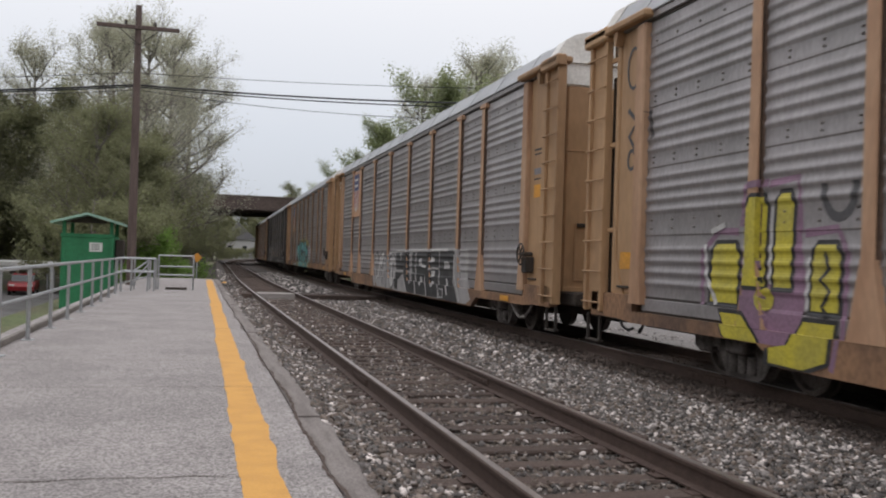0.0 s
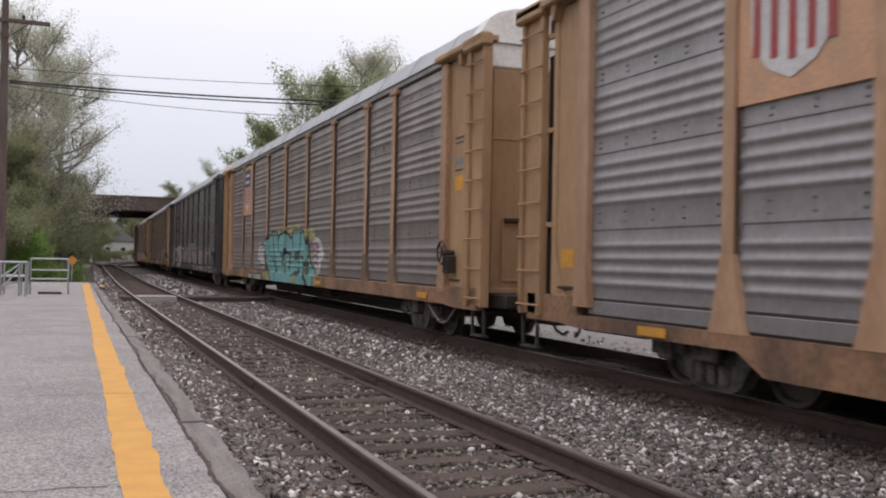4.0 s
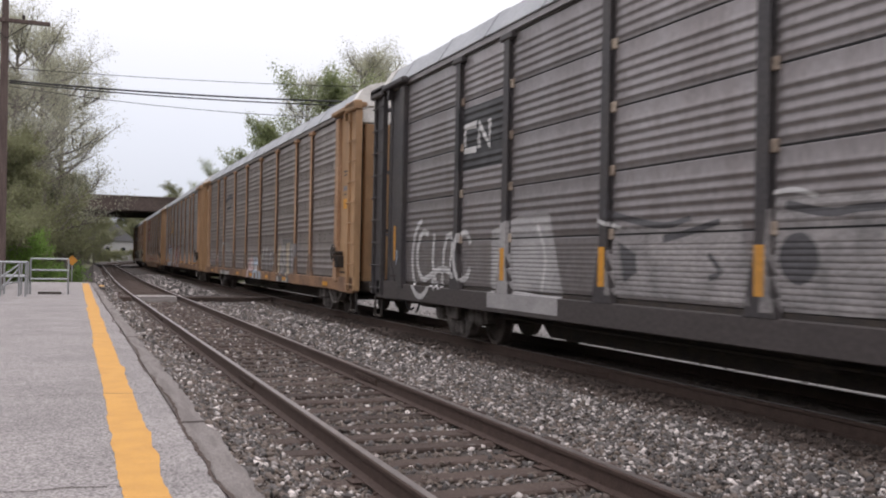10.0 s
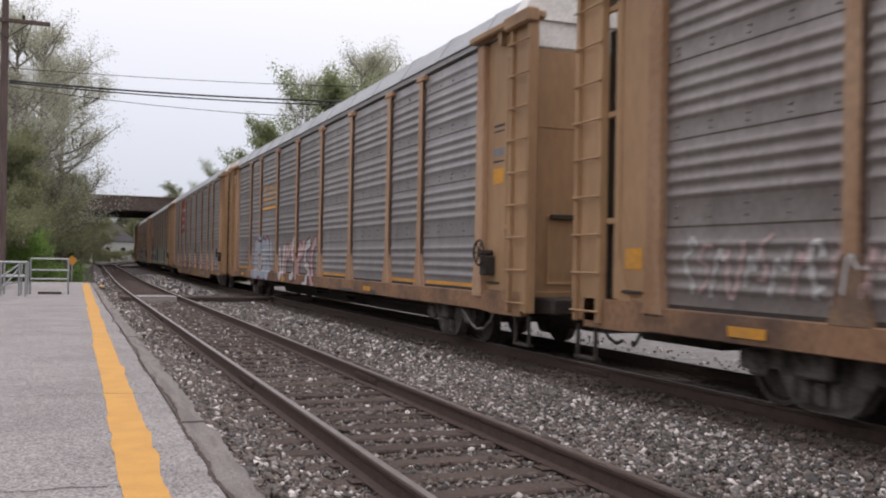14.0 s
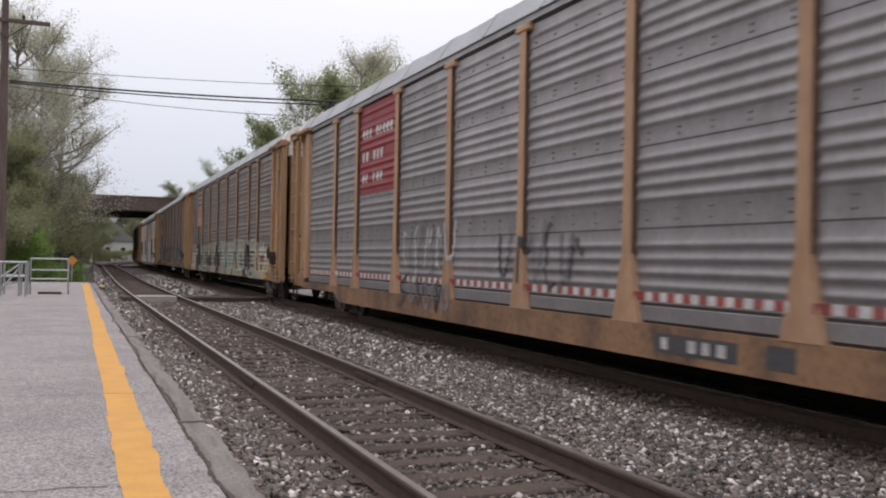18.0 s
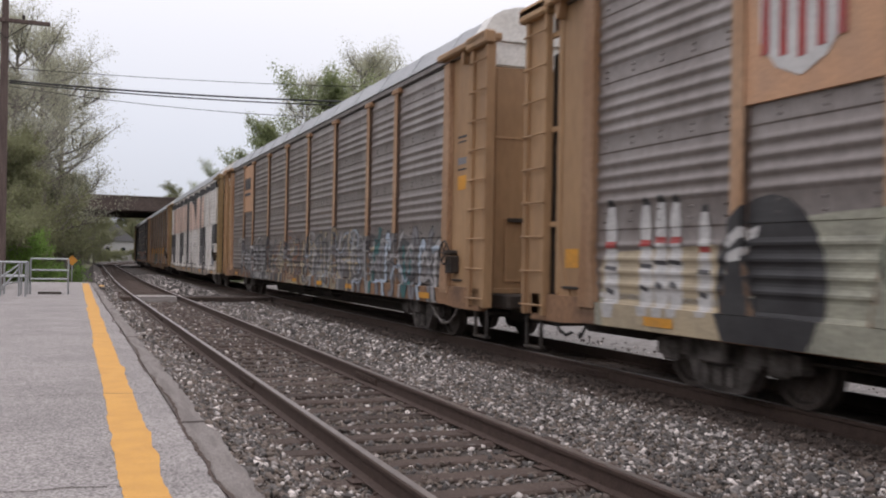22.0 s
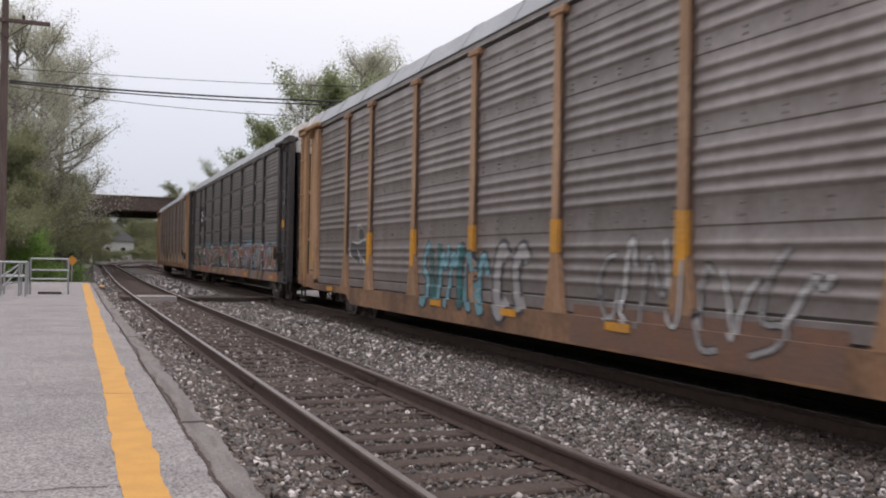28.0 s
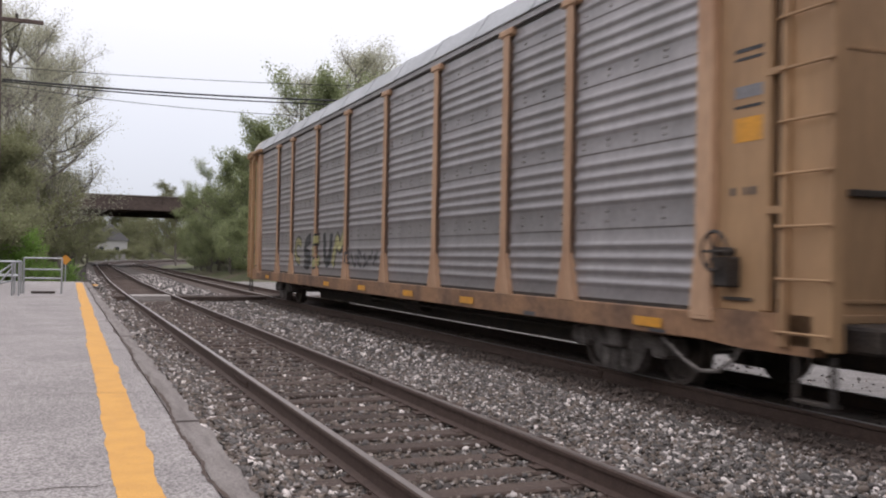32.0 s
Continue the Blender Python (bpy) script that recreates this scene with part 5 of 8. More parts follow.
def build_lot():
    s = Shape().box(-30, -8.6, 38, 78, -2.2, -2.08)
    thing("car_park", "worn grey asphalt car park in the hollow below the platform", "car park", kind="structure", shape=s, mat=M_LOT)
    build_vehicle("parked_car", "red saloon car parked beside the carport", -11.9, 73.0, 4, M_REDCAR, -2.08)
    c = thing("carport", "low carport with a pale thick flat roof", "carport")
    part("roof", Shape().box(-16.5, -10.3, 74.2, 78.0, -0.2, 0.28, 0.1), M_WHITESIGN, c, "pale flat roof")
    for x in (-16.3, -10.6):
        for y in (74.5, 77.7):
            part("post", Shape().box(x, x + 0.1, y, y + 0.1, -2.1, -0.19, 0.01), M_GALVPIPE, c)
    h = thing("house", "pale sided house with a grey roof beyond the bridge", "house")
    hx, hy = 9.5, 232.0
    part("wall", Shape().box(hx - 4, hx + 4, hy, hy + 9, -0.6, 4.6, 0.02), M_HOUSE, h)
    part("roof", Shape().prism([(hx - 4.5, 4.5), (hx + 4.5, 4.5), (hx, 8.6)], 1, hy - 0.4, hy + 9.4), M_HOUSEROOF, h)
    for wx in (-2.2, 1.2):
        part("window", Shape().box(hx + wx, hx + wx + 1.0, hy - 0.04, hy + 0.02, 1.6, 3.0, 0.02), M_GLASS, h)


build_trees()
build_fences()
build_shed()
build_pole()
build_sign()
build_lot()


# ---- paint on the cars: signs, lettering bars and spray paint ----
def paint_material(name, colour, worn=0.18, rough=0.55):
    return material(name, colour, rough, vary=worn, scale=2.2, fine=26, bump=0.04, second=tuple(c * (1 - worn * 1.6) + 0.03 for c in colour))


PAINT = {
    "white": paint_material("white_spray", (0.56, 0.54, 0.53)), "black": paint_material("black_spray", (0.028, 0.026, 0.028)), "teal": paint_material("teal_spray", (0.16, 0.385, 0.37)),
    "teal_dark": paint_material("dark_teal_spray", (0.04, 0.15, 0.15)), "yellow": paint_material("yellow_spray", (0.52, 0.44, 0.045)), "lime": paint_material("pale_yellow_spray", (0.36, 0.33, 0.15), 0.3),
    "purple": paint_material("mauve_spray", (0.26, 0.15, 0.22)), "pale_blue": paint_material("pale_blue_spray", (0.40, 0.46, 0.54)), "maroon": paint_material("maroon_spray", (0.17, 0.035, 0.055)),
    "sage": paint_material("grey_green_spray", (0.345, 0.335, 0.265), 0.26), "sage_dark": paint_material("dark_sage_spray", (0.10, 0.12, 0.10)), "cream": paint_material("cream_spray", (0.46, 0.37, 0.25)), "pink": paint_material("pink_spray", (0.50, 0.35, 0.34)),
    "orange": paint_material("orange_brown_spray", (0.31, 0.15, 0.09)), "rust": paint_material("red_brown_spray", (0.22, 0.075, 0.05)), "grey": paint_material("grey_spray", (0.21, 0.20, 0.21)), "haze": paint_material("faded_grey_spray", (0.17, 0.152, 0.148), 0.35), "pewter": paint_material("faded_pewter_spray", (0.30, 0.275, 0.27), 0.3), "silver": paint_material("pale_silver_spray", (0.37, 0.35, 0.345)), "brown": paint_material("brown_spray", (0.20, 0.11, 0.075)), "dark_green": paint_material("dark_green_spray", (0.05, 0.085, 0.05)), "cyan": paint_material("cyan_spray", (0.17, 0.35, 0.40)),
    "salmon": paint_material("salmon_paint", (0.70, 0.52, 0.44), 0.12), "slate": paint_material("faded_black_paint", (0.075, 0.07, 0.075), 0.25), "sign_red": paint_material("red_sign_paint", (0.27, 0.03, 0.04), 0.12),
    "sign_blue": paint_material("blue_sign_paint", (0.055, 0.07, 0.17), 0.12), "sign_tan": paint_material("tan_sign_paint", (0.56, 0.32, 0.19), 0.12), "sign_white": paint_material("white_sign_paint", (0.60, 0.58, 0.57), 0.12),
    "gold": paint_material("golden_yellow_paint", (0.66, 0.30, 0.03), 0.15), "letter": paint_material("white_lettering", (0.52, 0.50, 0.49), 0.2), "tape_dull": paint_material("faded_red_tape", (0.34, 0.07, 0.06), 0.2), "tape_red": paint_material("red_tape", (0.36, 0.05, 0.045), 0.12),
}


SILL_OF = {"G": 0.36, "D": 0.36, "H": 0.65, "R": 0.65, "W": 0.48, "B": 0.63}


def lay(car, style, polys, colour, layer=1, name="graffiti", label="", flat=None, shift=0.2):
    """Lays flat outlines, given as (u, z) with u to the right as one faces the car, on the relief of its side."""
    if style == "tan" and CAR_STYLES[CARS.index(car)] in "HRW":
        style = "tall"
    if name.startswith("graffiti"):
        polys = [[(u + shift, z) for u, z in p] for p in polys]
    bm = bmesh.new()
    for poly in polys:
        bm.faces.new([bm.verts.new((u, z, 0)) for u, z in poly])
    bmesh.ops.remove_doubles(bm, verts=bm.verts, dist=1e-4)
    if any(len(p) > 4 for p in polys):
        bmesh.ops.triangulate(bm, faces=bm.faces)
    zs = [v.co.y for v in bm.verts]
    us = [v.co.x for v in bm.verts]
    z0, z1, u0, u1 = min(zs), max(zs), min(us), max(us)
    floor_z = SILL_OF[CAR_STYLES[CARS.index(car)]] + 0.012
    if max(us) > 9.6 or min(us) < -9.6 or (u0 + u1) / 2 > 8.5 or (u0 + u1) / 2 < -8.5:
        floor_z = max(floor_z, 0.592)
    if z0 < floor_z:
        bmesh.ops.bisect_plane(bm, geom=bm.verts[:] + bm.edges[:] + bm.faces[:], dist=1e-5, plane_co=(0, floor_z, 0), plane_no=(0, 1, 0), clear_inner=True)
        if not bm.faces:
            bm.free()
            return None
        z0 = floor_z
    cuts = [(1, z) for z, _ in LEVELS[style] if z0 < z < z1] + [(1, z) for z in (0.739, 0.7445, 0.7455, 0.9, 0.9295, 0.9345, 0.9355, Z0 + 0.55) if z0 < z < z1]
    for p in POSTS + (BAY_END,):
        for w in ((0.0965, 0.0985) if p != BAY_END else (0.128, 0.136)):
            for q in (p - w, p + w, -p - w, -p + w):
                if u0 < q < u1:
                    cuts.append((0, q))
        if p != BAY_END and z0 < Z0 + 0.55:
            for w in (0.14, 0.185, 0.23, 0.283):
                for q in (p - w, p + w, -p - w, -p + w):
                    if u0 < q < u1:
                        cuts.append((0, q))
    for axis, c in cuts if flat is None else ():
        co = (c, 0, 0) if axis == 0 else (0, c, 0)
        no = (1, 0, 0) if axis == 0 else (0, 1, 0)
        bmesh.ops.bisect_plane(bm, geom=bm.verts[:] + bm.edges[:] + bm.faces[:], dist=1e-5, plane_co=co, plane_no=no)
    bm.verts.index_update()
    bm.faces.index_update()
    for v in bm.verts:
        u, z = v.co.x, v.co.y
        v.co = (-1.425 - (side_depth(style, -u, z) if flat is None else flat) - 0.0045 * layer, -u, z)
    # each island of paint is a part of its own
    bm.verts.ensure_lookup_table()
    seen, made = set(), None
    for v in bm.verts:
        if v.index in seen:
            continue
        seen.add(v.index)
        heap, island = [v], []
        while heap:
            w = heap.pop()
            island.append(w)
            for e in w.link_edges:
                o = e.other_vert(w)
                if o.index not in seen:
                    seen.add(o.index)
                    heap.append(o)
        number = {w.index: i for i, w in enumerate(island)}
        faces = {f.index: f for w in island for f in w.link_faces}
        if not faces:
            continue
        me = bpy.data.meshes.new(name)
        me.from_pydata([tuple(w.co) for w in island], [], [tuple(number[w.index] for w in f.verts) for f in faces.values()])
        me.materials.append(PAINT[colour])
        made = part(name, me, None, car, label)
    bm.free()
    return made


def box2(u0, u1, z0, z1):
    return [(u0, z0), (u1, z0), (u1, z1), (u0, z1)]


def ribbon(pts, w, taper=1.0):
    """A band of width w along a bent line, with mitred corners and square ends."""
    left, right = [], []
    for i, (x, y) in enumerate(pts):
        a, b = pts[max(i - 1, 0)], pts[min(i + 1, len(pts) - 1)]
        d = math.hypot(b[0] - a[0], b[1] - a[1]) or 1
        nx, ny = -(b[1] - a[1]) / d, (b[0] - a[0]) / d
        h = w / 2 * (1 + (taper - 1) * i / max(len(pts) - 1, 1))
        left.append((x + nx * h, y + ny * h))
        right.append((x - nx * h, y - ny * h))
    return [[left[i], right[i], right[i + 1], left[i + 1]] for i in range(len(pts) - 1)]


def smooth_line(pts, rounds=2):
    """Cuts the corners of a bent line, as a swung arm would."""
    for _ in range(rounds):
        out = [pts[0]]
        for a, b in zip(pts, pts[1:]):
            out += [(a[0] * 0.75 + b[0] * 0.25, a[1] * 0.75 + b[1] * 0.25), (a[0] * 0.25 + b[0] * 0.75, a[1] * 0.25 + b[1] * 0.75)]
        pts = out + [pts[-1]]
    return pts


def arc(cx, cz, rx, rz, a0, a1, n=10):
    return [(cx + rx * math.cos(radians(a0 + (a1 - a0) * i / n)), cz + rz * math.sin(radians(a0 + (a1 - a0) * i / n))) for i in range(n + 1)]


def blob(u0, u1, z0, z1, seed, bumps=7, depth=0.18, n=40):
    """A rounded, lobed outline inside a box."""
    rnd = random.Random(seed)
    ph = rnd.uniform(0, 6.28)
    pts = []
    for i in range(n):
        a = 2 * math.pi * i / n
        r = 1 - depth * 0.5 + depth * 0.5 * math.sin(bumps * a + ph) * math.cos(2 * a + ph)
        c, s = math.cos(a), math.sin(a)
        k = (abs(c) ** 3.2 + abs(s) ** 3.2) ** (-1 / 3.2)
        pts.append(((u0 + u1) / 2 + (u1 - u0) / 2 * c * k * r, (z0 + z1) / 2 + (z1 - z0) / 2 * s * k * r))
    return pts


def word(text, u0, u1, z0, z1, fat):
    """The outlines of a written word fitted into a box, as faces."""
    cu = bpy.data.curves.new("word", "FONT")
    cu.body, cu.offset, cu.resolution_u = text, fat, 2
    ob = new("word", cu)
    me = ob.evaluated_get(bpy.context.evaluated_depsgraph_get()).to_mesh()
    co = [tuple(v.co) for v in me.vertices]
    xs, ys = [c[0] for c in co], [c[1] for c in co]
    sx, sy = (u1 - u0) / (max(xs) - min(xs)), (z1 - z0) / (max(ys) - min(ys))
    out = [[(u0 + (co[i][0] - min(xs)) * sx, z0 + (co[i][1] - min(ys)) * sy) for i in p.vertices] for p in me.polygons]
    bpy.data.objects.remove(ob)
    bpy.data.curves.remove(cu)
    return out


def wild(car, style, u0, u1, z0, z1, fills, line, seed, n=8, width=0.2, back=None, label="", lean=0.2):
    """A tangle of sprayed letter-like strokes that cannot be read: fills over a darker or paler rim."""
    rnd = random.Random(seed)
    if not line and width < 0.2:
        # thin scrawl: more and finer strokes
        n, width = int(n * 1.5), width * 0.6
    if back:
        lay(car, style, [blob(u0 - 0.15, u1 + 0.15, z0 - 0.08, z1 + 0.08, seed, 9, 0.16)], back, 1, "graffiti_ground", label)
    for i in range(n):
        cu = u0 + (u1 - u0) * (i + 0.5) / n
        hw = (u1 - u0) / n * 0.5
        h = z1 - z0
        a, b = z0 + h * rnd.uniform(0.0, 0.2), z1 - h * rnd.uniform(0.0, 0.2)
        kind = rnd.randrange(4)
        k = lean * h * 0.4
        if kind == 0:
            pts = [(cu - hw * 0.6 - k, a), (cu - hw * 0.1, b), (cu + hw * 0.3, (a + b) / 2), (cu + hw * 0.8 + k, b * 0.98)]
        elif kind == 1:
            pts = arc(cu, (a + b) / 2, hw * 0.75, (b - a) / 2, rnd.uniform(20, 70), rnd.uniform(280, 350), 7)
        elif kind == 2:
            pts = [(cu + hw * 0.7, b), (cu - hw * 0.5, b - h * 0.12), (cu - hw * 0.6, (a + b) / 2), (cu + hw * 0.5, (a + b) / 2 - h * 0.08), (cu + hw * 0.4, a), (cu - hw * 0.7, a)]
        else:
            pts = [(cu - hw * 0.5 - k, b), (cu - hw * 0.3, a), (cu + hw * 0.5, a + h * 0.15), (cu + hw * 0.6 + k, b)]
        pts = smooth_line([(x + rnd.uniform(-1, 1) * (0.5 if width < 0.12 else 0.15) * hw, y + rnd.uniform(-1, 1) * (0.16 if width < 0.12 else 0.05) * h) for x, y in pts])
        w = width * rnd.uniform(0.7, 1.25)
        if line:
            lay(car, style, ribbon(pts, w * 1.6), line, 2 + 0.04 * i, "graffiti_rim", label)
        lay(car, style, ribbon(pts, w), fills[i % len(fills)], 3 + 0.04 * i, "graffiti", label)


def spray(car, style, colour, pts, w, layer, label, taper=1.0):
    """One sprayed shape: a filled outline, or with a width w a swung stroke."""
    polys = ribbon(smooth_line(pts) if len(pts) > 2 else pts, w, taper) if w else [pts]
    return lay(car, style, polys, colour, layer, "graffiti", label, shift=0.0)


def notches(car, u0, u1, seed, label):
    """Dark hollows with a teal side, and pale patches, between painted block letters."""
    rnd = random.Random(seed)
    u = u0 + 0.15
    while u < u1 - 0.3:
        z, w, h = rnd.choice((0.62, 1.02, 1.25, 1.45)), rnd.uniform(0.12, 0.34), rnd.uniform(0.22, 0.6)
        h = min(h, 1.92 - z)
        k = rnd.uniform(-0.08, 0.08)
        lay(car, "tan", [[(u, z), (u + w, z + 0.04), (u + w + k, z + h), (u + k, z + h - 0.05)]], "black", 3, "graffiti_fill", label)
        if rnd.random() < 0.7:
            lay(car, "tan", [[(u + w * 0.5, z - 0.05), (u + w * 1.1, z - 0.02), (u + w * 1.1 + k, z + h * 0.7), (u + w * 0.6 + k, z + h * 0.6)]], "teal_dark" if rnd.random() < 0.5 else "teal", 4, "graffiti_fill", label)
        if rnd.random() < 0.4:
            lay(car, "tan", [blob(u + w, u + w + rnd.uniform(0.3, 0.6), z - 0.1, z + 0.35, int(u * 100), 4, 0.3, 14)], rnd.choice(("cream", "pink", "sage_dark")), 2.5, "graffiti_fill", label)
        if rnd.random() < 0.5:
            lay(car, "tan", ribbon([(u + w, z - 0.06), (u + w + rnd.uniform(0.3, 0.7), z - 0.05)], 0.03), "white", 5, "graffiti_line", label)
        u += rnd.uniform(0.3, 0.6)


def shield(car, u0, u1, style="tan"):
    """A tan sign plate with a shield drawn in plain shapes."""
    part("sign_plate", Shape().box(-1.47, -1.42, -u1, -u0, 2.98, 4.78, 0.006), PAINT["sign_tan"], car, "tan sign plate with a blue, white and red shield")
    flat = 0.046
    c, w = (u0 + u1) / 2 - 0.05, (u1 - u0) * 0.31
    lay(car, style, [[(c - w, 4.62), (c - w * 0.5, 4.68), (c, 4.62), (c + w * 0.5, 4.68), (c + w, 4.62), (c + w * 0.95, 3.55), (c + w * 0.55, 3.28), (c, 3.15), (c - w * 0.55, 3.28), (c - w * 0.95, 3.55)]], "sign_white", 2, "shield", "", flat)
    lay(car, style, [[(c - w, 4.64), (c - w * 0.5, 4.70), (c, 4.64), (c + w * 0.5, 4.70), (c + w, 4.64), (c + w * 0.98, 4.02), (c - w * 0.98, 4.02)]], "sign_blue", 3, "shield_top", "", flat)
    lay(car, style, [box2(c - w * 0.7, c + w * 0.7, 4.40, 4.50), box2(c - w * 0.7, c + w * 0.7, 4.16, 4.26)], "sign_white", 4, "text_bar", "", flat)
    lay(car, style, [box2(c - w * 0.9 + i * w * 0.42, c - w * 0.72 + i * w * 0.42, 3.42 - 0.05 * (2 - abs(i - 2)), 4.0) for i in range(5)], "tape_red", 3, "shield_stripe", "", flat)


def bars(car, style, u0, u1, z, h, n, colour="letter", seed=1, layer=2, flat=None):
    rnd = random.Random(seed)
    w = (u1 - u0) / n
    for i in range(n):
        if i != n // 3:
            lay(car, style, [box2(u0 + i * w + w * 0.1, u0 + i * w + w * rnd.uniform(0.6, 0.82), z, z + h)], colour, layer, "lettering_bar", "", flat)


def logo_block(car, u0, u1):
    lay(car, "black", [box2(u0, u1, 2.93, 3.98)], "black", 1, "sign_plate", "black sign plate with bent white bands")
    c, w = u0 + (u1 - u0) * 0.42, (u1 - u0) * 0.29
    lay(car, "black", ribbon([(c - w * 0.1, 3.66), (c - w, 3.66), (c - w, 3.26), (c - w * 0.1, 3.26)], 0.13) +
        ribbon([(c + w * 0.1, 3.26), (c + w * 0.1, 3.66), (c + w * 0.9, 3.26), (c + w * 0.9, 3.68)], 0.13), "sign_white", 2, "emblem")


def common(car, style, k):
    """Reflector patches, data bars and placards that every car carries."""
    rnd = random.Random(k)
    for u in (-10.6, -3.2, -0.2, 2.8, 5.6, 10.7):
        if rnd.random() < 0.75 and k not in (3, 6) and not (k == 1 and -1 < u < 7):
            zr = 0.61 if CAR_STYLES[k] in "GDW" else 0.72
            lay(car, style, [box2(u, u + 0.55, zr, zr + 0.105)], "gold", 5, "reflector", "yellow reflective patch on the sill")
    if style == "tan" and CAR_STYLES[k] != "W":
        for z, h, c in ((2.62, 0.24, "gold"), (3.5, 0.04, "black"), (3.42, 0.03, "black"), (3.05, 0.12, "grey"), (2.95, 0.03, "black")):
            lay(car, style, [box2(12.3, 12.74, z, z + h)], c, 1, "placard", "yellow placard" if c == "gold" else "")
        lay(car, style, [box2(-12.6, -12.25, 1.35, 1.6)], "gold", 1, "placard", "yellow placard")
    if style == "black":
        lay(car, style, [box2(12.13, 12.5, 2.35, 2.58)], "gold", 1, "placard", "yellow placard")
        lay(car, style, [box2(12.13, 12.48, 3.1, 3.5)], "letter", 1, "data_plate")
        lay(car, style, [box2(12.155, 12.455, 3.125, 3.475)], "black", 2, "data_plate")
        for p in POSTS:
            for s in (-1, 1):
                if p != POSTS[-1]:
                    lay(car, style, [box2(s * p - 0.07, s * p + 0.07, 1.13, 1.62)], "gold", 2, "reflector", "upright yellow reflector strip")
        lay(car, style, [box2(-12.55, -12.43, 1.4, 2.1)], "gold", 1, "reflector", "upright yellow reflector strip")


def paint_train():
    for k, car in enumerate(CARS):
        common(car, "black" if CAR_STYLES[k] == "B" else "tan", k)
    # car 0: a big yellow hand shape with a mauve haze and black and white rim
    c = CARS[0]
    tan = "tan"
    tag = "sprayed yellow and mauve graffiti"
    def lay_hand(polys, colour, layer, name):
        lay(c, tan, [[(u if u < -9.3 else -9.3 + (u + 9.3) * 0.8, z) for u, z in q] for q in polys], colour, layer, name, tag)

    lay_hand([[(-9.55, 0.5), (-8.2, 0.5), (-8.1, 1.3), (-8.3, 2.1), (-9.4, 2.1), (-9.6, 1.3)]], "purple", 1, "graffiti_ground")
    for rim in ([(-10.38, 0.95), (-10.42, 1.6), (-10.05, 1.86), (-9.62, 1.84)], [(-9.56, 1.9), (-9.5, 2.36), (-8.98, 2.38)], [(-8.95, 2.36), (-8.3, 2.4), (-8.22, 1.8)], [(-8.15, 1.8), (-7.5, 1.84), (-7.3, 1.6), (-7.34, 0.8), (-7.45, 0.42)]):
        lay_hand(ribbon(rim, 0.09), "purple", 1, "graffiti_ground")
    fingers = [(-10.2, -9.62, 1.0, 1.70), (-9.40, -9.02, 1.22, 2.22), (-8.80, -8.42, 1.22, 2.24), (-7.98, -7.45, 1.0, 1.68)]
    for a, b, z0, z1 in fingers:
        lay_hand([[(a - 0.07, z0 - 0.05), (b + 0.07, z0 - 0.05), (b + 0.1, z1 - 0.1), (b - 0.02, z1 + 0.05), (a + 0.1, z1 + 0.05), (a - 0.03, z1 - 0.1)]], "black", 2, "graffiti_rim")
        lay_hand([[(a, z0), (b, z0), (b + 0.03, z1 - 0.12), (b - 0.06, z1), (a + 0.12, z1), (a + 0.04, z1 - 0.12)]], "yellow", 3, "graffiti")
    for palm, cu in (([(-9.95, 0.88), (-9.4, 0.88), (-9.05, 0.62), (-9.0, 0.44), (-9.35, 0.44), (-9.8, 0.62)], -9.5), ([(-8.1, 0.88), (-7.48, 0.88), (-7.55, 0.5), (-8.0, 0.385), (-8.75, 0.40), (-8.75, 0.56), (-8.35, 0.62)], -8.0)):
        lay_hand([[(cu + (u - cu) * 1.14, 0.64 + (z - 0.64) * 1.2) for u, z in palm]], "black", 2, "graffiti_rim")
        lay_hand([palm], "yellow", 3, "graffiti")
    lay_hand([arc(-8.95, 1.08, 0.16, 0.13, 0, 330, 12)], "yellow", 3, "graffiti")
    for p in ([(-10.33, 1.7), (-10.28, 1.3), (-10.05, 0.97)], [(-9.46, 1.25), (-9.44, 1.9)], [(-8.88, 1.25), (-8.86, 2.1)], [(-8.06, 1.0), (-8.02, 1.55)], [(-10.2, 1.85), (-9.9, 1.93)]):
        lay_hand(ribbon(p, 0.07), "white", 4, "graffiti_highlight")
    lay_hand(ribbon([(-7.72, 1.6), (-7.62, 1.45), (-7.78, 1.32), (-7.6, 1.2), (-7.76, 1.05), (-7.64, 0.94)], 0.07), "black", 4, "graffiti_highlight")
    lay(c, tan, ribbon(arc(-7.85, 2.25, 0.24, 0.3, 170, 370), 0.1) + ribbon([(-11.95, 3.6), (-11.85, 3.2)], 0.1), "slate", 1, "graffiti", "faded dark tag")
    lay(c, tan, ribbon(arc(-12.5, 4.3, 0.2, 0.3, 0, 300), 0.05) + ribbon([(-12.65, 3.7), (-12.35, 3.5), (-12.6, 3.3), (-12.4, 3.1)], 0.08) + ribbon(arc(-12.5, 2.95, 0.12, 0.14, 0, 340), 0.06), "slate", 2, "graffiti", "faded dark tag on the end sheet")
    # car 1: large black block word on a pale ground, pale scribble behind it
    c, tag = CARS[1], "large black block-letter graffiti on a pale ground"
    shield(c, -9.1, -7.25)
    lay(c, tan, [[(-0.45, 0.38), (6.6, 0.38), (7.9, 0.38), (8.3, 0.5), (8.05, 0.75), (7.8, 1.0), (7.85, 1.3), (7.8, 1.66), (-0.45, 1.66)]], "silver", 1, "graffiti_ground", tag)
    spray(c, tan, "silver", [(-4.16, 1.0), (-1.82, 1.45), (-0.22, 1.56), (-0.1, 0.41), (-1.23, 0.4), (-3.08, 0.4)], 0, 1, tag)
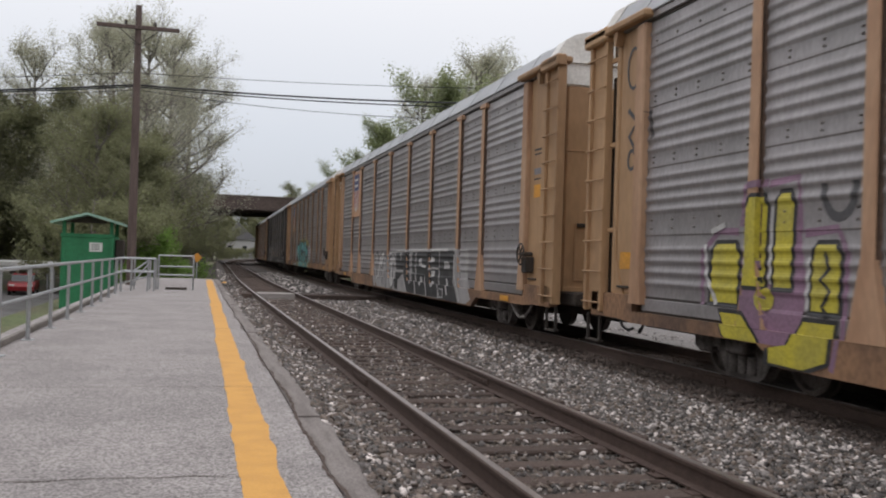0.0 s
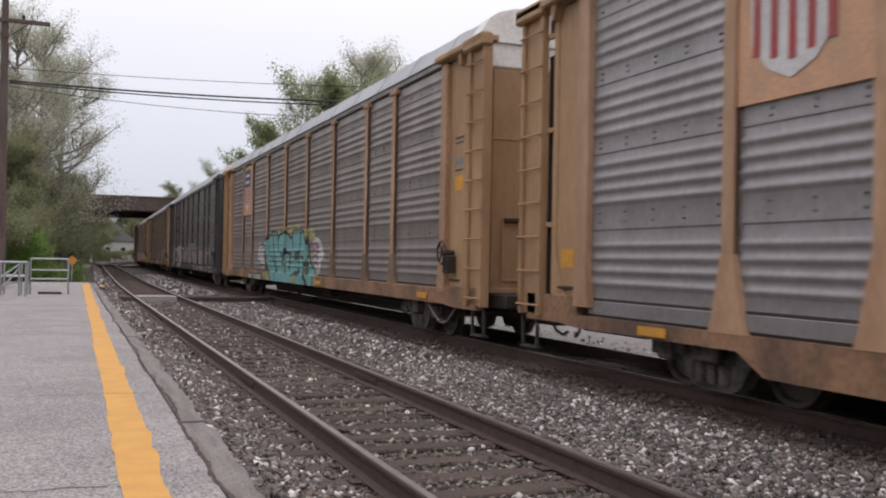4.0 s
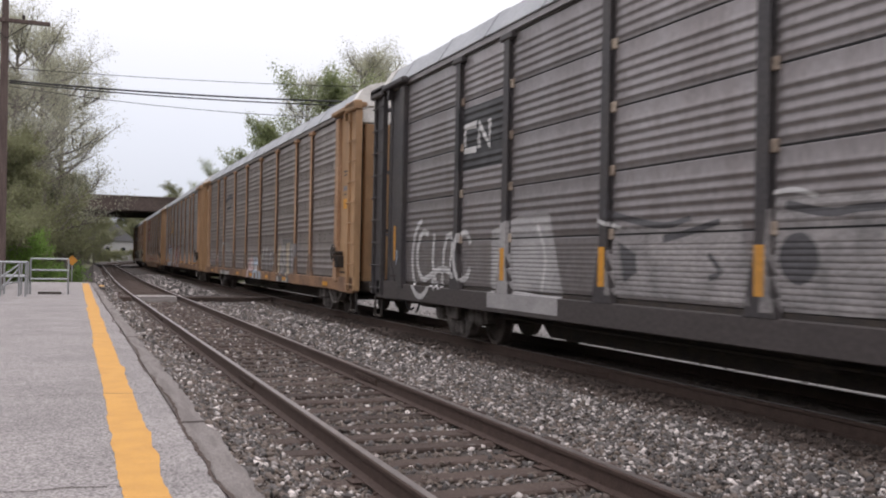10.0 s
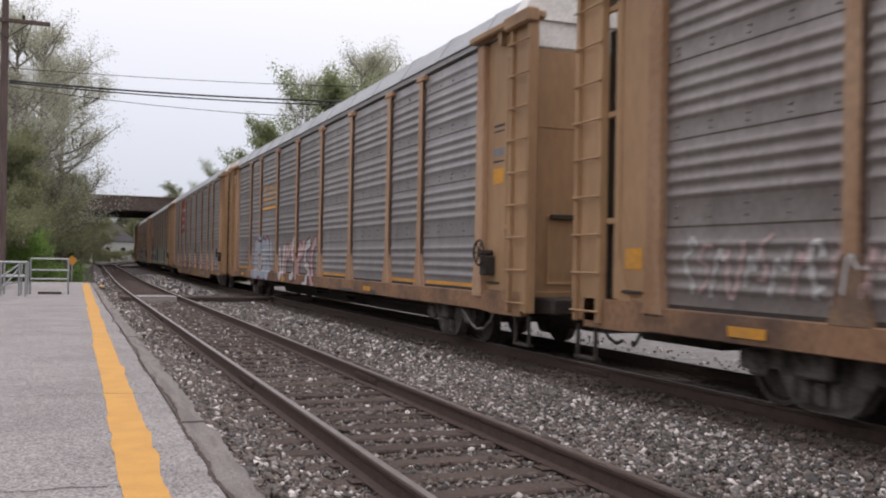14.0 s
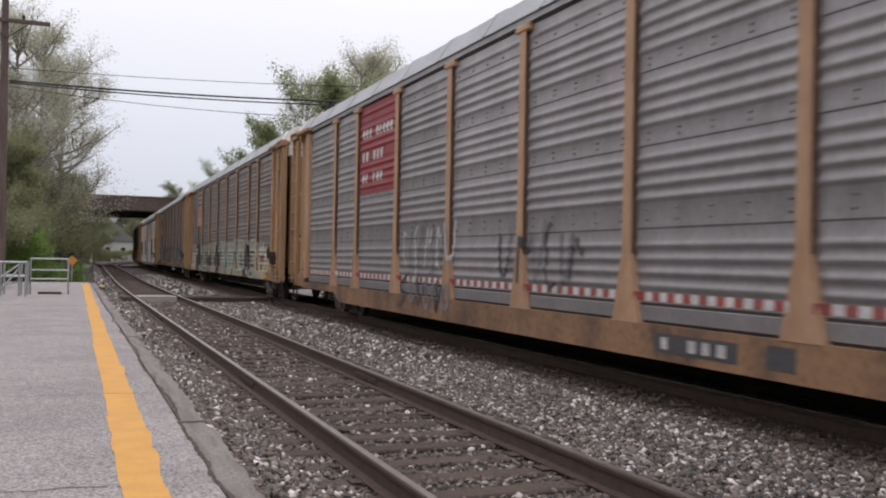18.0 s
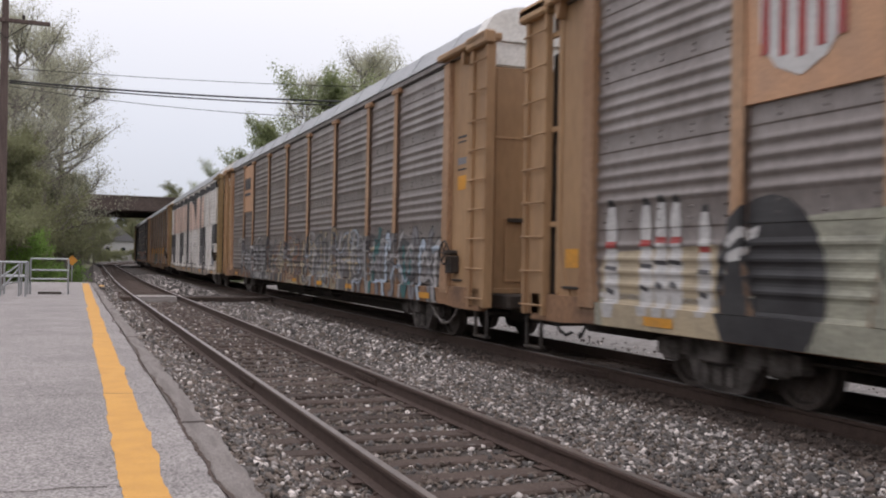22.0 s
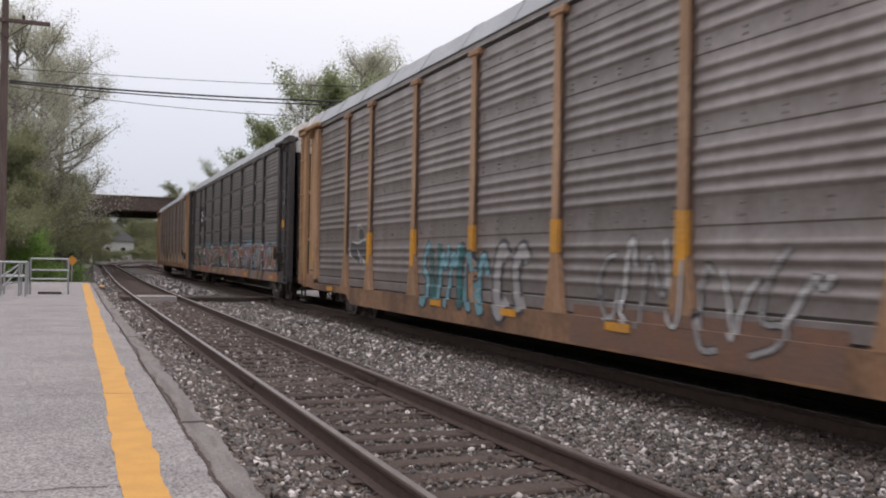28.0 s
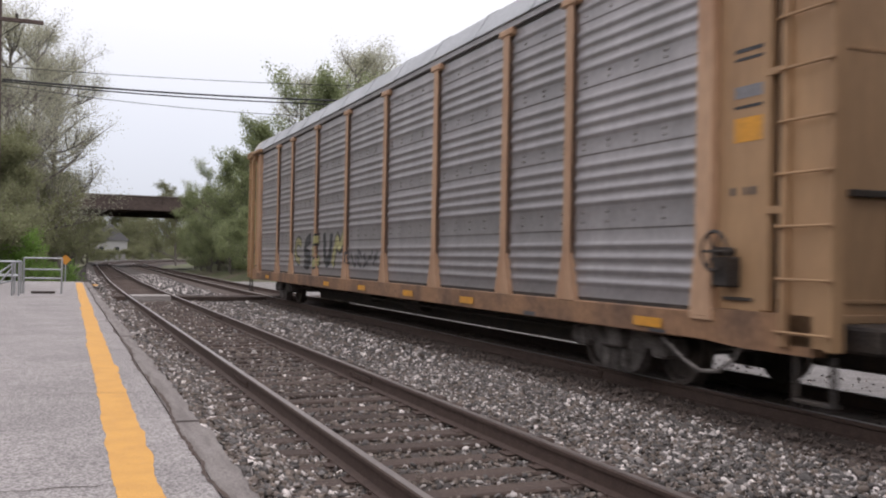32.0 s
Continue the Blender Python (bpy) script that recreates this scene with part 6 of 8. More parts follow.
    spray(c, tan, "black", [(-0.19, 1.59), (0.3, 1.61), (0.54, 1.29), (0.74, 1.59), (1.18, 1.61), (1.24, 0.88), (0.97, 0.83), (0.86, 0.92), (0.46, 0.8), (0.42, 0.41), (0.02, 0.43), (-0.15, 0.85)], 0, 3, tag)
    spray(c, tan, "black", [(1.31, 1.59), (1.73, 1.59), (1.83, 1.0), (2.0, 0.65), (2.2, 0.66), (2.1, 1.01), (2.11, 1.59), (2.49, 1.59), (2.63, 0.95), (2.8, 0.4), (1.79, 0.39), (1.31, 0.89)], 0, 3, tag)
    spray(c, tan, "black", [(2.67, 1.59), (3.78, 1.61), (3.92, 1.48), (3.97, 0.94), (4.2, 0.4), (2.99, 0.4), (2.71, 0.96)], 0, 3, tag)
    spray(c, tan, "black", [(4.02, 1.6), (5.2, 1.62), (5.29, 1.49), (5.35, 0.88), (5.55, 0.41), (4.29, 0.39), (4.05, 0.94)], 0, 3, tag)
    spray(c, tan, "white", [(3.02, 1.26), (3.07, 1.38), (3.23, 1.41), (3.37, 1.38), (3.43, 1.2), (3.09, 1.2)], 0, 4, tag)
    spray(c, tan, "white", [(3.41, 1.2), (3.95, 1.18)], 0.06, 4, tag)
    spray(c, tan, "white", [(3.25, 0.89), (3.49, 0.89), (3.58, 0.75), (3.46, 0.63), (3.31, 0.7)], 0, 4, tag)
    spray(c, tan, "white", [(4.41, 1.32), (4.45, 1.43), (4.6, 1.47), (4.78, 1.44), (4.87, 1.33)], 0, 4, tag)
    spray(c, tan, "white", [(4.43, 1.13), (4.82, 1.16), (5.31, 1.14)], 0.05, 4, tag)
    spray(c, tan, "white", [(4.49, 1.08), (4.88, 1.1), (4.9, 0.95), (4.53, 0.91)], 0, 4, tag)
    spray(c, tan, "white", [(4.6, 0.8), (4.86, 0.81), (4.94, 0.71), (4.8, 0.65), (4.65, 0.69)], 0, 4, tag)
    spray(c, tan, "white", [(5.87, 1.34), (6.21, 1.36), (6.25, 1.19), (5.89, 1.15)], 0, 4, tag)
    spray(c, tan, "white", [(-1.28, 1.54), (-0.15, 1.61), (3.96, 1.63), (6.25, 1.64)], 0.07, 5, tag)
    spray(c, tan, "white", [(2.56, 1.2), (2.69, 0.82), (2.97, 0.38)], 0.07, 5, tag)
    spray(c, tan, "white", [(3.96, 1.09), (4.09, 0.76), (4.25, 0.39)], 0.07, 5, tag)
    spray(c, tan, "white", [(5.32, 1.15), (5.44, 0.74), (5.59, 0.4)], 0.07, 5, tag)
    spray(c, tan, "white", [(1.24, 0.91), (1.49, 0.62), (1.79, 0.38)], 0.07, 5, tag)
    spray(c, tan, "black", [(5.38, 1.61), (6.72, 1.62), (6.98, 1.42), (6.95, 1.12), (6.85, 0.96), (7.1, 0.75), (7.42, 0.38), (5.62, 0.38), (5.4, 0.88)], 0, 3, tag)
    spray(c, tan, "white", [(5.98, 1.17), (6.0, 1.33), (6.36, 1.34), (6.42, 1.17)], 0, 4, tag)
    spray(c, tan, "white", [(6.1, 0.94), (6.24, 0.92), (6.5, 0.52), (6.36, 0.5)], 0, 4, tag)
    spray(c, tan, "white", [(6.8, 1.64), (7.1, 1.45), (7.05, 1.1), (7.3, 0.8), (7.6, 0.42)], 0.08, 5, tag)
    wild(c, tan, -4.0, -0.45, 0.45, 1.62, ["silver", "white", "silver"], "slate", 8, 5, 0.27, None, "pale bubble-letter graffiti with dark rim")
    for i, ch in enumerate("BUILDING"):
        lay(c, tan, word(ch, -6.45 + i * 0.24, -6.45 + i * 0.24 + (0.05 if ch == "I" else 0.18), 4.17, 4.36, 0.02), "slate", 1, "lettering", "black painted letter")
    for i, ch in enumerate("AMERICA"):
        lay(c, tan, word(ch, -4.12 + i * 0.24, -4.12 + i * 0.24 + (0.05 if ch == "I" else 0.18), 4.17, 4.36, 0.02), "slate", 1, "lettering", "black painted letter")
    lay(c, tan, [box2(5.6, 6.05, 0.42, 0.66)], "letter", 4, "data_plate")
    lay(c, tan, [box2(5.65, 6.0, 0.45, 0.63)], "slate", 5, "data_plate")
    # car 2: teal word with a black rim
    c, tag = CARS[2], "teal block-letter graffiti with a thick black rim"
    shield(c, -9.1, -7.25)
    spray(c, tan, "lime", [(-3.7, 2.25), (-3.53, 2.38), (-2.65, 2.29), (-2.21, 2.45), (-1.66, 2.28), (-1.04, 2.41), (-0.46, 2.27), (-0.15, 2.49), (0.63, 2.29), (1.32, 2.17), (1.55, 2.26), (2.13, 2.19), (2.37, 1.93), (2.0, 1.85), (1.56, 2.01), (0.72, 2.17), (-1.03, 2.01)], 0, 1, tag)
    spray(c, tan, "lime", [(1.78, 1.81), (2.35, 1.26), (2.73, 0.97), (2.71, 0.67), (2.3, 0.65), (2.39, 1.11), (2.01, 1.25)], 0, 1, tag)
    spray(c, tan, "lime", [(-5.01, 0.89), (-3.64, 0.96), (-3.42, 0.63), (-4.54, 0.68)], 0, 1, tag)
    spray(c, tan, "white", [(2.03, 1.81), (2.37, 2.0), (2.86, 1.92), (3.12, 1.74), (3.42, 1.47), (3.02, 1.32), (2.99, 1.13), (2.7, 0.96), (2.39, 1.15), (2.15, 1.44)], 0, 1.5, tag)
    spray(c, tan, "purple", [(1.93, 1.76), (2.34, 1.82), (2.72, 1.77)], 0.08, 2.5, tag)
    spray(c, tan, "purple", [(2.0, 1.62), (2.28, 1.69), (2.6, 1.57), (2.84, 1.59)], 0.08, 2.5, tag)
    spray(c, tan, "purple", [(2.15, 1.44), (2.47, 1.51), (2.75, 1.42)], 0.08, 2.5, tag)
    spray(c, tan, "purple", [(2.1, 1.83), (2.24, 1.58), (2.18, 1.3)], 0.08, 2.5, tag)
    spray(c, tan, "purple", [(2.53, 1.86), (2.5, 1.57), (2.63, 1.31)], 0.08, 2.5, tag)
    spray(c, tan, "purple", [(2.25, 1.26), (2.54, 1.31), (2.73, 1.23)], 0.08, 2.5, tag)
    spray(c, tan, "purple", [(2.37, 1.75), (2.66, 1.68), (2.81, 1.72)], 0.08, 2.5, tag)
    spray(c, tan, "black", [(-4.58, 1.99), (-3.7, 2.24), (-3.44, 2.31), (-2.68, 2.25), (-2.53, 2.07), (-2.28, 2.2), (-2.07, 2.25), (-1.82, 2.19), (-1.63, 2.08), (-1.53, 2.23), (-1.28, 2.25), (-1.01, 2.14), (-0.79, 2.05), (-0.61, 2.08), (-0.48, 2.25), (0.26, 2.25), (0.72, 2.26), (1.11, 2.18), (1.4, 2.02), (1.67, 1.83), (1.8, 1.6), (1.88, 1.43), (2.06, 1.23), (2.42, 1.17), (2.36, 0.63), (-0.09, 0.58), (-3.37, 0.58), (-3.87, 0.94), (-4.27, 0.98), (-4.48, 1.52)], 0, 2, tag)
    spray(c, tan, "teal", [(-4.33, 1.95), (-3.52, 2.2), (-2.75, 2.19), (-2.57, 1.88), (-2.34, 2.08), (-2.06, 2.17), (-1.81, 2.09), (-1.62, 1.97), (-1.42, 2.16), (-1.12, 2.1), (-0.84, 1.96), (-0.54, 1.99), (-0.4, 2.17), (0.72, 2.19), (1.31, 1.98), (1.6, 1.72), (1.75, 1.44), (2.0, 1.18), (2.37, 1.1), (2.3, 0.65), (-0.09, 0.6), (-2.51, 0.62), (-3.34, 0.64), (-3.69, 0.97), (-4.05, 1.02), (-4.22, 1.52)], 0, 3, tag)
    spray(c, tan, "teal", [(-0.25, 2.15), (0.56, 2.15), (0.5, 1.8), (-0.29, 1.76)], 0, 3.4, tag)
    spray(c, tan, "cyan", [(-3.46, 0.77), (-1.22, 0.76), (0.85, 0.74), (0.77, 0.63), (-1.22, 0.62), (-3.29, 0.66)], 0, 3.4, tag)
    spray(c, tan, "cyan", [(-1.02, 1.92), (-0.56, 1.94), (-0.6, 1.62), (-1.2, 1.71)], 0, 3.4, tag)
    spray(c, tan, "black", [(-3.41, 2.23), (-3.22, 1.67), (-2.74, 0.91)], 0.13, 5, tag, 0.7)
    spray(c, tan, "black", [(-3.98, 1.82), (-3.47, 1.02)], 0.06, 5, tag, 0.7)
    spray(c, tan, "black", [(-2.58, 2.14), (-2.57, 1.86), (-2.38, 1.56)], 0.13, 5, tag, 0.7)
    spray(c, tan, "black", [(-3.49, 1.45), (-3.04, 1.21)], 0.07, 5, tag, 0.7)
    spray(c, tan, "black", [(-2.73, 1.46), (-2.76, 0.67)], 0.07, 5, tag, 0.7)
    spray(c, tan, "black", [(-2.11, 1.59), (-1.62, 1.15)], 0.1, 5, tag, 0.7)
    spray(c, tan, "black", [(-1.65, 2.0), (-1.53, 1.56), (-1.62, 1.15)], 0.07, 5, tag, 0.7)
    spray(c, tan, "black", [(-1.32, 1.7), (-1.44, 1.15)], 0.15, 5, tag, 0.7)
    spray(c, tan, "black", [(-1.36, 1.64), (-1.01, 1.54), (-0.53, 1.53)], 0.13, 5, tag, 0.7)
    spray(c, tan, "black", [(-0.59, 1.53), (-0.85, 0.99)], 0.13, 5, tag, 0.7)
    spray(c, tan, "black", [(-0.46, 2.22), (-0.39, 1.67)], 0.09, 5, tag, 0.7)
    spray(c, tan, "black", [(-0.12, 1.47), (0.54, 1.53)], 0.24, 5, tag, 0.7)
    spray(c, tan, "black", [(-0.07, 1.37), (0.52, 1.39)], 0.07, 5, tag, 0.7)
    spray(c, tan, "black", [(0.65, 2.2), (0.54, 1.74), (0.5, 1.0)], 0.12, 5, tag, 0.7)
    spray(c, tan, "black", [(0.29, 1.04), (0.56, 1.0)], 0.1, 5, tag, 0.7)
    spray(c, tan, "black", [(0.74, 1.5), (0.87, 1.4), (1.07, 1.42), (1.15, 1.55)], 0.12, 5, tag, 0.7)
    spray(c, tan, "black", [(1.2, 1.21), (1.65, 1.26), (1.68, 1.16)], 0.16, 5, tag, 0.7)
    spray(c, tan, "black", [(-0.27, 0.89), (-0.04, 0.99), (0.56, 0.93)], 0.13, 5, tag, 0.7)
    spray(c, tan, "black", [(1.2, 0.94), (1.43, 0.83), (1.72, 0.65)], 0.2, 5, tag, 0.7)
    spray(c, tan, "black", [(-0.65, 0.59), (-0.52, 0.69)], 0.1, 5, tag, 0.7)
    spray(c, tan, "black", [(-2.87, 1.04), (-2.71, 0.91), (-2.57, 1.07)], 0.1, 5, tag, 0.7)
    spray(c, tan, "black", [(1.57, 1.41), (1.76, 1.51)], 0.12, 5, tag, 0.7)
    spray(c, tan, "sage_dark", [(1.25, 1.13), (1.7, 1.14), (1.66, 0.98), (1.36, 0.99)], 0, 4, tag)
    spray(c, tan, "rust", [(-1.43, 1.5), (-1.33, 1.5), (-1.39, 1.19), (-1.52, 1.18)], 0, 6, tag)
    spray(c, tan, "rust", [(-0.82, 1.4), (-0.66, 1.41), (-0.74, 1.22), (-0.86, 1.22)], 0, 6, tag)
    spray(c, tan, "rust", [(0.0, 1.47), (0.51, 1.5), (0.49, 1.44), (-0.02, 1.42)], 0, 6, tag)
    spray(c, tan, "white", [(-5.91, 1.73), (-5.7, 1.95), (-5.06, 1.87), (-4.54, 1.94), (-4.3, 1.6), (-4.43, 1.14), (-5.02, 1.03), (-5.52, 1.07), (-5.98, 1.37)], 0, 2, tag)
    spray(c, tan, "black", [(-5.69, 1.81), (-5.35, 1.88), (-4.85, 1.79), (-4.46, 1.86)], 0.07, 3, tag)
    spray(c, tan, "black", [(-5.75, 1.28), (-5.48, 1.12), (-5.02, 1.18), (-4.56, 1.09)], 0.07, 3, tag)
    spray(c, tan, "black", [(-5.26, 1.72), (-5.6, 1.7), (-5.33, 1.52), (-5.58, 1.39)], 0.055, 3.5, tag)
    spray(c, tan, "black", [(-5.17, 1.75), (-4.85, 1.74)], 0.055, 3.5, tag)
    spray(c, tan, "black", [(-5.01, 1.73), (-5.11, 1.38)], 0.055, 3.5, tag)
    spray(c, tan, "black", [(-4.73, 1.73), (-4.83, 1.37)], 0.055, 3.5, tag)
    spray(c, tan, "black", [(-4.49, 1.71), (-4.76, 1.56), (-4.51, 1.36)], 0.055, 3.5, tag)
    lay(c, tan, [box2(-7.6, -5.0, 0.62, 0.84)], "slate", 1, "number_patch")
    bars(c, tan, -7.5, -5.1, 0.65, 0.16, 10, "letter", 2)
    # car 3: black car with white tags
    c, blk = CARS[3], "black"
    logo_block(c, -9.08, -7.27)
    for p in (arc(-10.95, 1.45, 0.62, 0.72, 100, 330, 14), arc(-10.9, 1.5, 0.4, 0.45, 60, 300, 10), [(-10.4, 1.9), (-10.5, 1.3), (-10.2, 0.9)], [(-10.0, 0.9), (-9.9, 1.8), (-9.5, 1.9), (-9.6, 1.3)], arc(-9.0, 1.5, 0.3, 0.4, 30, 330, 10), [(-10.7, 1.1), (-10.0, 1.3), (-9.3, 1.15)]):
        lay(c, blk, ribbon(smooth_line(p, 1), 0.11), "white", 2, "graffiti_line", "white outlined tag")
    lay(c, blk, [blob(-12.55, -12.15, 1.3, 1.65, 3, 5, 0.3)], "pale_blue", 2, "graffiti", "pale blue tag on the end sheet")
    tag = "faded pewter graffiti panels with dark eye shapes"
    lay(c, blk, [[(-7.9, 0.7), (-5.6, 0.7), (-5.6, 1.05), (-6.0, 2.1), (-6.9, 2.1), (-7.9, 1.9)]], "silver", 1, "graffiti_ground", tag)
    lay(c, blk, [[(4.5, 1.02), (6.6, 1.02), (6.3, 1.4), (6.15, 1.6), (5.7, 1.56), (5.4, 1.64), (5.0, 1.58), (4.6, 1.6), (4.48, 1.4)]], "pewter", 1, "graffiti", tag)
    spray(c, blk, "pewter", [(-4.17, 1.84), (-1.79, 1.9), (-1.56, 1.03), (-4.21, 1.03)], 0, 1, tag)
    spray(c, blk, "pewter", [(-1.32, 2.09), (1.23, 2.03), (1.23, 1.04), (-1.43, 0.98)], 0, 1, tag)
    spray(c, blk, "pewter", [(1.46, 2.08), (2.81, 1.95), (2.73, 1.48), (3.13, 1.04), (1.48, 1.07)], 0, 1, tag)
    spray(c, blk, "slate", [(0.69, 1.49), (0.68, 1.42), (0.64, 1.34), (0.57, 1.29), (0.49, 1.25), (0.4, 1.23), (0.3, 1.24), (0.21, 1.28), (0.14, 1.33), (0.09, 1.41), (0.07, 1.49), (0.09, 1.57), (0.13, 1.65), (0.2, 1.71), (0.29, 1.74), (0.38, 1.75), (0.48, 1.74), (0.56, 1.7), (0.63, 1.64), (0.67, 1.57)], 0, 2, tag)
    spray(c, blk, "slate", [(0.34, 1.26), (0.52, 1.09)], 0.08, 2, tag, 0.3)
    spray(c, blk, "slate", [(0.3, 1.87), (0.34, 1.73)], 0.06, 2, tag)
    spray(c, blk, "slate", [(-0.74, 1.49), (-0.75, 1.42), (-0.78, 1.36), (-0.84, 1.3), (-0.9, 1.27), (-0.98, 1.25), (-1.06, 1.26), (-1.13, 1.3), (-1.19, 1.35), (-1.23, 1.42), (-1.25, 1.49), (-1.24, 1.57), (-1.2, 1.63), (-1.15, 1.69), (-1.07, 1.72), (-1.0, 1.73), (-0.92, 1.72), (-0.85, 1.68), (-0.79, 1.63), (-0.75, 1.56)], 0, 2, tag)
    spray(c, blk, "slate", [(-4.01, 1.67), (-3.64, 1.53), (-3.61, 1.32), (-3.89, 1.19)], 0, 2, tag)
    spray(c, blk, "slate", [(-2.29, 1.53), (-2.05, 1.34), (-2.28, 1.28)], 0.06, 2, tag)
    spray(c, blk, "slate", [(-3.1, 1.7), (-2.54, 1.78), (-2.1, 1.87)], 0.09, 2, tag, 0.6)
    spray(c, blk, "slate", [(-4.26, 2.03), (-3.11, 1.82), (-2.6, 1.92)], 0.09, 2, tag, 0.6)
    spray(c, blk, "slate", [(-1.16, 1.99), (-0.59, 1.88), (-0.32, 1.93), (1.14, 1.93)], 0.09, 2, tag, 0.6)
    spray(c, blk, "slate", [(1.53, 1.67), (2.01, 1.76), (2.49, 1.91)], 0.09, 2, tag, 0.6)
    spray(c, blk, "slate", [(1.51, 1.41), (1.78, 1.39), (2.24, 1.18), (2.22, 1.12), (1.96, 1.17), (1.63, 1.29)], 0, 2, tag)
    spray(c, blk, "slate", [(2.49, 1.73), (2.67, 1.75), (2.68, 1.44), (2.51, 1.48)], 0, 2, tag)
    spray(c, blk, "white", [(2.54, 2.06), (2.74, 2.05), (2.8, 1.92), (2.73, 1.41), (2.97, 1.33), (3.22, 1.1), (3.29, 0.92), (3.37, 0.68)], 0.09, 3, tag)
    spray(c, blk, "white", [(-6.14, 1.95), (-5.83, 1.49), (-5.99, 1.0)], 0.08, 3, tag)
    spray(c, blk, "pewter", [(2.46, 0.93), (2.81, 0.94), (3.09, 0.84), (3.14, 0.65), (2.91, 0.65), (2.67, 0.77)], 0, 2, tag)
    spray(c, blk, "white", [(-1.32, 2.11), (-1.02, 2.13), (-0.78, 2.05)], 0.05, 3, tag)
    spray(c, blk, "white", [(1.46, 2.08), (1.77, 2.1), (2.11, 2.04)], 0.05, 3, tag)
    spray(c, blk, "white", [(-4.49, 1.97), (-3.95, 1.84)], 0.05, 3, tag)
    wild(c, blk, 7.35, 8.95, 1.0, 1.85, ["silver", "white"], None, 34, 6, 0.055, None, "white scrawled tag")
    wild(c, blk, 9.5, 11.4, 0.98, 2.0, ["silver", "grey"], None, 37, 6, 0.07, None, "white scrawled tag")
    wild(c, blk, 7.5, 9.0, 0.58, 0.9, ["silver"], None, 38, 5, 0.05, None, "white scrawled tag")
    bars(c, blk, 4.3, 7.2, 0.68, 0.2, 9, "letter", 7)
    lay(c, blk, [box2(9.8, 10.9, 0.65, 0.68), box2(9.8, 10.9, 0.87, 0.9), box2(9.8, 9.84, 0.65, 0.9), box2(10.86, 10.9, 0.65, 0.9)], "letter", 2, "data_plate")
    # car 4
    c = CARS[4]
    wild(c, tan, -11.6, -8.9, 1.08, 1.72, ["white", "pink"], None, 41, 8, 0.07, None, "pale pink and white tag")
    wild(c, tan, -8.4, -6.0, 1.2, 2.1, ["silver", "white"], None, 42, 7, 0.06, None, "white scrawled tag")
    wild(c, tan, -6.2, -4.7, 1.1, 1.8, ["silver", "white"], None, 46, 5, 0.06, None, "white scrawled tag")
    tag = "pink and pale blue block graffiti"
    for p, q in (([(-1.3, 0.6), (-0.75, 0.6), (-0.75, 0.9), (-0.3, 0.9), (-0.3, 0.6), (-0.05, 0.6), (-0.1, 1.35), (-0.4, 1.35), (-0.4, 1.5), (-0.62, 1.5), (-0.66, 1.36), (-0.95, 1.34), (-0.95, 1.2), (-1.3, 1.18), (-1.28, 0.95), (-1.1, 0.92)], "pink"),
                 ([(0.0, 0.62), (0.3, 0.62), (0.4, 0.85), (0.75, 0.85), (0.7, 0.6), (1.1, 0.6), (1.0, 1.1), (1.25, 1.12), (1.2, 1.3), (0.85, 1.32), (0.8, 1.42), (0.55, 1.42), (0.5, 1.25), (0.3, 1.25), (0.28, 1.42), (0.0, 1.42), (-0.05, 1.15), (0.15, 1.0)], "pale_blue"),
                 ([(1.2, 0.6), (1.75, 0.6), (1.7, 0.9), (1.25, 0.92)], "pale_blue"), ([(-0.95, 0.72), (-0.8, 0.72), (-0.8, 1.0), (-0.95, 1.0)], "white"), ([(0.3, 0.95), (0.6, 0.95), (0.6, 1.15), (0.3, 1.15)], "white"), ([(-0.5, 1.05), (-0.2, 1.05), (-0.2, 1.25), (-0.5, 1.25)], "white")):
        lay(c, tan, [p], q, 1 if q != "white" else 2, "graffiti", tag)
    wild(c, tan, 1.6, 4.1, 1.0, 1.75, ["white", "grey"], None, 44, 5, 0.1, None, "faded white tag")
    wild(c, tan, 4.5, 7.0, 0.9, 1.95, ["cream", "pewter", "silver", "pewter"], None, 45, 8, 0.2, "haze", "faded cream and white block tag")
    lay(c, tan, ribbon([(-7.1, 3.75), (-6.2, 3.95), (-5.3, 3.9)], 0.2) + ribbon([(-6.8, 3.4), (-5.6, 3.55)], 0.14), "slate", 1, "graffiti", "dark smudged tag")
    lay(c, tan, [box2(-7.9, -5.1, 0.62, 0.84)], "slate", 1, "number_patch")
    bars(c, tan, -7.8, -5.2, 0.65, 0.16, 10, "letter", 6)
    lay(c, tan, [box2(4.6, 6.5, 0.62, 0.84)], "slate", 1, "number_patch")
    bars(c, tan, 4.7, 6.4, 0.65, 0.16, 4, "letter", 9)
    # car 5
    c = CARS[5]
    lay(c, tan, [blob(-8.9, -5.25, 0.42, 2.2, 51, 6, 0.12)], "pale_blue", 1, "graffiti_ground", "pale blue bubble-letter graffiti with maroon rim")
    lay(c, tan, ribbon([(-8.6, 1.5), (-8.45, 2.0), (-8.1, 2.1), (-7.8, 1.95), (-7.5, 2.08), (-7.2, 1.95), (-6.9, 2.1), (-6.5, 2.0), (-6.2, 2.12), (-5.8, 1.95), (-5.7, 1.5)], 0.09) +
        ribbon([(-8.6, 1.5), (-8.6, 1.0), (-8.3, 0.62), (-7.7, 0.6), (-7.4, 0.75), (-6.8, 0.58), (-6.3, 0.7), (-5.8, 0.55), (-5.45, 0.9), (-5.5, 1.3), (-5.9, 1.45), (-6.2, 1.2)], 0.09) + ribbon(arc(-7.2, 1.25, 0.3, 0.25, 60, 380), 0.07), "maroon", 2, "graffiti_line", "pale blue bubble-letter graffiti with maroon rim")
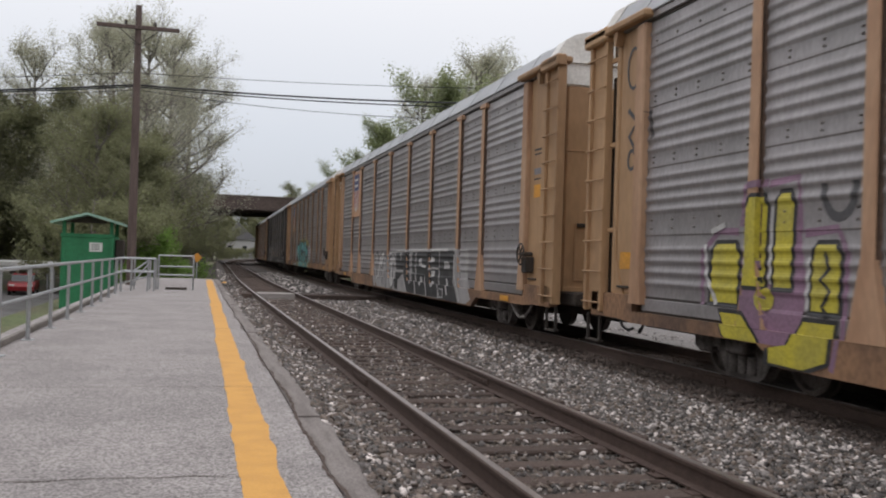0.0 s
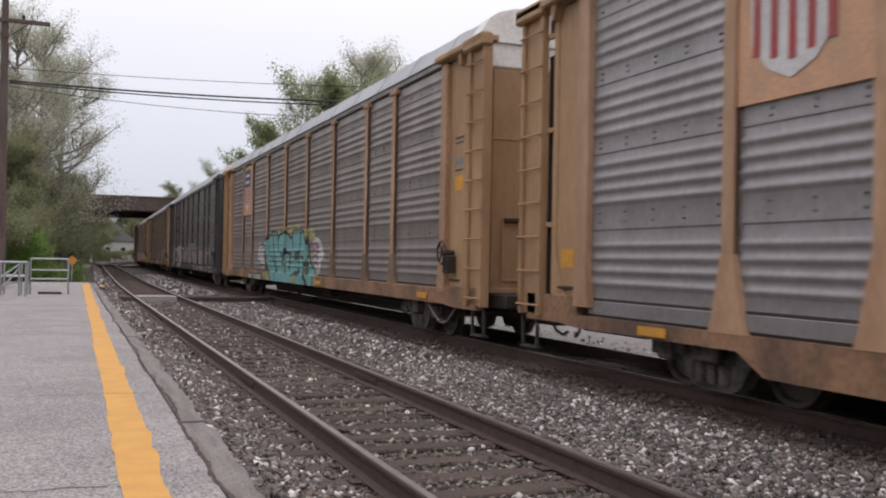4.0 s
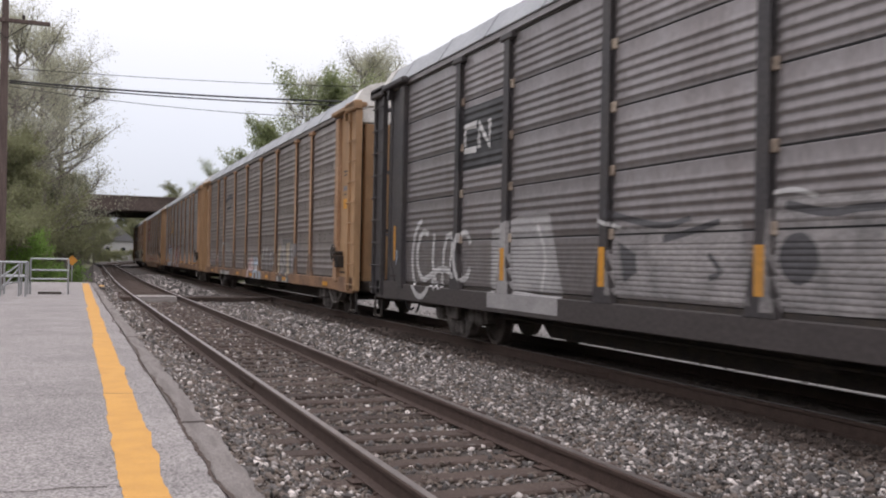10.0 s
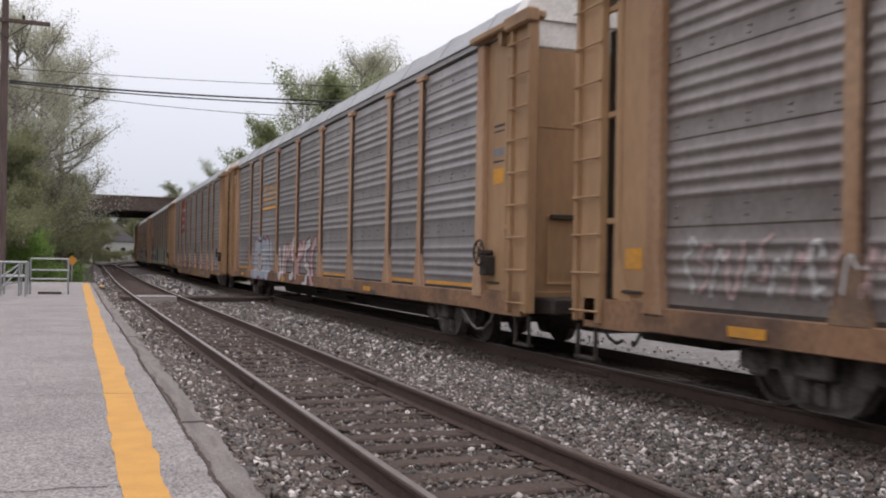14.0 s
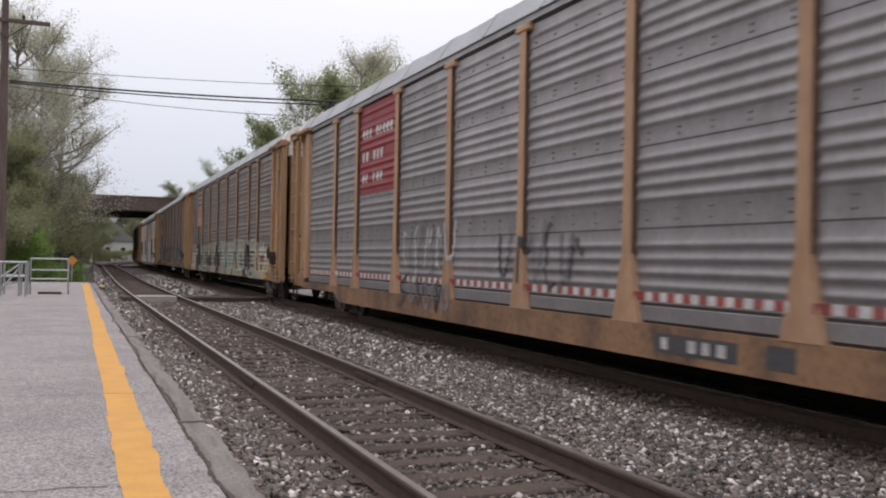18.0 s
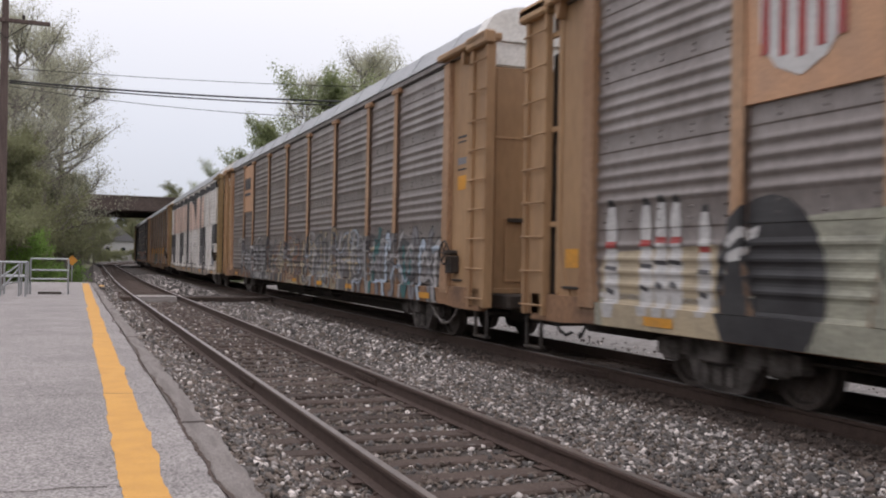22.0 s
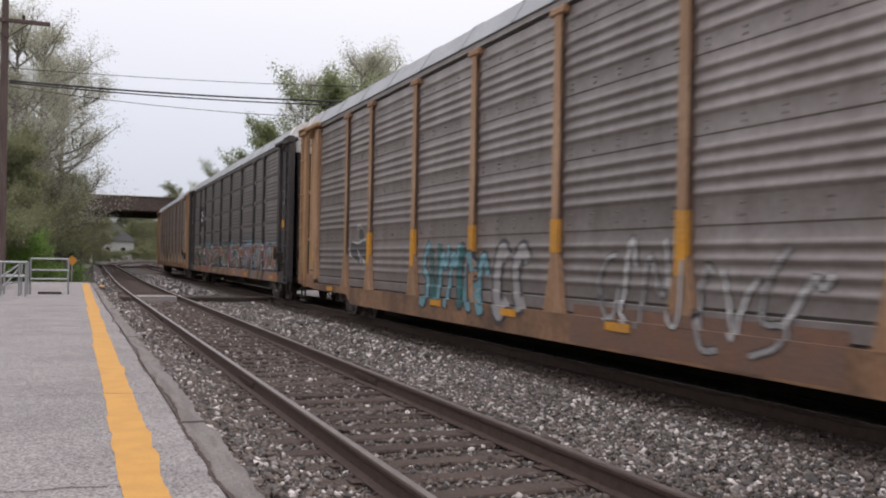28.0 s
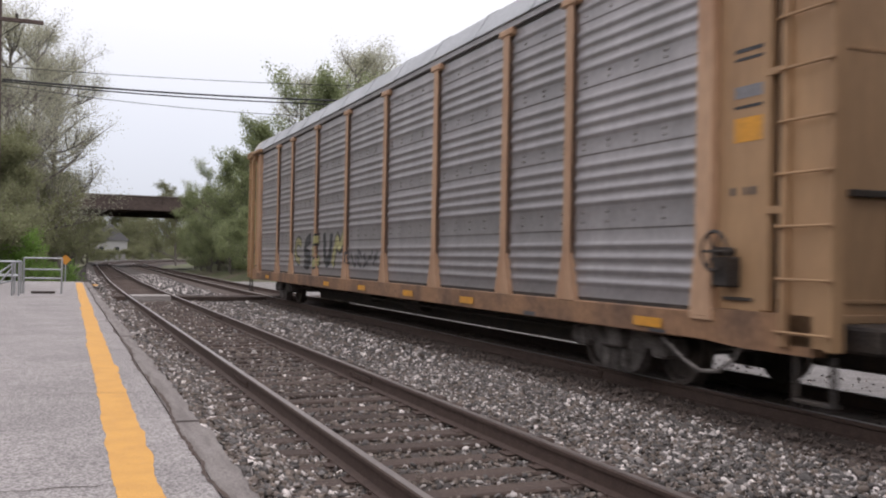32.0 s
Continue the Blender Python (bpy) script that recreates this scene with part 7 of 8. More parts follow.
    wild(c, tan, -8.4, -5.6, 0.75, 1.95, ["white"], None, 52, 8, 0.09)
    wild(c, tan, -4.2, 1.0, 0.6, 2.0, ["white", "pink"], "maroon", 53, 6, 0.22, None, "white bubble letters with maroon rim")
    wild(c, tan, -10.4, -9.3, 1.25, 2.0, ["maroon"], None, 54, 3, 0.06, None, "faint maroon tag")
    lay(c, tan, ribbon(arc(-6.35, 3.55, 0.3, 0.24, 50, 310), 0.12) + ribbon([(-5.3, 3.72), (-5.7, 3.75), (-5.7, 3.55), (-5.35, 3.52), (-5.35, 3.32), (-5.75, 3.32)], 0.11) + ribbon([(-5.1, 3.3), (-4.85, 3.78), (-4.6, 3.3)], 0.12) + [box2(-6.75, -4.3, 3.02, 3.12)], "gold", 1, "emblem", "golden painted emblem with underline")
    lay(c, tan, [box2(3.6, 4.7, 0.5, 0.72)], "slate", 1, "number_patch")
    lay(c, tan, [box2(6.1, 6.5, 0.45, 0.75)], "slate", 1, "data_plate")
    lay(c, tan, [box2(-11.7, -9.4, 0.99, 1.05), box2(-9.0, -7.3, 0.99, 1.05), box2(1.6, 4.1, 0.99, 1.05), box2(7.3, 9.0, 0.99, 1.05), box2(9.4, 11.7, 0.99, 1.05)], "gold", 1, "sill_stripe", "thin yellow stripe")
    # car 6: red sign with white rows, red and white tape
    c = CARS[6]
    lay(c, tan, [box2(-7.02, -4.4, 2.86, 4.85)], "sign_red", 1, "sign_plate", "dark red sign plate with rows of white lettering")
    for i, (z, a) in enumerate(((4.12, 1.0), (3.6, 0.72), (3.12, 0.72))):
        bars(c, tan, -6.85, -6.85 + 2.2 * a, z, 0.21, int(9 * a), "sign_white", 20 + i)
    for a, b in zip((-11.75, -9.05, -7.0, -4.1, -1.25, 1.6, 4.45, 7.3, 9.35), (-9.35, -7.3, -4.45, -1.6, 1.25, 4.1, 7.0, 9.05, 11.75)):
        n = int((b - a) / 0.14)
        for col, odd in (("tape_dull", 0), ("sign_white", 1)):
            lay(c, tan, [box2(a + i * (b - a) / n, a + (i + 1) * (b - a) / n, 1.0, 1.1) for i in range(n) if i % 2 == odd], col, 1, "safety_tape")
    wild(c, tan, -4.15, -1.4, 0.5, 1.15, ["slate", "grey"], None, 61, 4, 0.16, None, "grey scrawled tag")
    wild(c, tan, -4.1, -1.4, 1.1, 2.1, ["white", "grey"], None, 62, 6, 0.12, None, "pale scrawled tag")
    wild(c, tan, 0.4, 3.0, 1.1, 1.9, ["slate", "grey"], None, 64, 5, 0.1, None, "dark faded tag")
    lay(c, tan, [box2(4.9, 6.3, 0.45, 0.66)], "slate", 1, "number_patch", "dark lettering patch with a pale edge")
    bars(c, tan, 5.0, 6.2, 0.49, 0.13, 5, "letter", 66)
    lay(c, tan, [box2(6.7, 7.1, 0.45, 0.68)], "slate", 1, "data_plate")
    # car 7: a long grey-green mural
    c, tag = CARS[7], "long grey-green block mural with dark ovals"
    shield(c, -9.1, -7.25)
    lay(c, tan, [box2(-11.9, -9.0, 0.4, 1.1), [(-9.4, 0.38), (-9.4, 1.8), (-8.0, 1.9), (-4.4, 2.0), (-2.8, 2.06), (2.4, 2.02), (6.1, 2.02), (8.4, 2.08), (9.1, 1.9), (10.6, 1.75), (10.6, 0.38)]], "sage", 1, "graffiti_ground", tag)
    lay(c, tan, [box2(-11.9, -9.2, 1.0, 1.06)], "white", 2, "graffiti", tag)
    for i, (u0, u1) in enumerate(((-7.4, -4.4), (-4.2, -2.1))):
        wild(c, tan, u0, u1, 0.85, 1.95, ["sage_dark", "sage"], None, 73 + i, 3, 0.07, None, tag)
        notches(c, u0, u1, 173 + i, tag)
    spray(c, tan, "cream", [(-11.68, 1.35), (-11.56, 1.55), (-9.43, 1.63), (-9.35, 1.05), (-9.19, 0.61), (-11.53, 0.66)], 0, 2, tag)
    spray(c, tan, "white", [(-11.52, 2.1), (-11.37, 2.1), (-11.31, 1.86), (-11.32, 1.66), (-11.26, 1.34), (-11.25, 0.98), (-11.3, 0.77), (-11.5, 0.76), (-11.57, 0.97), (-11.57, 1.33), (-11.54, 1.67), (-11.56, 1.86)], 0, 3, tag)
    spray(c, tan, "black", [(-11.53, 2.11), (-11.5, 2.19), (-11.4, 2.19), (-11.36, 2.1)], 0, 3, tag)
    spray(c, tan, "tape_red", [(-11.54, 1.68), (-11.32, 1.68), (-11.31, 1.6), (-11.55, 1.6)], 0, 4, tag)
    spray(c, tan, "slate", [(-11.57, 1.37), (-11.29, 1.35)], 0.05, 4, tag)
    spray(c, tan, "slate", [(-11.54, 1.1), (-11.36, 1.06)], 0.06, 4, tag)
    spray(c, tan, "white", [(-10.77, 2.09), (-10.64, 2.09), (-10.59, 1.86), (-10.59, 1.68), (-10.54, 1.38), (-10.53, 1.04), (-10.58, 0.83), (-10.75, 0.82), (-10.81, 1.03), (-10.81, 1.37), (-10.79, 1.68), (-10.81, 1.87)], 0, 3, tag)
    spray(c, tan, "black", [(-10.78, 2.1), (-10.75, 2.18), (-10.66, 2.17), (-10.63, 2.09)], 0, 3, tag)
    spray(c, tan, "tape_red", [(-10.79, 1.7), (-10.59, 1.69), (-10.58, 1.62), (-10.8, 1.62)], 0, 4, tag)
    spray(c, tan, "slate", [(-10.81, 1.4), (-10.56, 1.39)], 0.05, 4, tag)
    spray(c, tan, "slate", [(-10.78, 1.16), (-10.63, 1.12)], 0.06, 4, tag)
    spray(c, tan, "white", [(-10.47, 2.11), (-10.34, 2.11), (-10.3, 1.89), (-10.3, 1.71), (-10.25, 1.42), (-10.24, 1.09), (-10.29, 0.83), (-10.45, 0.82), (-10.51, 1.08), (-10.51, 1.41), (-10.49, 1.72), (-10.5, 1.9)], 0, 3, tag)
    spray(c, tan, "black", [(-10.48, 2.12), (-10.45, 2.2), (-10.37, 2.19), (-10.33, 2.11)], 0, 3, tag)
    spray(c, tan, "tape_red", [(-10.49, 1.73), (-10.3, 1.72), (-10.29, 1.65), (-10.5, 1.66)], 0, 4, tag)
    spray(c, tan, "slate", [(-10.51, 1.44), (-10.27, 1.43)], 0.05, 4, tag)
    spray(c, tan, "slate", [(-10.48, 1.2), (-10.34, 1.16)], 0.06, 4, tag)
    spray(c, tan, "white", [(-10.19, 2.1), (-10.07, 2.09), (-10.03, 1.88), (-10.03, 1.71), (-9.99, 1.42), (-9.98, 1.1), (-10.02, 0.85), (-10.18, 0.84), (-10.23, 1.09), (-10.23, 1.42), (-10.21, 1.71), (-10.23, 1.89)], 0, 3, tag)
    spray(c, tan, "black", [(-10.2, 2.11), (-10.17, 2.18), (-10.1, 2.18), (-10.06, 2.1)], 0, 3, tag)
    spray(c, tan, "tape_red", [(-10.21, 1.72), (-10.03, 1.72), (-10.02, 1.65), (-10.22, 1.65)], 0, 4, tag)
    spray(c, tan, "slate", [(-10.23, 1.45), (-10.01, 1.43)], 0.05, 4, tag)
    spray(c, tan, "slate", [(-10.21, 1.21), (-10.07, 1.17)], 0.06, 4, tag)
    spray(c, tan, "white", [(-9.68, 1.97), (-9.57, 1.97), (-9.53, 1.77), (-9.53, 1.6), (-9.49, 1.32), (-9.48, 1.02), (-9.52, 0.88), (-9.67, 0.87), (-9.71, 1.01), (-9.71, 1.32), (-9.69, 1.6), (-9.71, 1.77)], 0, 3, tag)
    spray(c, tan, "black", [(-9.68, 1.98), (-9.66, 2.05), (-9.59, 2.05), (-9.56, 1.97)], 0, 3, tag)
    spray(c, tan, "tape_red", [(-9.69, 1.61), (-9.53, 1.61), (-9.52, 1.55), (-9.7, 1.55)], 0, 4, tag)
    spray(c, tan, "slate", [(-9.71, 1.35), (-9.51, 1.34)], 0.05, 4, tag)
    spray(c, tan, "slate", [(-9.69, 1.12), (-9.56, 1.09)], 0.06, 4, tag)
    spray(c, tan, "black", [(-7.9, 1.25), (-7.92, 1.0), (-8.01, 0.77), (-8.16, 0.57), (-8.35, 0.43), (-8.58, 0.36), (-8.82, 0.38), (-9.05, 0.48), (-9.24, 0.66), (-9.37, 0.91), (-9.42, 1.2), (-9.38, 1.5), (-9.26, 1.76), (-9.08, 1.95), (-8.86, 2.07), (-8.62, 2.1), (-8.39, 2.05), (-8.19, 1.92), (-8.03, 1.73), (-7.93, 1.5)], 0, 3, tag)
    spray(c, tan, "white", [(-9.28, 1.64), (-8.98, 1.81), (-8.93, 1.72), (-9.21, 1.55)], 0, 4, tag)
    spray(c, tan, "white", [(-8.98, 1.76), (-8.78, 1.81), (-8.82, 1.7), (-8.96, 1.66)], 0, 4, tag)
    spray(c, tan, "white", [(-9.2, 1.53), (-8.91, 1.62), (-8.97, 1.47), (-9.15, 1.45)], 0, 4, tag)
    spray(c, tan, "black", [(-0.46, 1.17), (-0.47, 0.9), (-0.54, 0.64), (-0.65, 0.44), (-0.8, 0.29), (-0.97, 0.23), (-1.15, 0.25), (-1.32, 0.37), (-1.46, 0.57), (-1.56, 0.83), (-1.6, 1.13), (-1.58, 1.43), (-1.5, 1.7), (-1.37, 1.91), (-1.2, 2.04), (-1.02, 2.08), (-0.85, 2.03), (-0.69, 1.89), (-0.57, 1.69), (-0.49, 1.44)], 0, 3, tag)
    spray(c, tan, "white", [(-1.15, 1.9), (-0.96, 1.92), (-0.93, 1.8), (-1.08, 1.77)], 0, 4, tag)
    spray(c, tan, "white", [(-1.08, 1.74), (-0.82, 1.78), (-0.71, 1.61), (-1.02, 1.59)], 0, 4, tag)
    spray(c, tan, "white", [(-2.91, 2.06), (-2.29, 2.06), (-1.63, 2.06)], 0.05, 4, tag)
    spray(c, tan, "white", [(-0.62, 2.07), (-0.12, 2.07), (0.3, 2.06)], 0.05, 4, tag)
    spray(c, tan, "white", [(0.48, 2.04), (0.93, 2.07), (1.33, 2.07)], 0.05, 4, tag)
    spray(c, tan, "white", [(-1.63, 2.06), (-1.62, 1.1), (-2.59, 1.06)], 0.05, 4, tag)
    spray(c, tan, "white", [(-2.01, 1.07), (-1.7, 0.95), (-1.34, 0.86)], 0.05, 4, tag)
    spray(c, tan, "white", [(0.31, 2.05), (0.33, 1.37), (1.41, 1.36)], 0.05, 4, tag)
    spray(c, tan, "white", [(-0.65, 2.02), (-0.7, 1.79)], 0.05, 4, tag)
    spray(c, tan, "black", [(-2.21, 1.72), (-1.94, 1.72), (-1.91, 1.31), (-2.2, 1.29)], 0, 3.5, tag)
    spray(c, tan, "teal", [(-2.18, 1.69), (-1.97, 1.7), (-1.98, 1.5), (-2.15, 1.48)], 0, 3.5, tag)
    spray(c, tan, "slate", [(-0.25, 1.7), (-0.05, 1.7), (-0.04, 1.38), (-0.23, 1.38)], 0, 3.5, tag)
    spray(c, tan, "teal_dark", [(-0.21, 1.67), (-0.09, 1.67), (-0.09, 1.41), (-0.18, 1.42)], 0, 3.5, tag)
    spray(c, tan, "black", [(0.82, 1.78), (1.11, 1.78), (1.34, 1.59), (1.31, 1.38), (0.83, 1.37)], 0, 3.5, tag)
    spray(c, tan, "teal", [(0.94, 1.59), (1.3, 1.59), (1.22, 1.4), (0.91, 1.39)], 0, 3.5, tag)
    spray(c, tan, "black", [(0.45, 1.06), (1.17, 1.12), (1.17, 0.95), (0.77, 0.9), (0.48, 0.96)], 0, 3.5, tag)
    spray(c, tan, "teal", [(0.62, 1.0), (1.01, 1.03), (0.99, 0.95), (0.63, 0.92)], 0, 3.5, tag)
    spray(c, tan, "teal", [(1.47, 1.39), (1.73, 1.45), (1.74, 0.93), (1.57, 0.94), (1.51, 1.19)], 0, 3.5, tag)
    spray(c, tan, "black", [(1.59, 0.89), (1.76, 0.92), (1.77, 0.58), (1.64, 0.6)], 0, 3.5, tag)
    spray(c, tan, "black", [(-4.44, 1.46), (-3.84, 1.44), (-3.52, 1.2), (-3.37, 1.13), (-3.92, 0.91), (-4.38, 0.91)], 0, 3.5, tag)
    spray(c, tan, "teal_dark", [(-3.66, 1.71), (-3.39, 1.71), (-3.43, 1.32), (-3.63, 1.25)], 0, 3.5, tag)
    spray(c, tan, "cream", [(-3.25, 1.61), (-2.83, 1.62), (-2.75, 1.24), (-2.59, 0.89), (-2.62, 0.57), (-2.89, 0.62), (-3.33, 1.18)], 0, 3.5, tag)
    spray(c, tan, "rust", [(-3.39, 1.71), (-2.88, 1.75), (-2.83, 1.63), (-3.25, 1.61)], 0, 3.5, tag)
    spray(c, tan, "slate", [(-5.09, 1.51), (-4.91, 1.57), (-4.85, 0.98), (-5.05, 1.0)], 0, 3.5, tag)
    spray(c, tan, "teal_dark", [(-5.93, 1.23), (-5.53, 1.29), (-5.56, 1.06), (-5.86, 1.03)], 0, 3.5, tag)
    spray(c, tan, "slate", [(-3.42, 1.13), (-3.12, 1.12), (-3.05, 0.86), (-3.37, 0.91)], 0, 3.5, tag)
    spray(c, tan, "slate", [(-1.6, 1.08), (-2.01, 1.05), (-1.34, 0.87), (-1.27, 0.96)], 0, 3.5, tag)
    spray(c, tan, "black", [(7.48, 1.27), (7.45, 1.02), (7.37, 0.8), (7.24, 0.61), (7.07, 0.48), (6.87, 0.42), (6.66, 0.44), (6.46, 0.54), (6.3, 0.72), (6.19, 0.96), (6.14, 1.23), (6.17, 1.5), (6.27, 1.75), (6.42, 1.94), (6.62, 2.05), (6.83, 2.08), (7.03, 2.03), (7.21, 1.91), (7.35, 1.73), (7.44, 1.51)], 0, 3, tag)
    spray(c, tan, "white", [(7.17, 1.05), (7.27, 1.04), (7.3, 0.79), (7.31, 0.73), (7.11, 0.76), (7.0, 0.85), (7.03, 0.92), (7.13, 0.95)], 0, 4, tag)
    spray(c, tan, "white", [(4.73, 2.06), (4.81, 1.05)], 0.05, 4, tag)
    spray(c, tan, "white", [(3.45, 2.09), (4.73, 2.09), (6.04, 2.04)], 0.05, 4, tag)
    spray(c, tan, "white", [(6.04, 2.03), (6.18, 1.14)], 0.05, 4, tag)
    spray(c, tan, "white", [(7.68, 2.05), (8.11, 2.05), (8.46, 2.04)], 0.05, 4, tag)
    spray(c, tan, "white", [(4.54, 0.89), (6.07, 0.91)], 0.05, 4, tag)
    spray(c, tan, "white", [(7.82, 0.68), (8.36, 0.68)], 0.05, 4, tag)
    spray(c, tan, "white", [(9.42, 1.27), (9.69, 1.27)], 0.05, 4, tag)
    spray(c, tan, "teal", [(3.12, 1.62), (3.6, 1.67), (3.61, 1.3), (3.27, 1.25)], 0, 3.5, tag)
    spray(c, tan, "slate", [(4.06, 1.59), (4.39, 1.6), (4.4, 1.3), (4.1, 1.29)], 0, 3.5, tag)
    spray(c, tan, "teal_dark", [(4.13, 1.56), (4.34, 1.56), (4.32, 1.33), (4.16, 1.33)], 0, 3.5, tag)
    spray(c, tan, "black", [(5.29, 1.56), (5.61, 1.57), (5.63, 1.07), (5.31, 1.05)], 0, 3.5, tag)
    spray(c, tan, "teal", [(5.33, 1.47), (5.58, 1.48), (5.6, 1.1), (5.36, 1.08)], 0, 3.5, tag)
    spray(c, tan, "black", [(7.8, 1.64), (8.32, 1.64), (8.79, 1.56), (8.79, 1.52), (8.32, 1.56), (7.83, 1.55)], 0, 3.5, tag)
    spray(c, tan, "teal", [(7.91, 1.61), (8.39, 1.62), (8.12, 1.55)], 0, 3.5, tag)
    spray(c, tan, "black", [(7.84, 1.15), (8.4, 1.15), (8.43, 1.07), (7.97, 1.05), (7.75, 1.08)], 0, 3.5, tag)
    spray(c, tan, "slate", [(7.75, 1.49), (7.83, 1.52), (7.84, 1.18), (7.78, 1.13)], 0, 3.5, tag)
    spray(c, tan, "slate", [(7.87, 0.86), (8.36, 0.88), (8.34, 0.72), (7.88, 0.7)], 0, 3.5, tag)
    spray(c, tan, "cream", [(8.53, 1.92), (8.78, 1.95), (8.82, 1.72), (9.12, 1.7), (9.22, 1.55), (9.19, 1.3), (9.3, 0.87), (9.07, 0.95), (8.82, 1.13), (8.85, 1.49)], 0, 3.5, tag)
    spray(c, tan, "purple", [(8.6, 2.05), (8.83, 2.06), (8.78, 1.9), (8.62, 1.89)], 0, 3.5, tag)
    spray(c, tan, "cream", [(9.32, 1.59), (9.68, 1.61), (9.69, 1.0), (9.35, 1.01)], 0, 3.5, tag)
    spray(c, tan, "slate", [(9.38, 1.44), (9.69, 1.43)], 0.05, 3.5, tag)
    spray(c, tan, "slate", [(3.42, 1.28), (3.61, 1.3), (3.73, 0.61), (3.48, 0.58)], 0, 3.5, tag)
    spray(c, tan, "slate", [(9.4, 1.49), (9.69, 1.48)], 0.035, 4, tag)
    spray(c, tan, "slate", [(9.4, 1.41), (9.69, 1.4)], 0.035, 4, tag)
    spray(c, tan, "slate", [(9.4, 1.35), (9.69, 1.34)], 0.035, 4, tag)
    spray(c, tan, "slate", [(9.4, 1.25), (9.69, 1.24)], 0.035, 4, tag)
    lay(c, tan, [blob(8.9, 11.2, 0.62, 1.75, 80, 5, 0.25)], "cream", 2, "graffiti_ground", tag)
    for p, q in ((blob(9.5, 10.3, 1.25, 1.5, 81, 5, 0.4), "maroon"), (blob(9.9, 10.15, 1.5, 1.95, 82, 4, 0.4), "white"), (blob(9.3, 9.6, 1.35, 1.85, 83, 4, 0.4), "white"), (blob(10.3, 10.8, 1.4, 1.6, 84, 4, 0.4), "white"), (blob(9.6, 9.85, 0.9, 1.2, 85, 4, 0.3), "slate")):
        lay(c, tan, [p], q, 4, "graffiti_fill", "maroon and white painted tangle")
    lay(c, tan, [box2(-6.6, -4.2, 0.62, 0.84)], "black", 4, "number_patch")
    bars(c, tan, -6.5, -4.3, 0.65, 0.16, 9, "letter", 8, 5)
    # car 8
    c = CARS[8]
    part("sign_plate", Shape().box(-1.47, -1.42, 7.27, 9.08, 3.1, 4.8, 0.006), PAINT["sign_tan"], c, "tan sign plate with dark lettering bars")
    for i in range(3):
        u = -8.88 + i * 0.4
        lay(c, tan, [[(u + 0.05, 3.92), (u + 0.3, 3.92), (u + 0.36, 3.98), (u + 0.36, 4.3), (u + 0.3, 4.36), (u + 0.05, 4.36), (u, 4.3), (u, 3.98)]], "slate", 2, "lettering_block", "", 0.046)
    lay(c, tan, [box2(-8.9, -7.7, 3.7, 3.8)], "slate", 2, "lettering_bar", "", 0.046)
    lay(c, tan, [[(-9.8, 1.0), (11.3, 1.0), (11.4, 1.7), (9.0, 1.95), (4.0, 1.9), (-2.0, 1.75), (-6.0, 1.85), (-9.9, 1.6)]], "haze", 1, "graffiti_ground", "faded grey sprayed ground")
    wild(c, tan, -10.0, -4.4, 0.6, 2.05, ["grey", "slate", "grey", "silver"], "slate", 82, 14, 0.1, None, "dark grey and blue tangled graffiti")
    wild(c, tan, -3.9, 0.9, 0.5, 2.05, ["cream", "grey", "brown", "cream"], "slate", 83, 12, 0.13, None, "cream and grey tangled graffiti")
    wild(c, tan, 1.0, 6.5, 0.45, 2.2, ["grey", "cream", "silver"], "slate", 84, 13, 0.15, None, "pale grey and cream tangled graffiti")
    wild(c, tan, 6.5, 11.5, 0.45, 2.1, ["grey", "silver", "teal_dark", "grey", "pale_blue"], "slate", 85, 12, 0.15, None, "blue and white tangled graffiti")
    rnd = random.Random(88)
    for i in range(78):
        # loose swooping strokes over the letters
        u, z = -9.6 + i * 0.265 + rnd.uniform(-0.3, 0.3), rnd.uniform(0.95, 1.8)
        e, d = rnd.uniform(0.35, 0.95), rnd.uniform(-0.3, 0.3)
        shade = ("grey", "slate", "silver") if u < -4 else (("cream", "slate", "grey") if u < 1 else (("silver", "cream", "grey") if u < 6.5 else ("silver", "pale_blue", "slate")))
        lay(c, tan, ribbon(smooth_line([(u, z), (u + e * 0.35, z + d + 0.1), (u + e * 0.7, z - d * 0.4), (u + e, z + d * 0.6)], 1), rnd.uniform(0.05, 0.13), 0.4), rnd.choice(shade), 5 + 0.01 * i, "graffiti_line", "swooping grey and cream graffiti strokes")
    for i in range(150):
        u, z = rnd.uniform(-9.9, 7.5), rnd.uniform(0.75, 1.95)
        r, a0 = rnd.uniform(0.12, 0.42), rnd.uniform(0, 360)
        if u < -4.2:
            shade = ("slate", "black", "grey", "silver", "white")
        elif u < 1.2:
            shade = ("cream", "orange", "slate", "silver", "brown")
        else:
            shade = ("silver", "grey", "pale_blue", "slate", "cream")
        stroke = arc(u, z, r * 1.3, r * 0.8, a0, a0 + rnd.uniform(90, 250), 6)
        lay(c, tan, ribbon(stroke, rnd.uniform(0.03, 0.09), 0.5), rnd.choice(shade), 7 + 0.01 * i, "graffiti_line", "fine swung graffiti strokes")
    for u0, u1, z0, z1, col, la in ((-7.6, -1.9, 0.665, 0.93, "slate", 1.2), (-6.9, -5.6, 0.7, 0.9, "silver", 2), (-5.0, -3.6, 0.7, 0.88, "grey", 2), (-1.4, 0.4, 0.665, 0.9, "cream", 1.2), (2.6, 3.4, 0.665, 0.93, "slate", 1.2), (4.4, 6.2, 0.665, 0.93, "haze", 1.2)):
        lay(c, tan, [[(u0, z0), (u1 - 0.1, z0), (u1, z1), (u0 + 0.15, z1)]], col, la, "graffiti", "sprayed patch on the sill")
    # car 9: white car in salmon and black blocks
    c, tag = CARS[9], "painted salmon upper band"
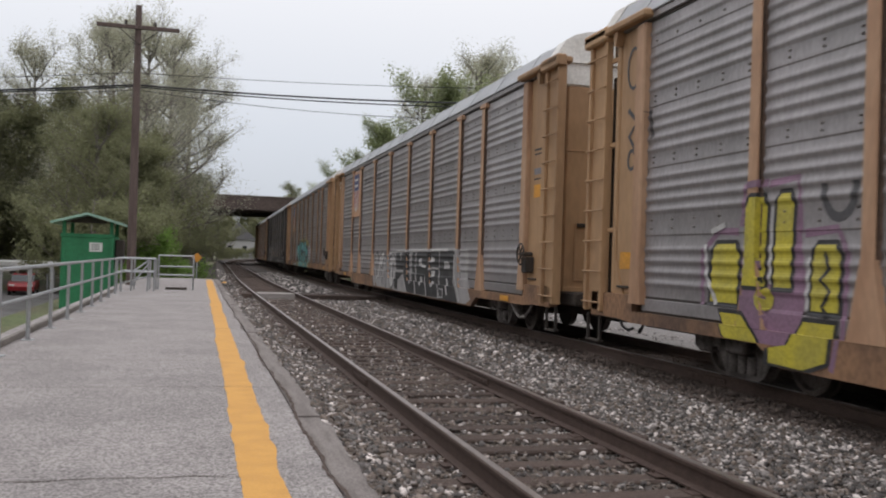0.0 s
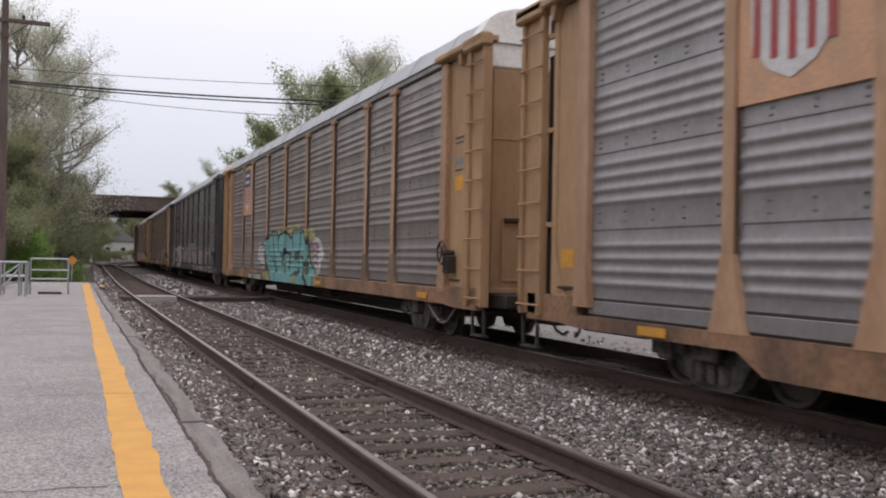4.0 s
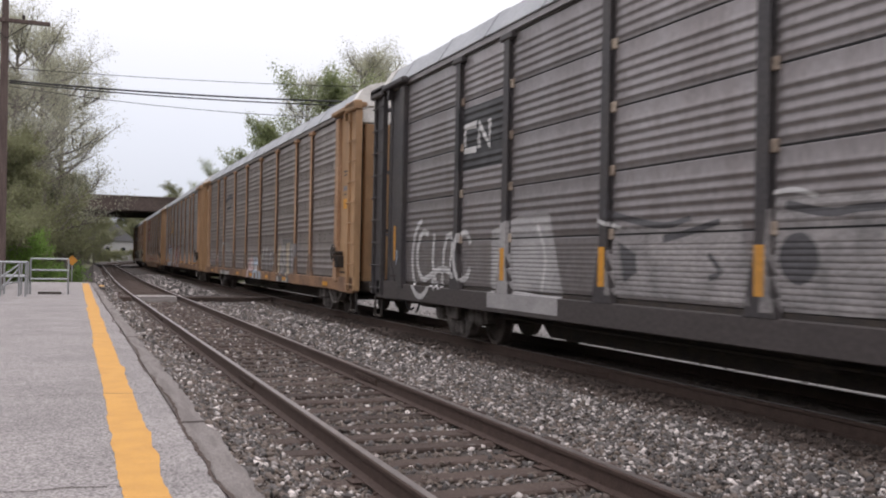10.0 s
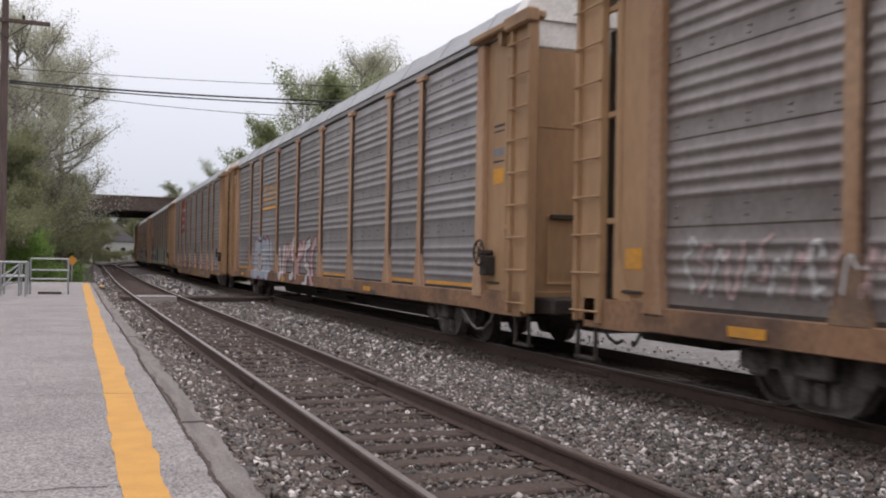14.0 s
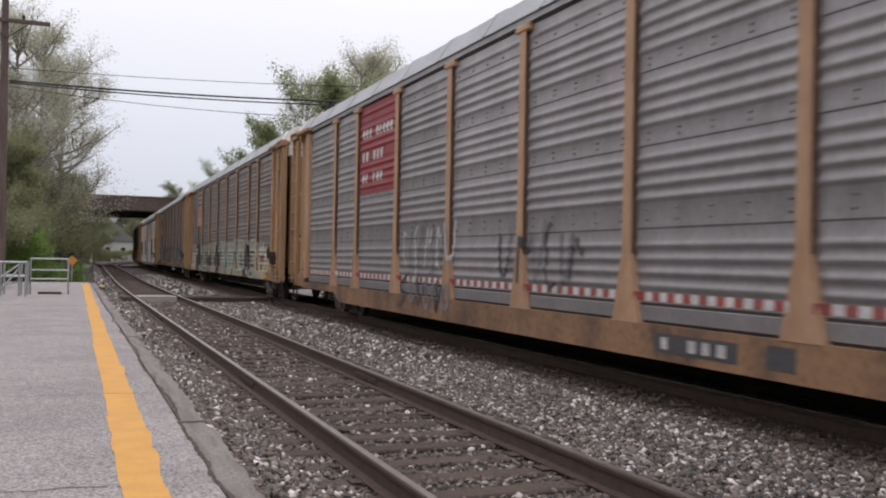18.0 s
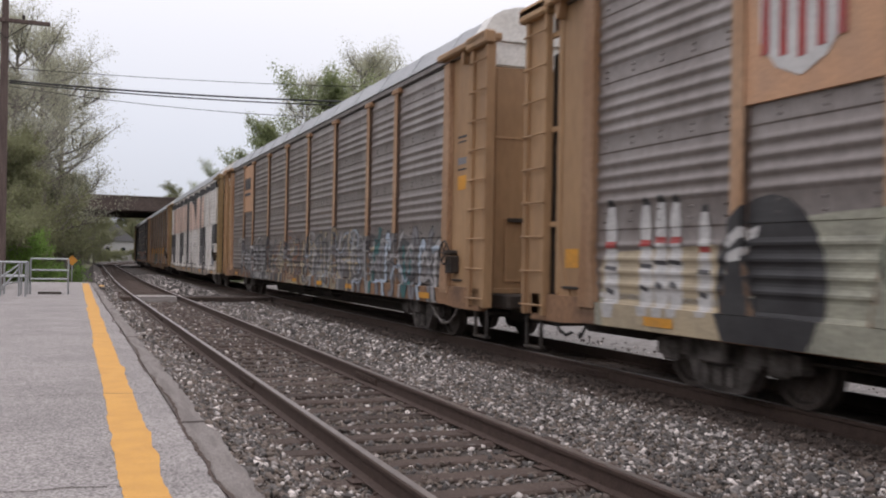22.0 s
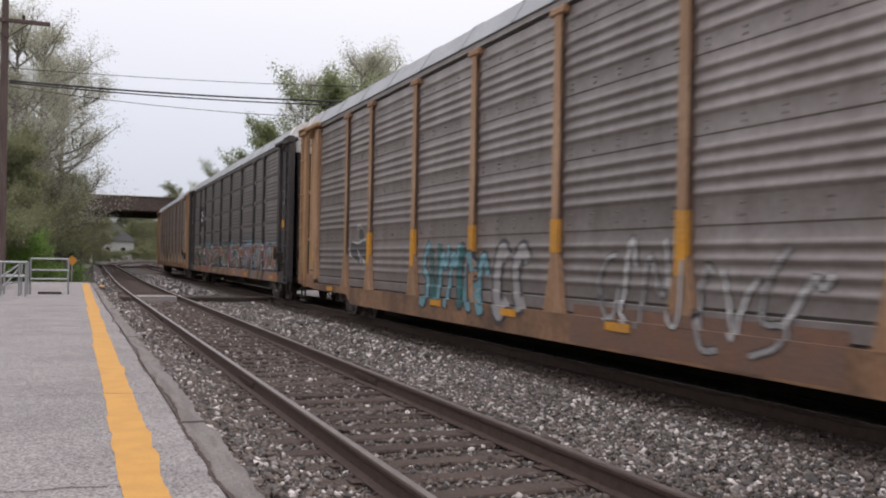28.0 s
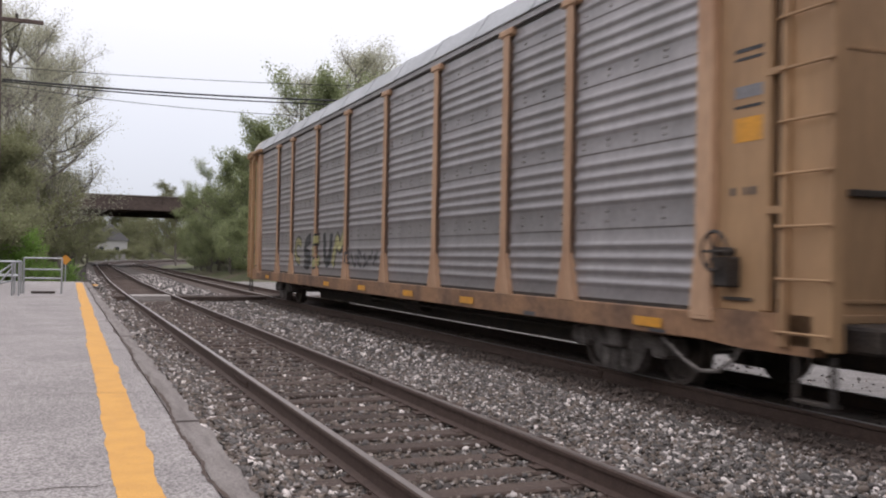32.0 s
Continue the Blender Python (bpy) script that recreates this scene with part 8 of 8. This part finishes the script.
    lay(c, tan, [box2(-11.75, 7.2, 2.88, 4.5)], "salmon", 1, "paint_band", tag)
    lay(c, tan, [box2(-13.0, 13.0, 4.56, 4.85)], "slate", 2, "paint_band", "dark grey top strip")
    tag = "painted faded black block"
    for z in (box2(-12.0, -9.4, 1.0, 2.84), box2(-6.85, -4.15, 1.0, 2.84), box2(-1.45, -1.0, 0.4, 4.55), [(1.2, 4.6), (3.0, 4.6), (2.9, 3.15)], box2(4.9, 5.4, 2.86, 4.55), box2(4.95, 7.5, 1.92, 2.88),
              box2(6.9, 7.55, 0.4, 1.92), box2(10.15, 12.9, 2.0, 2.9), [(1.2, 1.95), (1.5, 1.2), (2.2, 0.45), (1.5, 0.4), (1.2, 0.9)], box2(-11.75, -11.65, 2.84, 4.5)):
        lay(c, tan, [z], "slate", 2, "paint_block", tag)
    for u0, u1, z1 in ((-11.9, -10.0, 2.0), (-6.75, -4.9, 2.0), (4.95, 6.85, 1.9), (10.2, 11.75, 1.95)):
        lay(c, tan, [box2(u0, u1, 1.02, z1)], "grey", 3, "paint_block", "grey stencilled panel")
        wild(c, tan, u0 + 0.2, u1 - 0.2, 1.25, z1 - 0.2, ["black"], None, int(u0 * 10) + 200, 4, 0.1)
    lay(c, tan, [box2(u, u + 0.5, 0.5, 0.8) for u in (3.4, 4.4, 8.6)], "grey", 2, "data_plate")
    # car 10
    c = CARS[10]
    for p in (-7.15, -4.28, -1.43, 1.43, 4.28, 7.15):
        lay(c, tan, [box2(p - 0.098, p + 0.098, 1.55 if abs(p) < 3 else 1.3, 2.0)], "gold", 1, "reflector", "bright yellow foot of the post")
    wild(c, tan, -4.0, -1.0, 0.5, 1.75, ["cyan", "teal_dark", "cyan"], "slate", 101, 7, 0.17, None, "blue-green block graffiti")
    wild(c, tan, -0.8, 0.5, 0.6, 1.75, ["silver"], "slate", 102, 2, 0.2, None, "white block letters")
    wild(c, tan, 2.3, 6.2, 0.5, 1.65, ["silver", "white"], "black", 103, 8, 0.06, None, "white outlined letters")
    wild(c, tan, 7.2, 10.8, 1.0, 1.95, ["silver", "pale_blue", "white"], "slate", 104, 9, 0.1, None, "white block letters with blue")
    lay(c, tan, [box2(1.9, 6.6, 0.39, 0.88)], "brown", 1, "paint_block", "red-brown painted length of sill")
    tag = "dark tag with white edge"
    spray(c, tan, "slate", [(-8.06, 2.05), (-7.87, 2.11), (-7.66, 1.95), (-7.71, 1.85), (-8.05, 1.88)], 0, 2, tag)
    spray(c, tan, "white", [(-8.17, 2.07), (-8.14, 2.17), (-7.94, 2.2), (-7.82, 2.11)], 0.06, 3, tag)
    spray(c, tan, "slate", [(-8.74, 1.79), (-8.16, 1.76), (-7.71, 1.83), (-7.34, 1.72), (-7.31, 1.54), (-7.54, 1.35), (-7.99, 1.32), (-8.39, 1.42), (-8.73, 1.5)], 0, 2, tag)
    spray(c, tan, "white", [(-8.88, 1.7), (-8.78, 1.5), (-8.46, 1.42)], 0.05, 3, tag)
    spray(c, tan, "white", [(-8.12, 1.61), (-8.0, 1.5), (-7.84, 1.32)], 0.07, 3, tag)
    spray(c, tan, "white", [(-7.85, 1.48), (-7.54, 1.32)], 0.06, 3, tag)
    spray(c, tan, "white", [(-8.57, 1.83), (-8.16, 1.76), (-7.77, 1.84), (-7.36, 1.87)], 0.05, 3, tag)
    # car 11: black car under a long orange, brown and cyan mural
    c, tag = CARS[11], "long brown, cyan and orange wildstyle mural with white outlines"
    logo_block(c, -9.08, -7.27)
    lay(c, blk, [[(-11.6, 0.95), (-11.6, 1.6), (-10.6, 1.85), (-9, 1.95), (-3, 2.0), (0, 2.05), (3, 2.05), (8, 1.95), (11.7, 1.85), (11.7, 0.95)]], "slate", 1, "graffiti_ground", tag)
    lay(c, blk, [box2(-11.9, 11.9, 0.64, 0.94)], "orange", 1, "graffiti", tag)
    rnd = random.Random(7)
    for i in range(34):
        # ragged cyan flames behind the letters
        u, z = -11.4 + i * 0.67 + rnd.uniform(-0.25, 0.25), rnd.uniform(1.25, 1.6)
        w, h = rnd.uniform(0.35, 0.8), rnd.uniform(0.35, 0.75)
        lay(c, blk, [[(u, z), (u + w * rnd.uniform(0.6, 1), z - rnd.uniform(0, 0.15)), (u + w, z + h * 0.4), (u + w * rnd.uniform(0.3, 0.8), z + h), (u + w * 0.2, z + h * rnd.uniform(0.4, 0.7)), (u - w * 0.2, z + h * 0.6)]],
            rnd.choice(("cyan", "cyan", "teal_dark", "grey")), 2 + 0.02 * i, "graffiti", tag)
    for i, (u0, u1) in enumerate(((-11.5, -8.2), (-8.3, -4.6), (-4.7, -0.6), (-0.8, 3.4), (3.2, 7.4), (7.2, 11.5))):
        wild(c, blk, u0, u1, 1.02, 1.9, ["brown", "orange", "brown", "rust", "purple"], "white" if i != 4 else "pale_blue", 120 + i, 8, 0.2, None, tag, 0.5)
        wild(c, blk, u0 + 0.3, u1, 1.0, 1.6, ["brown", "dark_green", "slate", "cyan", "orange"], None, 150 + i, 6, 0.14, None, tag, -0.4)
    for i in range(40):
        u, z = -11.3 + i * 0.56 + rnd.uniform(-0.2, 0.2), rnd.uniform(1.05, 1.8)
        if rnd.random() < 0.25:
            lay(c, blk, [blob(u, u + rnd.uniform(0.4, 1.0), z - 0.12, z + 0.16, i, 3, 0.3, 14)], "dark_green", 7, "graffiti_fill", tag)
        else:
            d, e = rnd.uniform(-0.25, 0.35), rnd.uniform(0.4, 0.9)
            lay(c, blk, ribbon([(u, z), (u + e * 0.4, z + d * 0.7 + 0.06), (u + e, z + d)], rnd.uniform(0.035, 0.08), 0.5), rnd.choice(("white", "white", "pink", "silver", "cyan")), 7.5, "graffiti_line", tag)
    u = -11.8
    while u < 11:
        w = rnd.uniform(0.5, 1.3)
        lay(c, blk, [[(u, 0.645), (u + w * 0.6, 0.645), (u + w, 0.94), (u + w * 0.3, 0.94)]], rnd.choice(("rust", "orange", "grey", "brown", "orange", "slate", "teal_dark", "dark_green")), 2, "graffiti", tag)
        u += w * rnd.uniform(0.9, 1.5)
    wild(c, blk, -12.65, -12.25, 2.2, 3.6, ["white"], None, 140, 2, 0.07, None, "white tag on the end sheet")
    # car 12
    c = CARS[12]
    wild(c, tan, -7.0, -1.9, 1.2, 2.05, ["lime", "black"], "black", 151, 5, 0.18, None, "pale yellow letters with black rim")
    wild(c, tan, -1.6, 0.8, 1.2, 1.6, ["slate"], None, 152, 4, 0.12, None, "dark tag")
    lay(c, tan, [box2(7.9, 8.25, 0.5, 0.72), box2(11.0, 11.3, 0.48, 0.7)], "slate", 1, "data_plate")
    bars(c, tan, 12.25, 12.65, 2.1, 0.08, 4, "slate", 15)


paint_train()


motions()
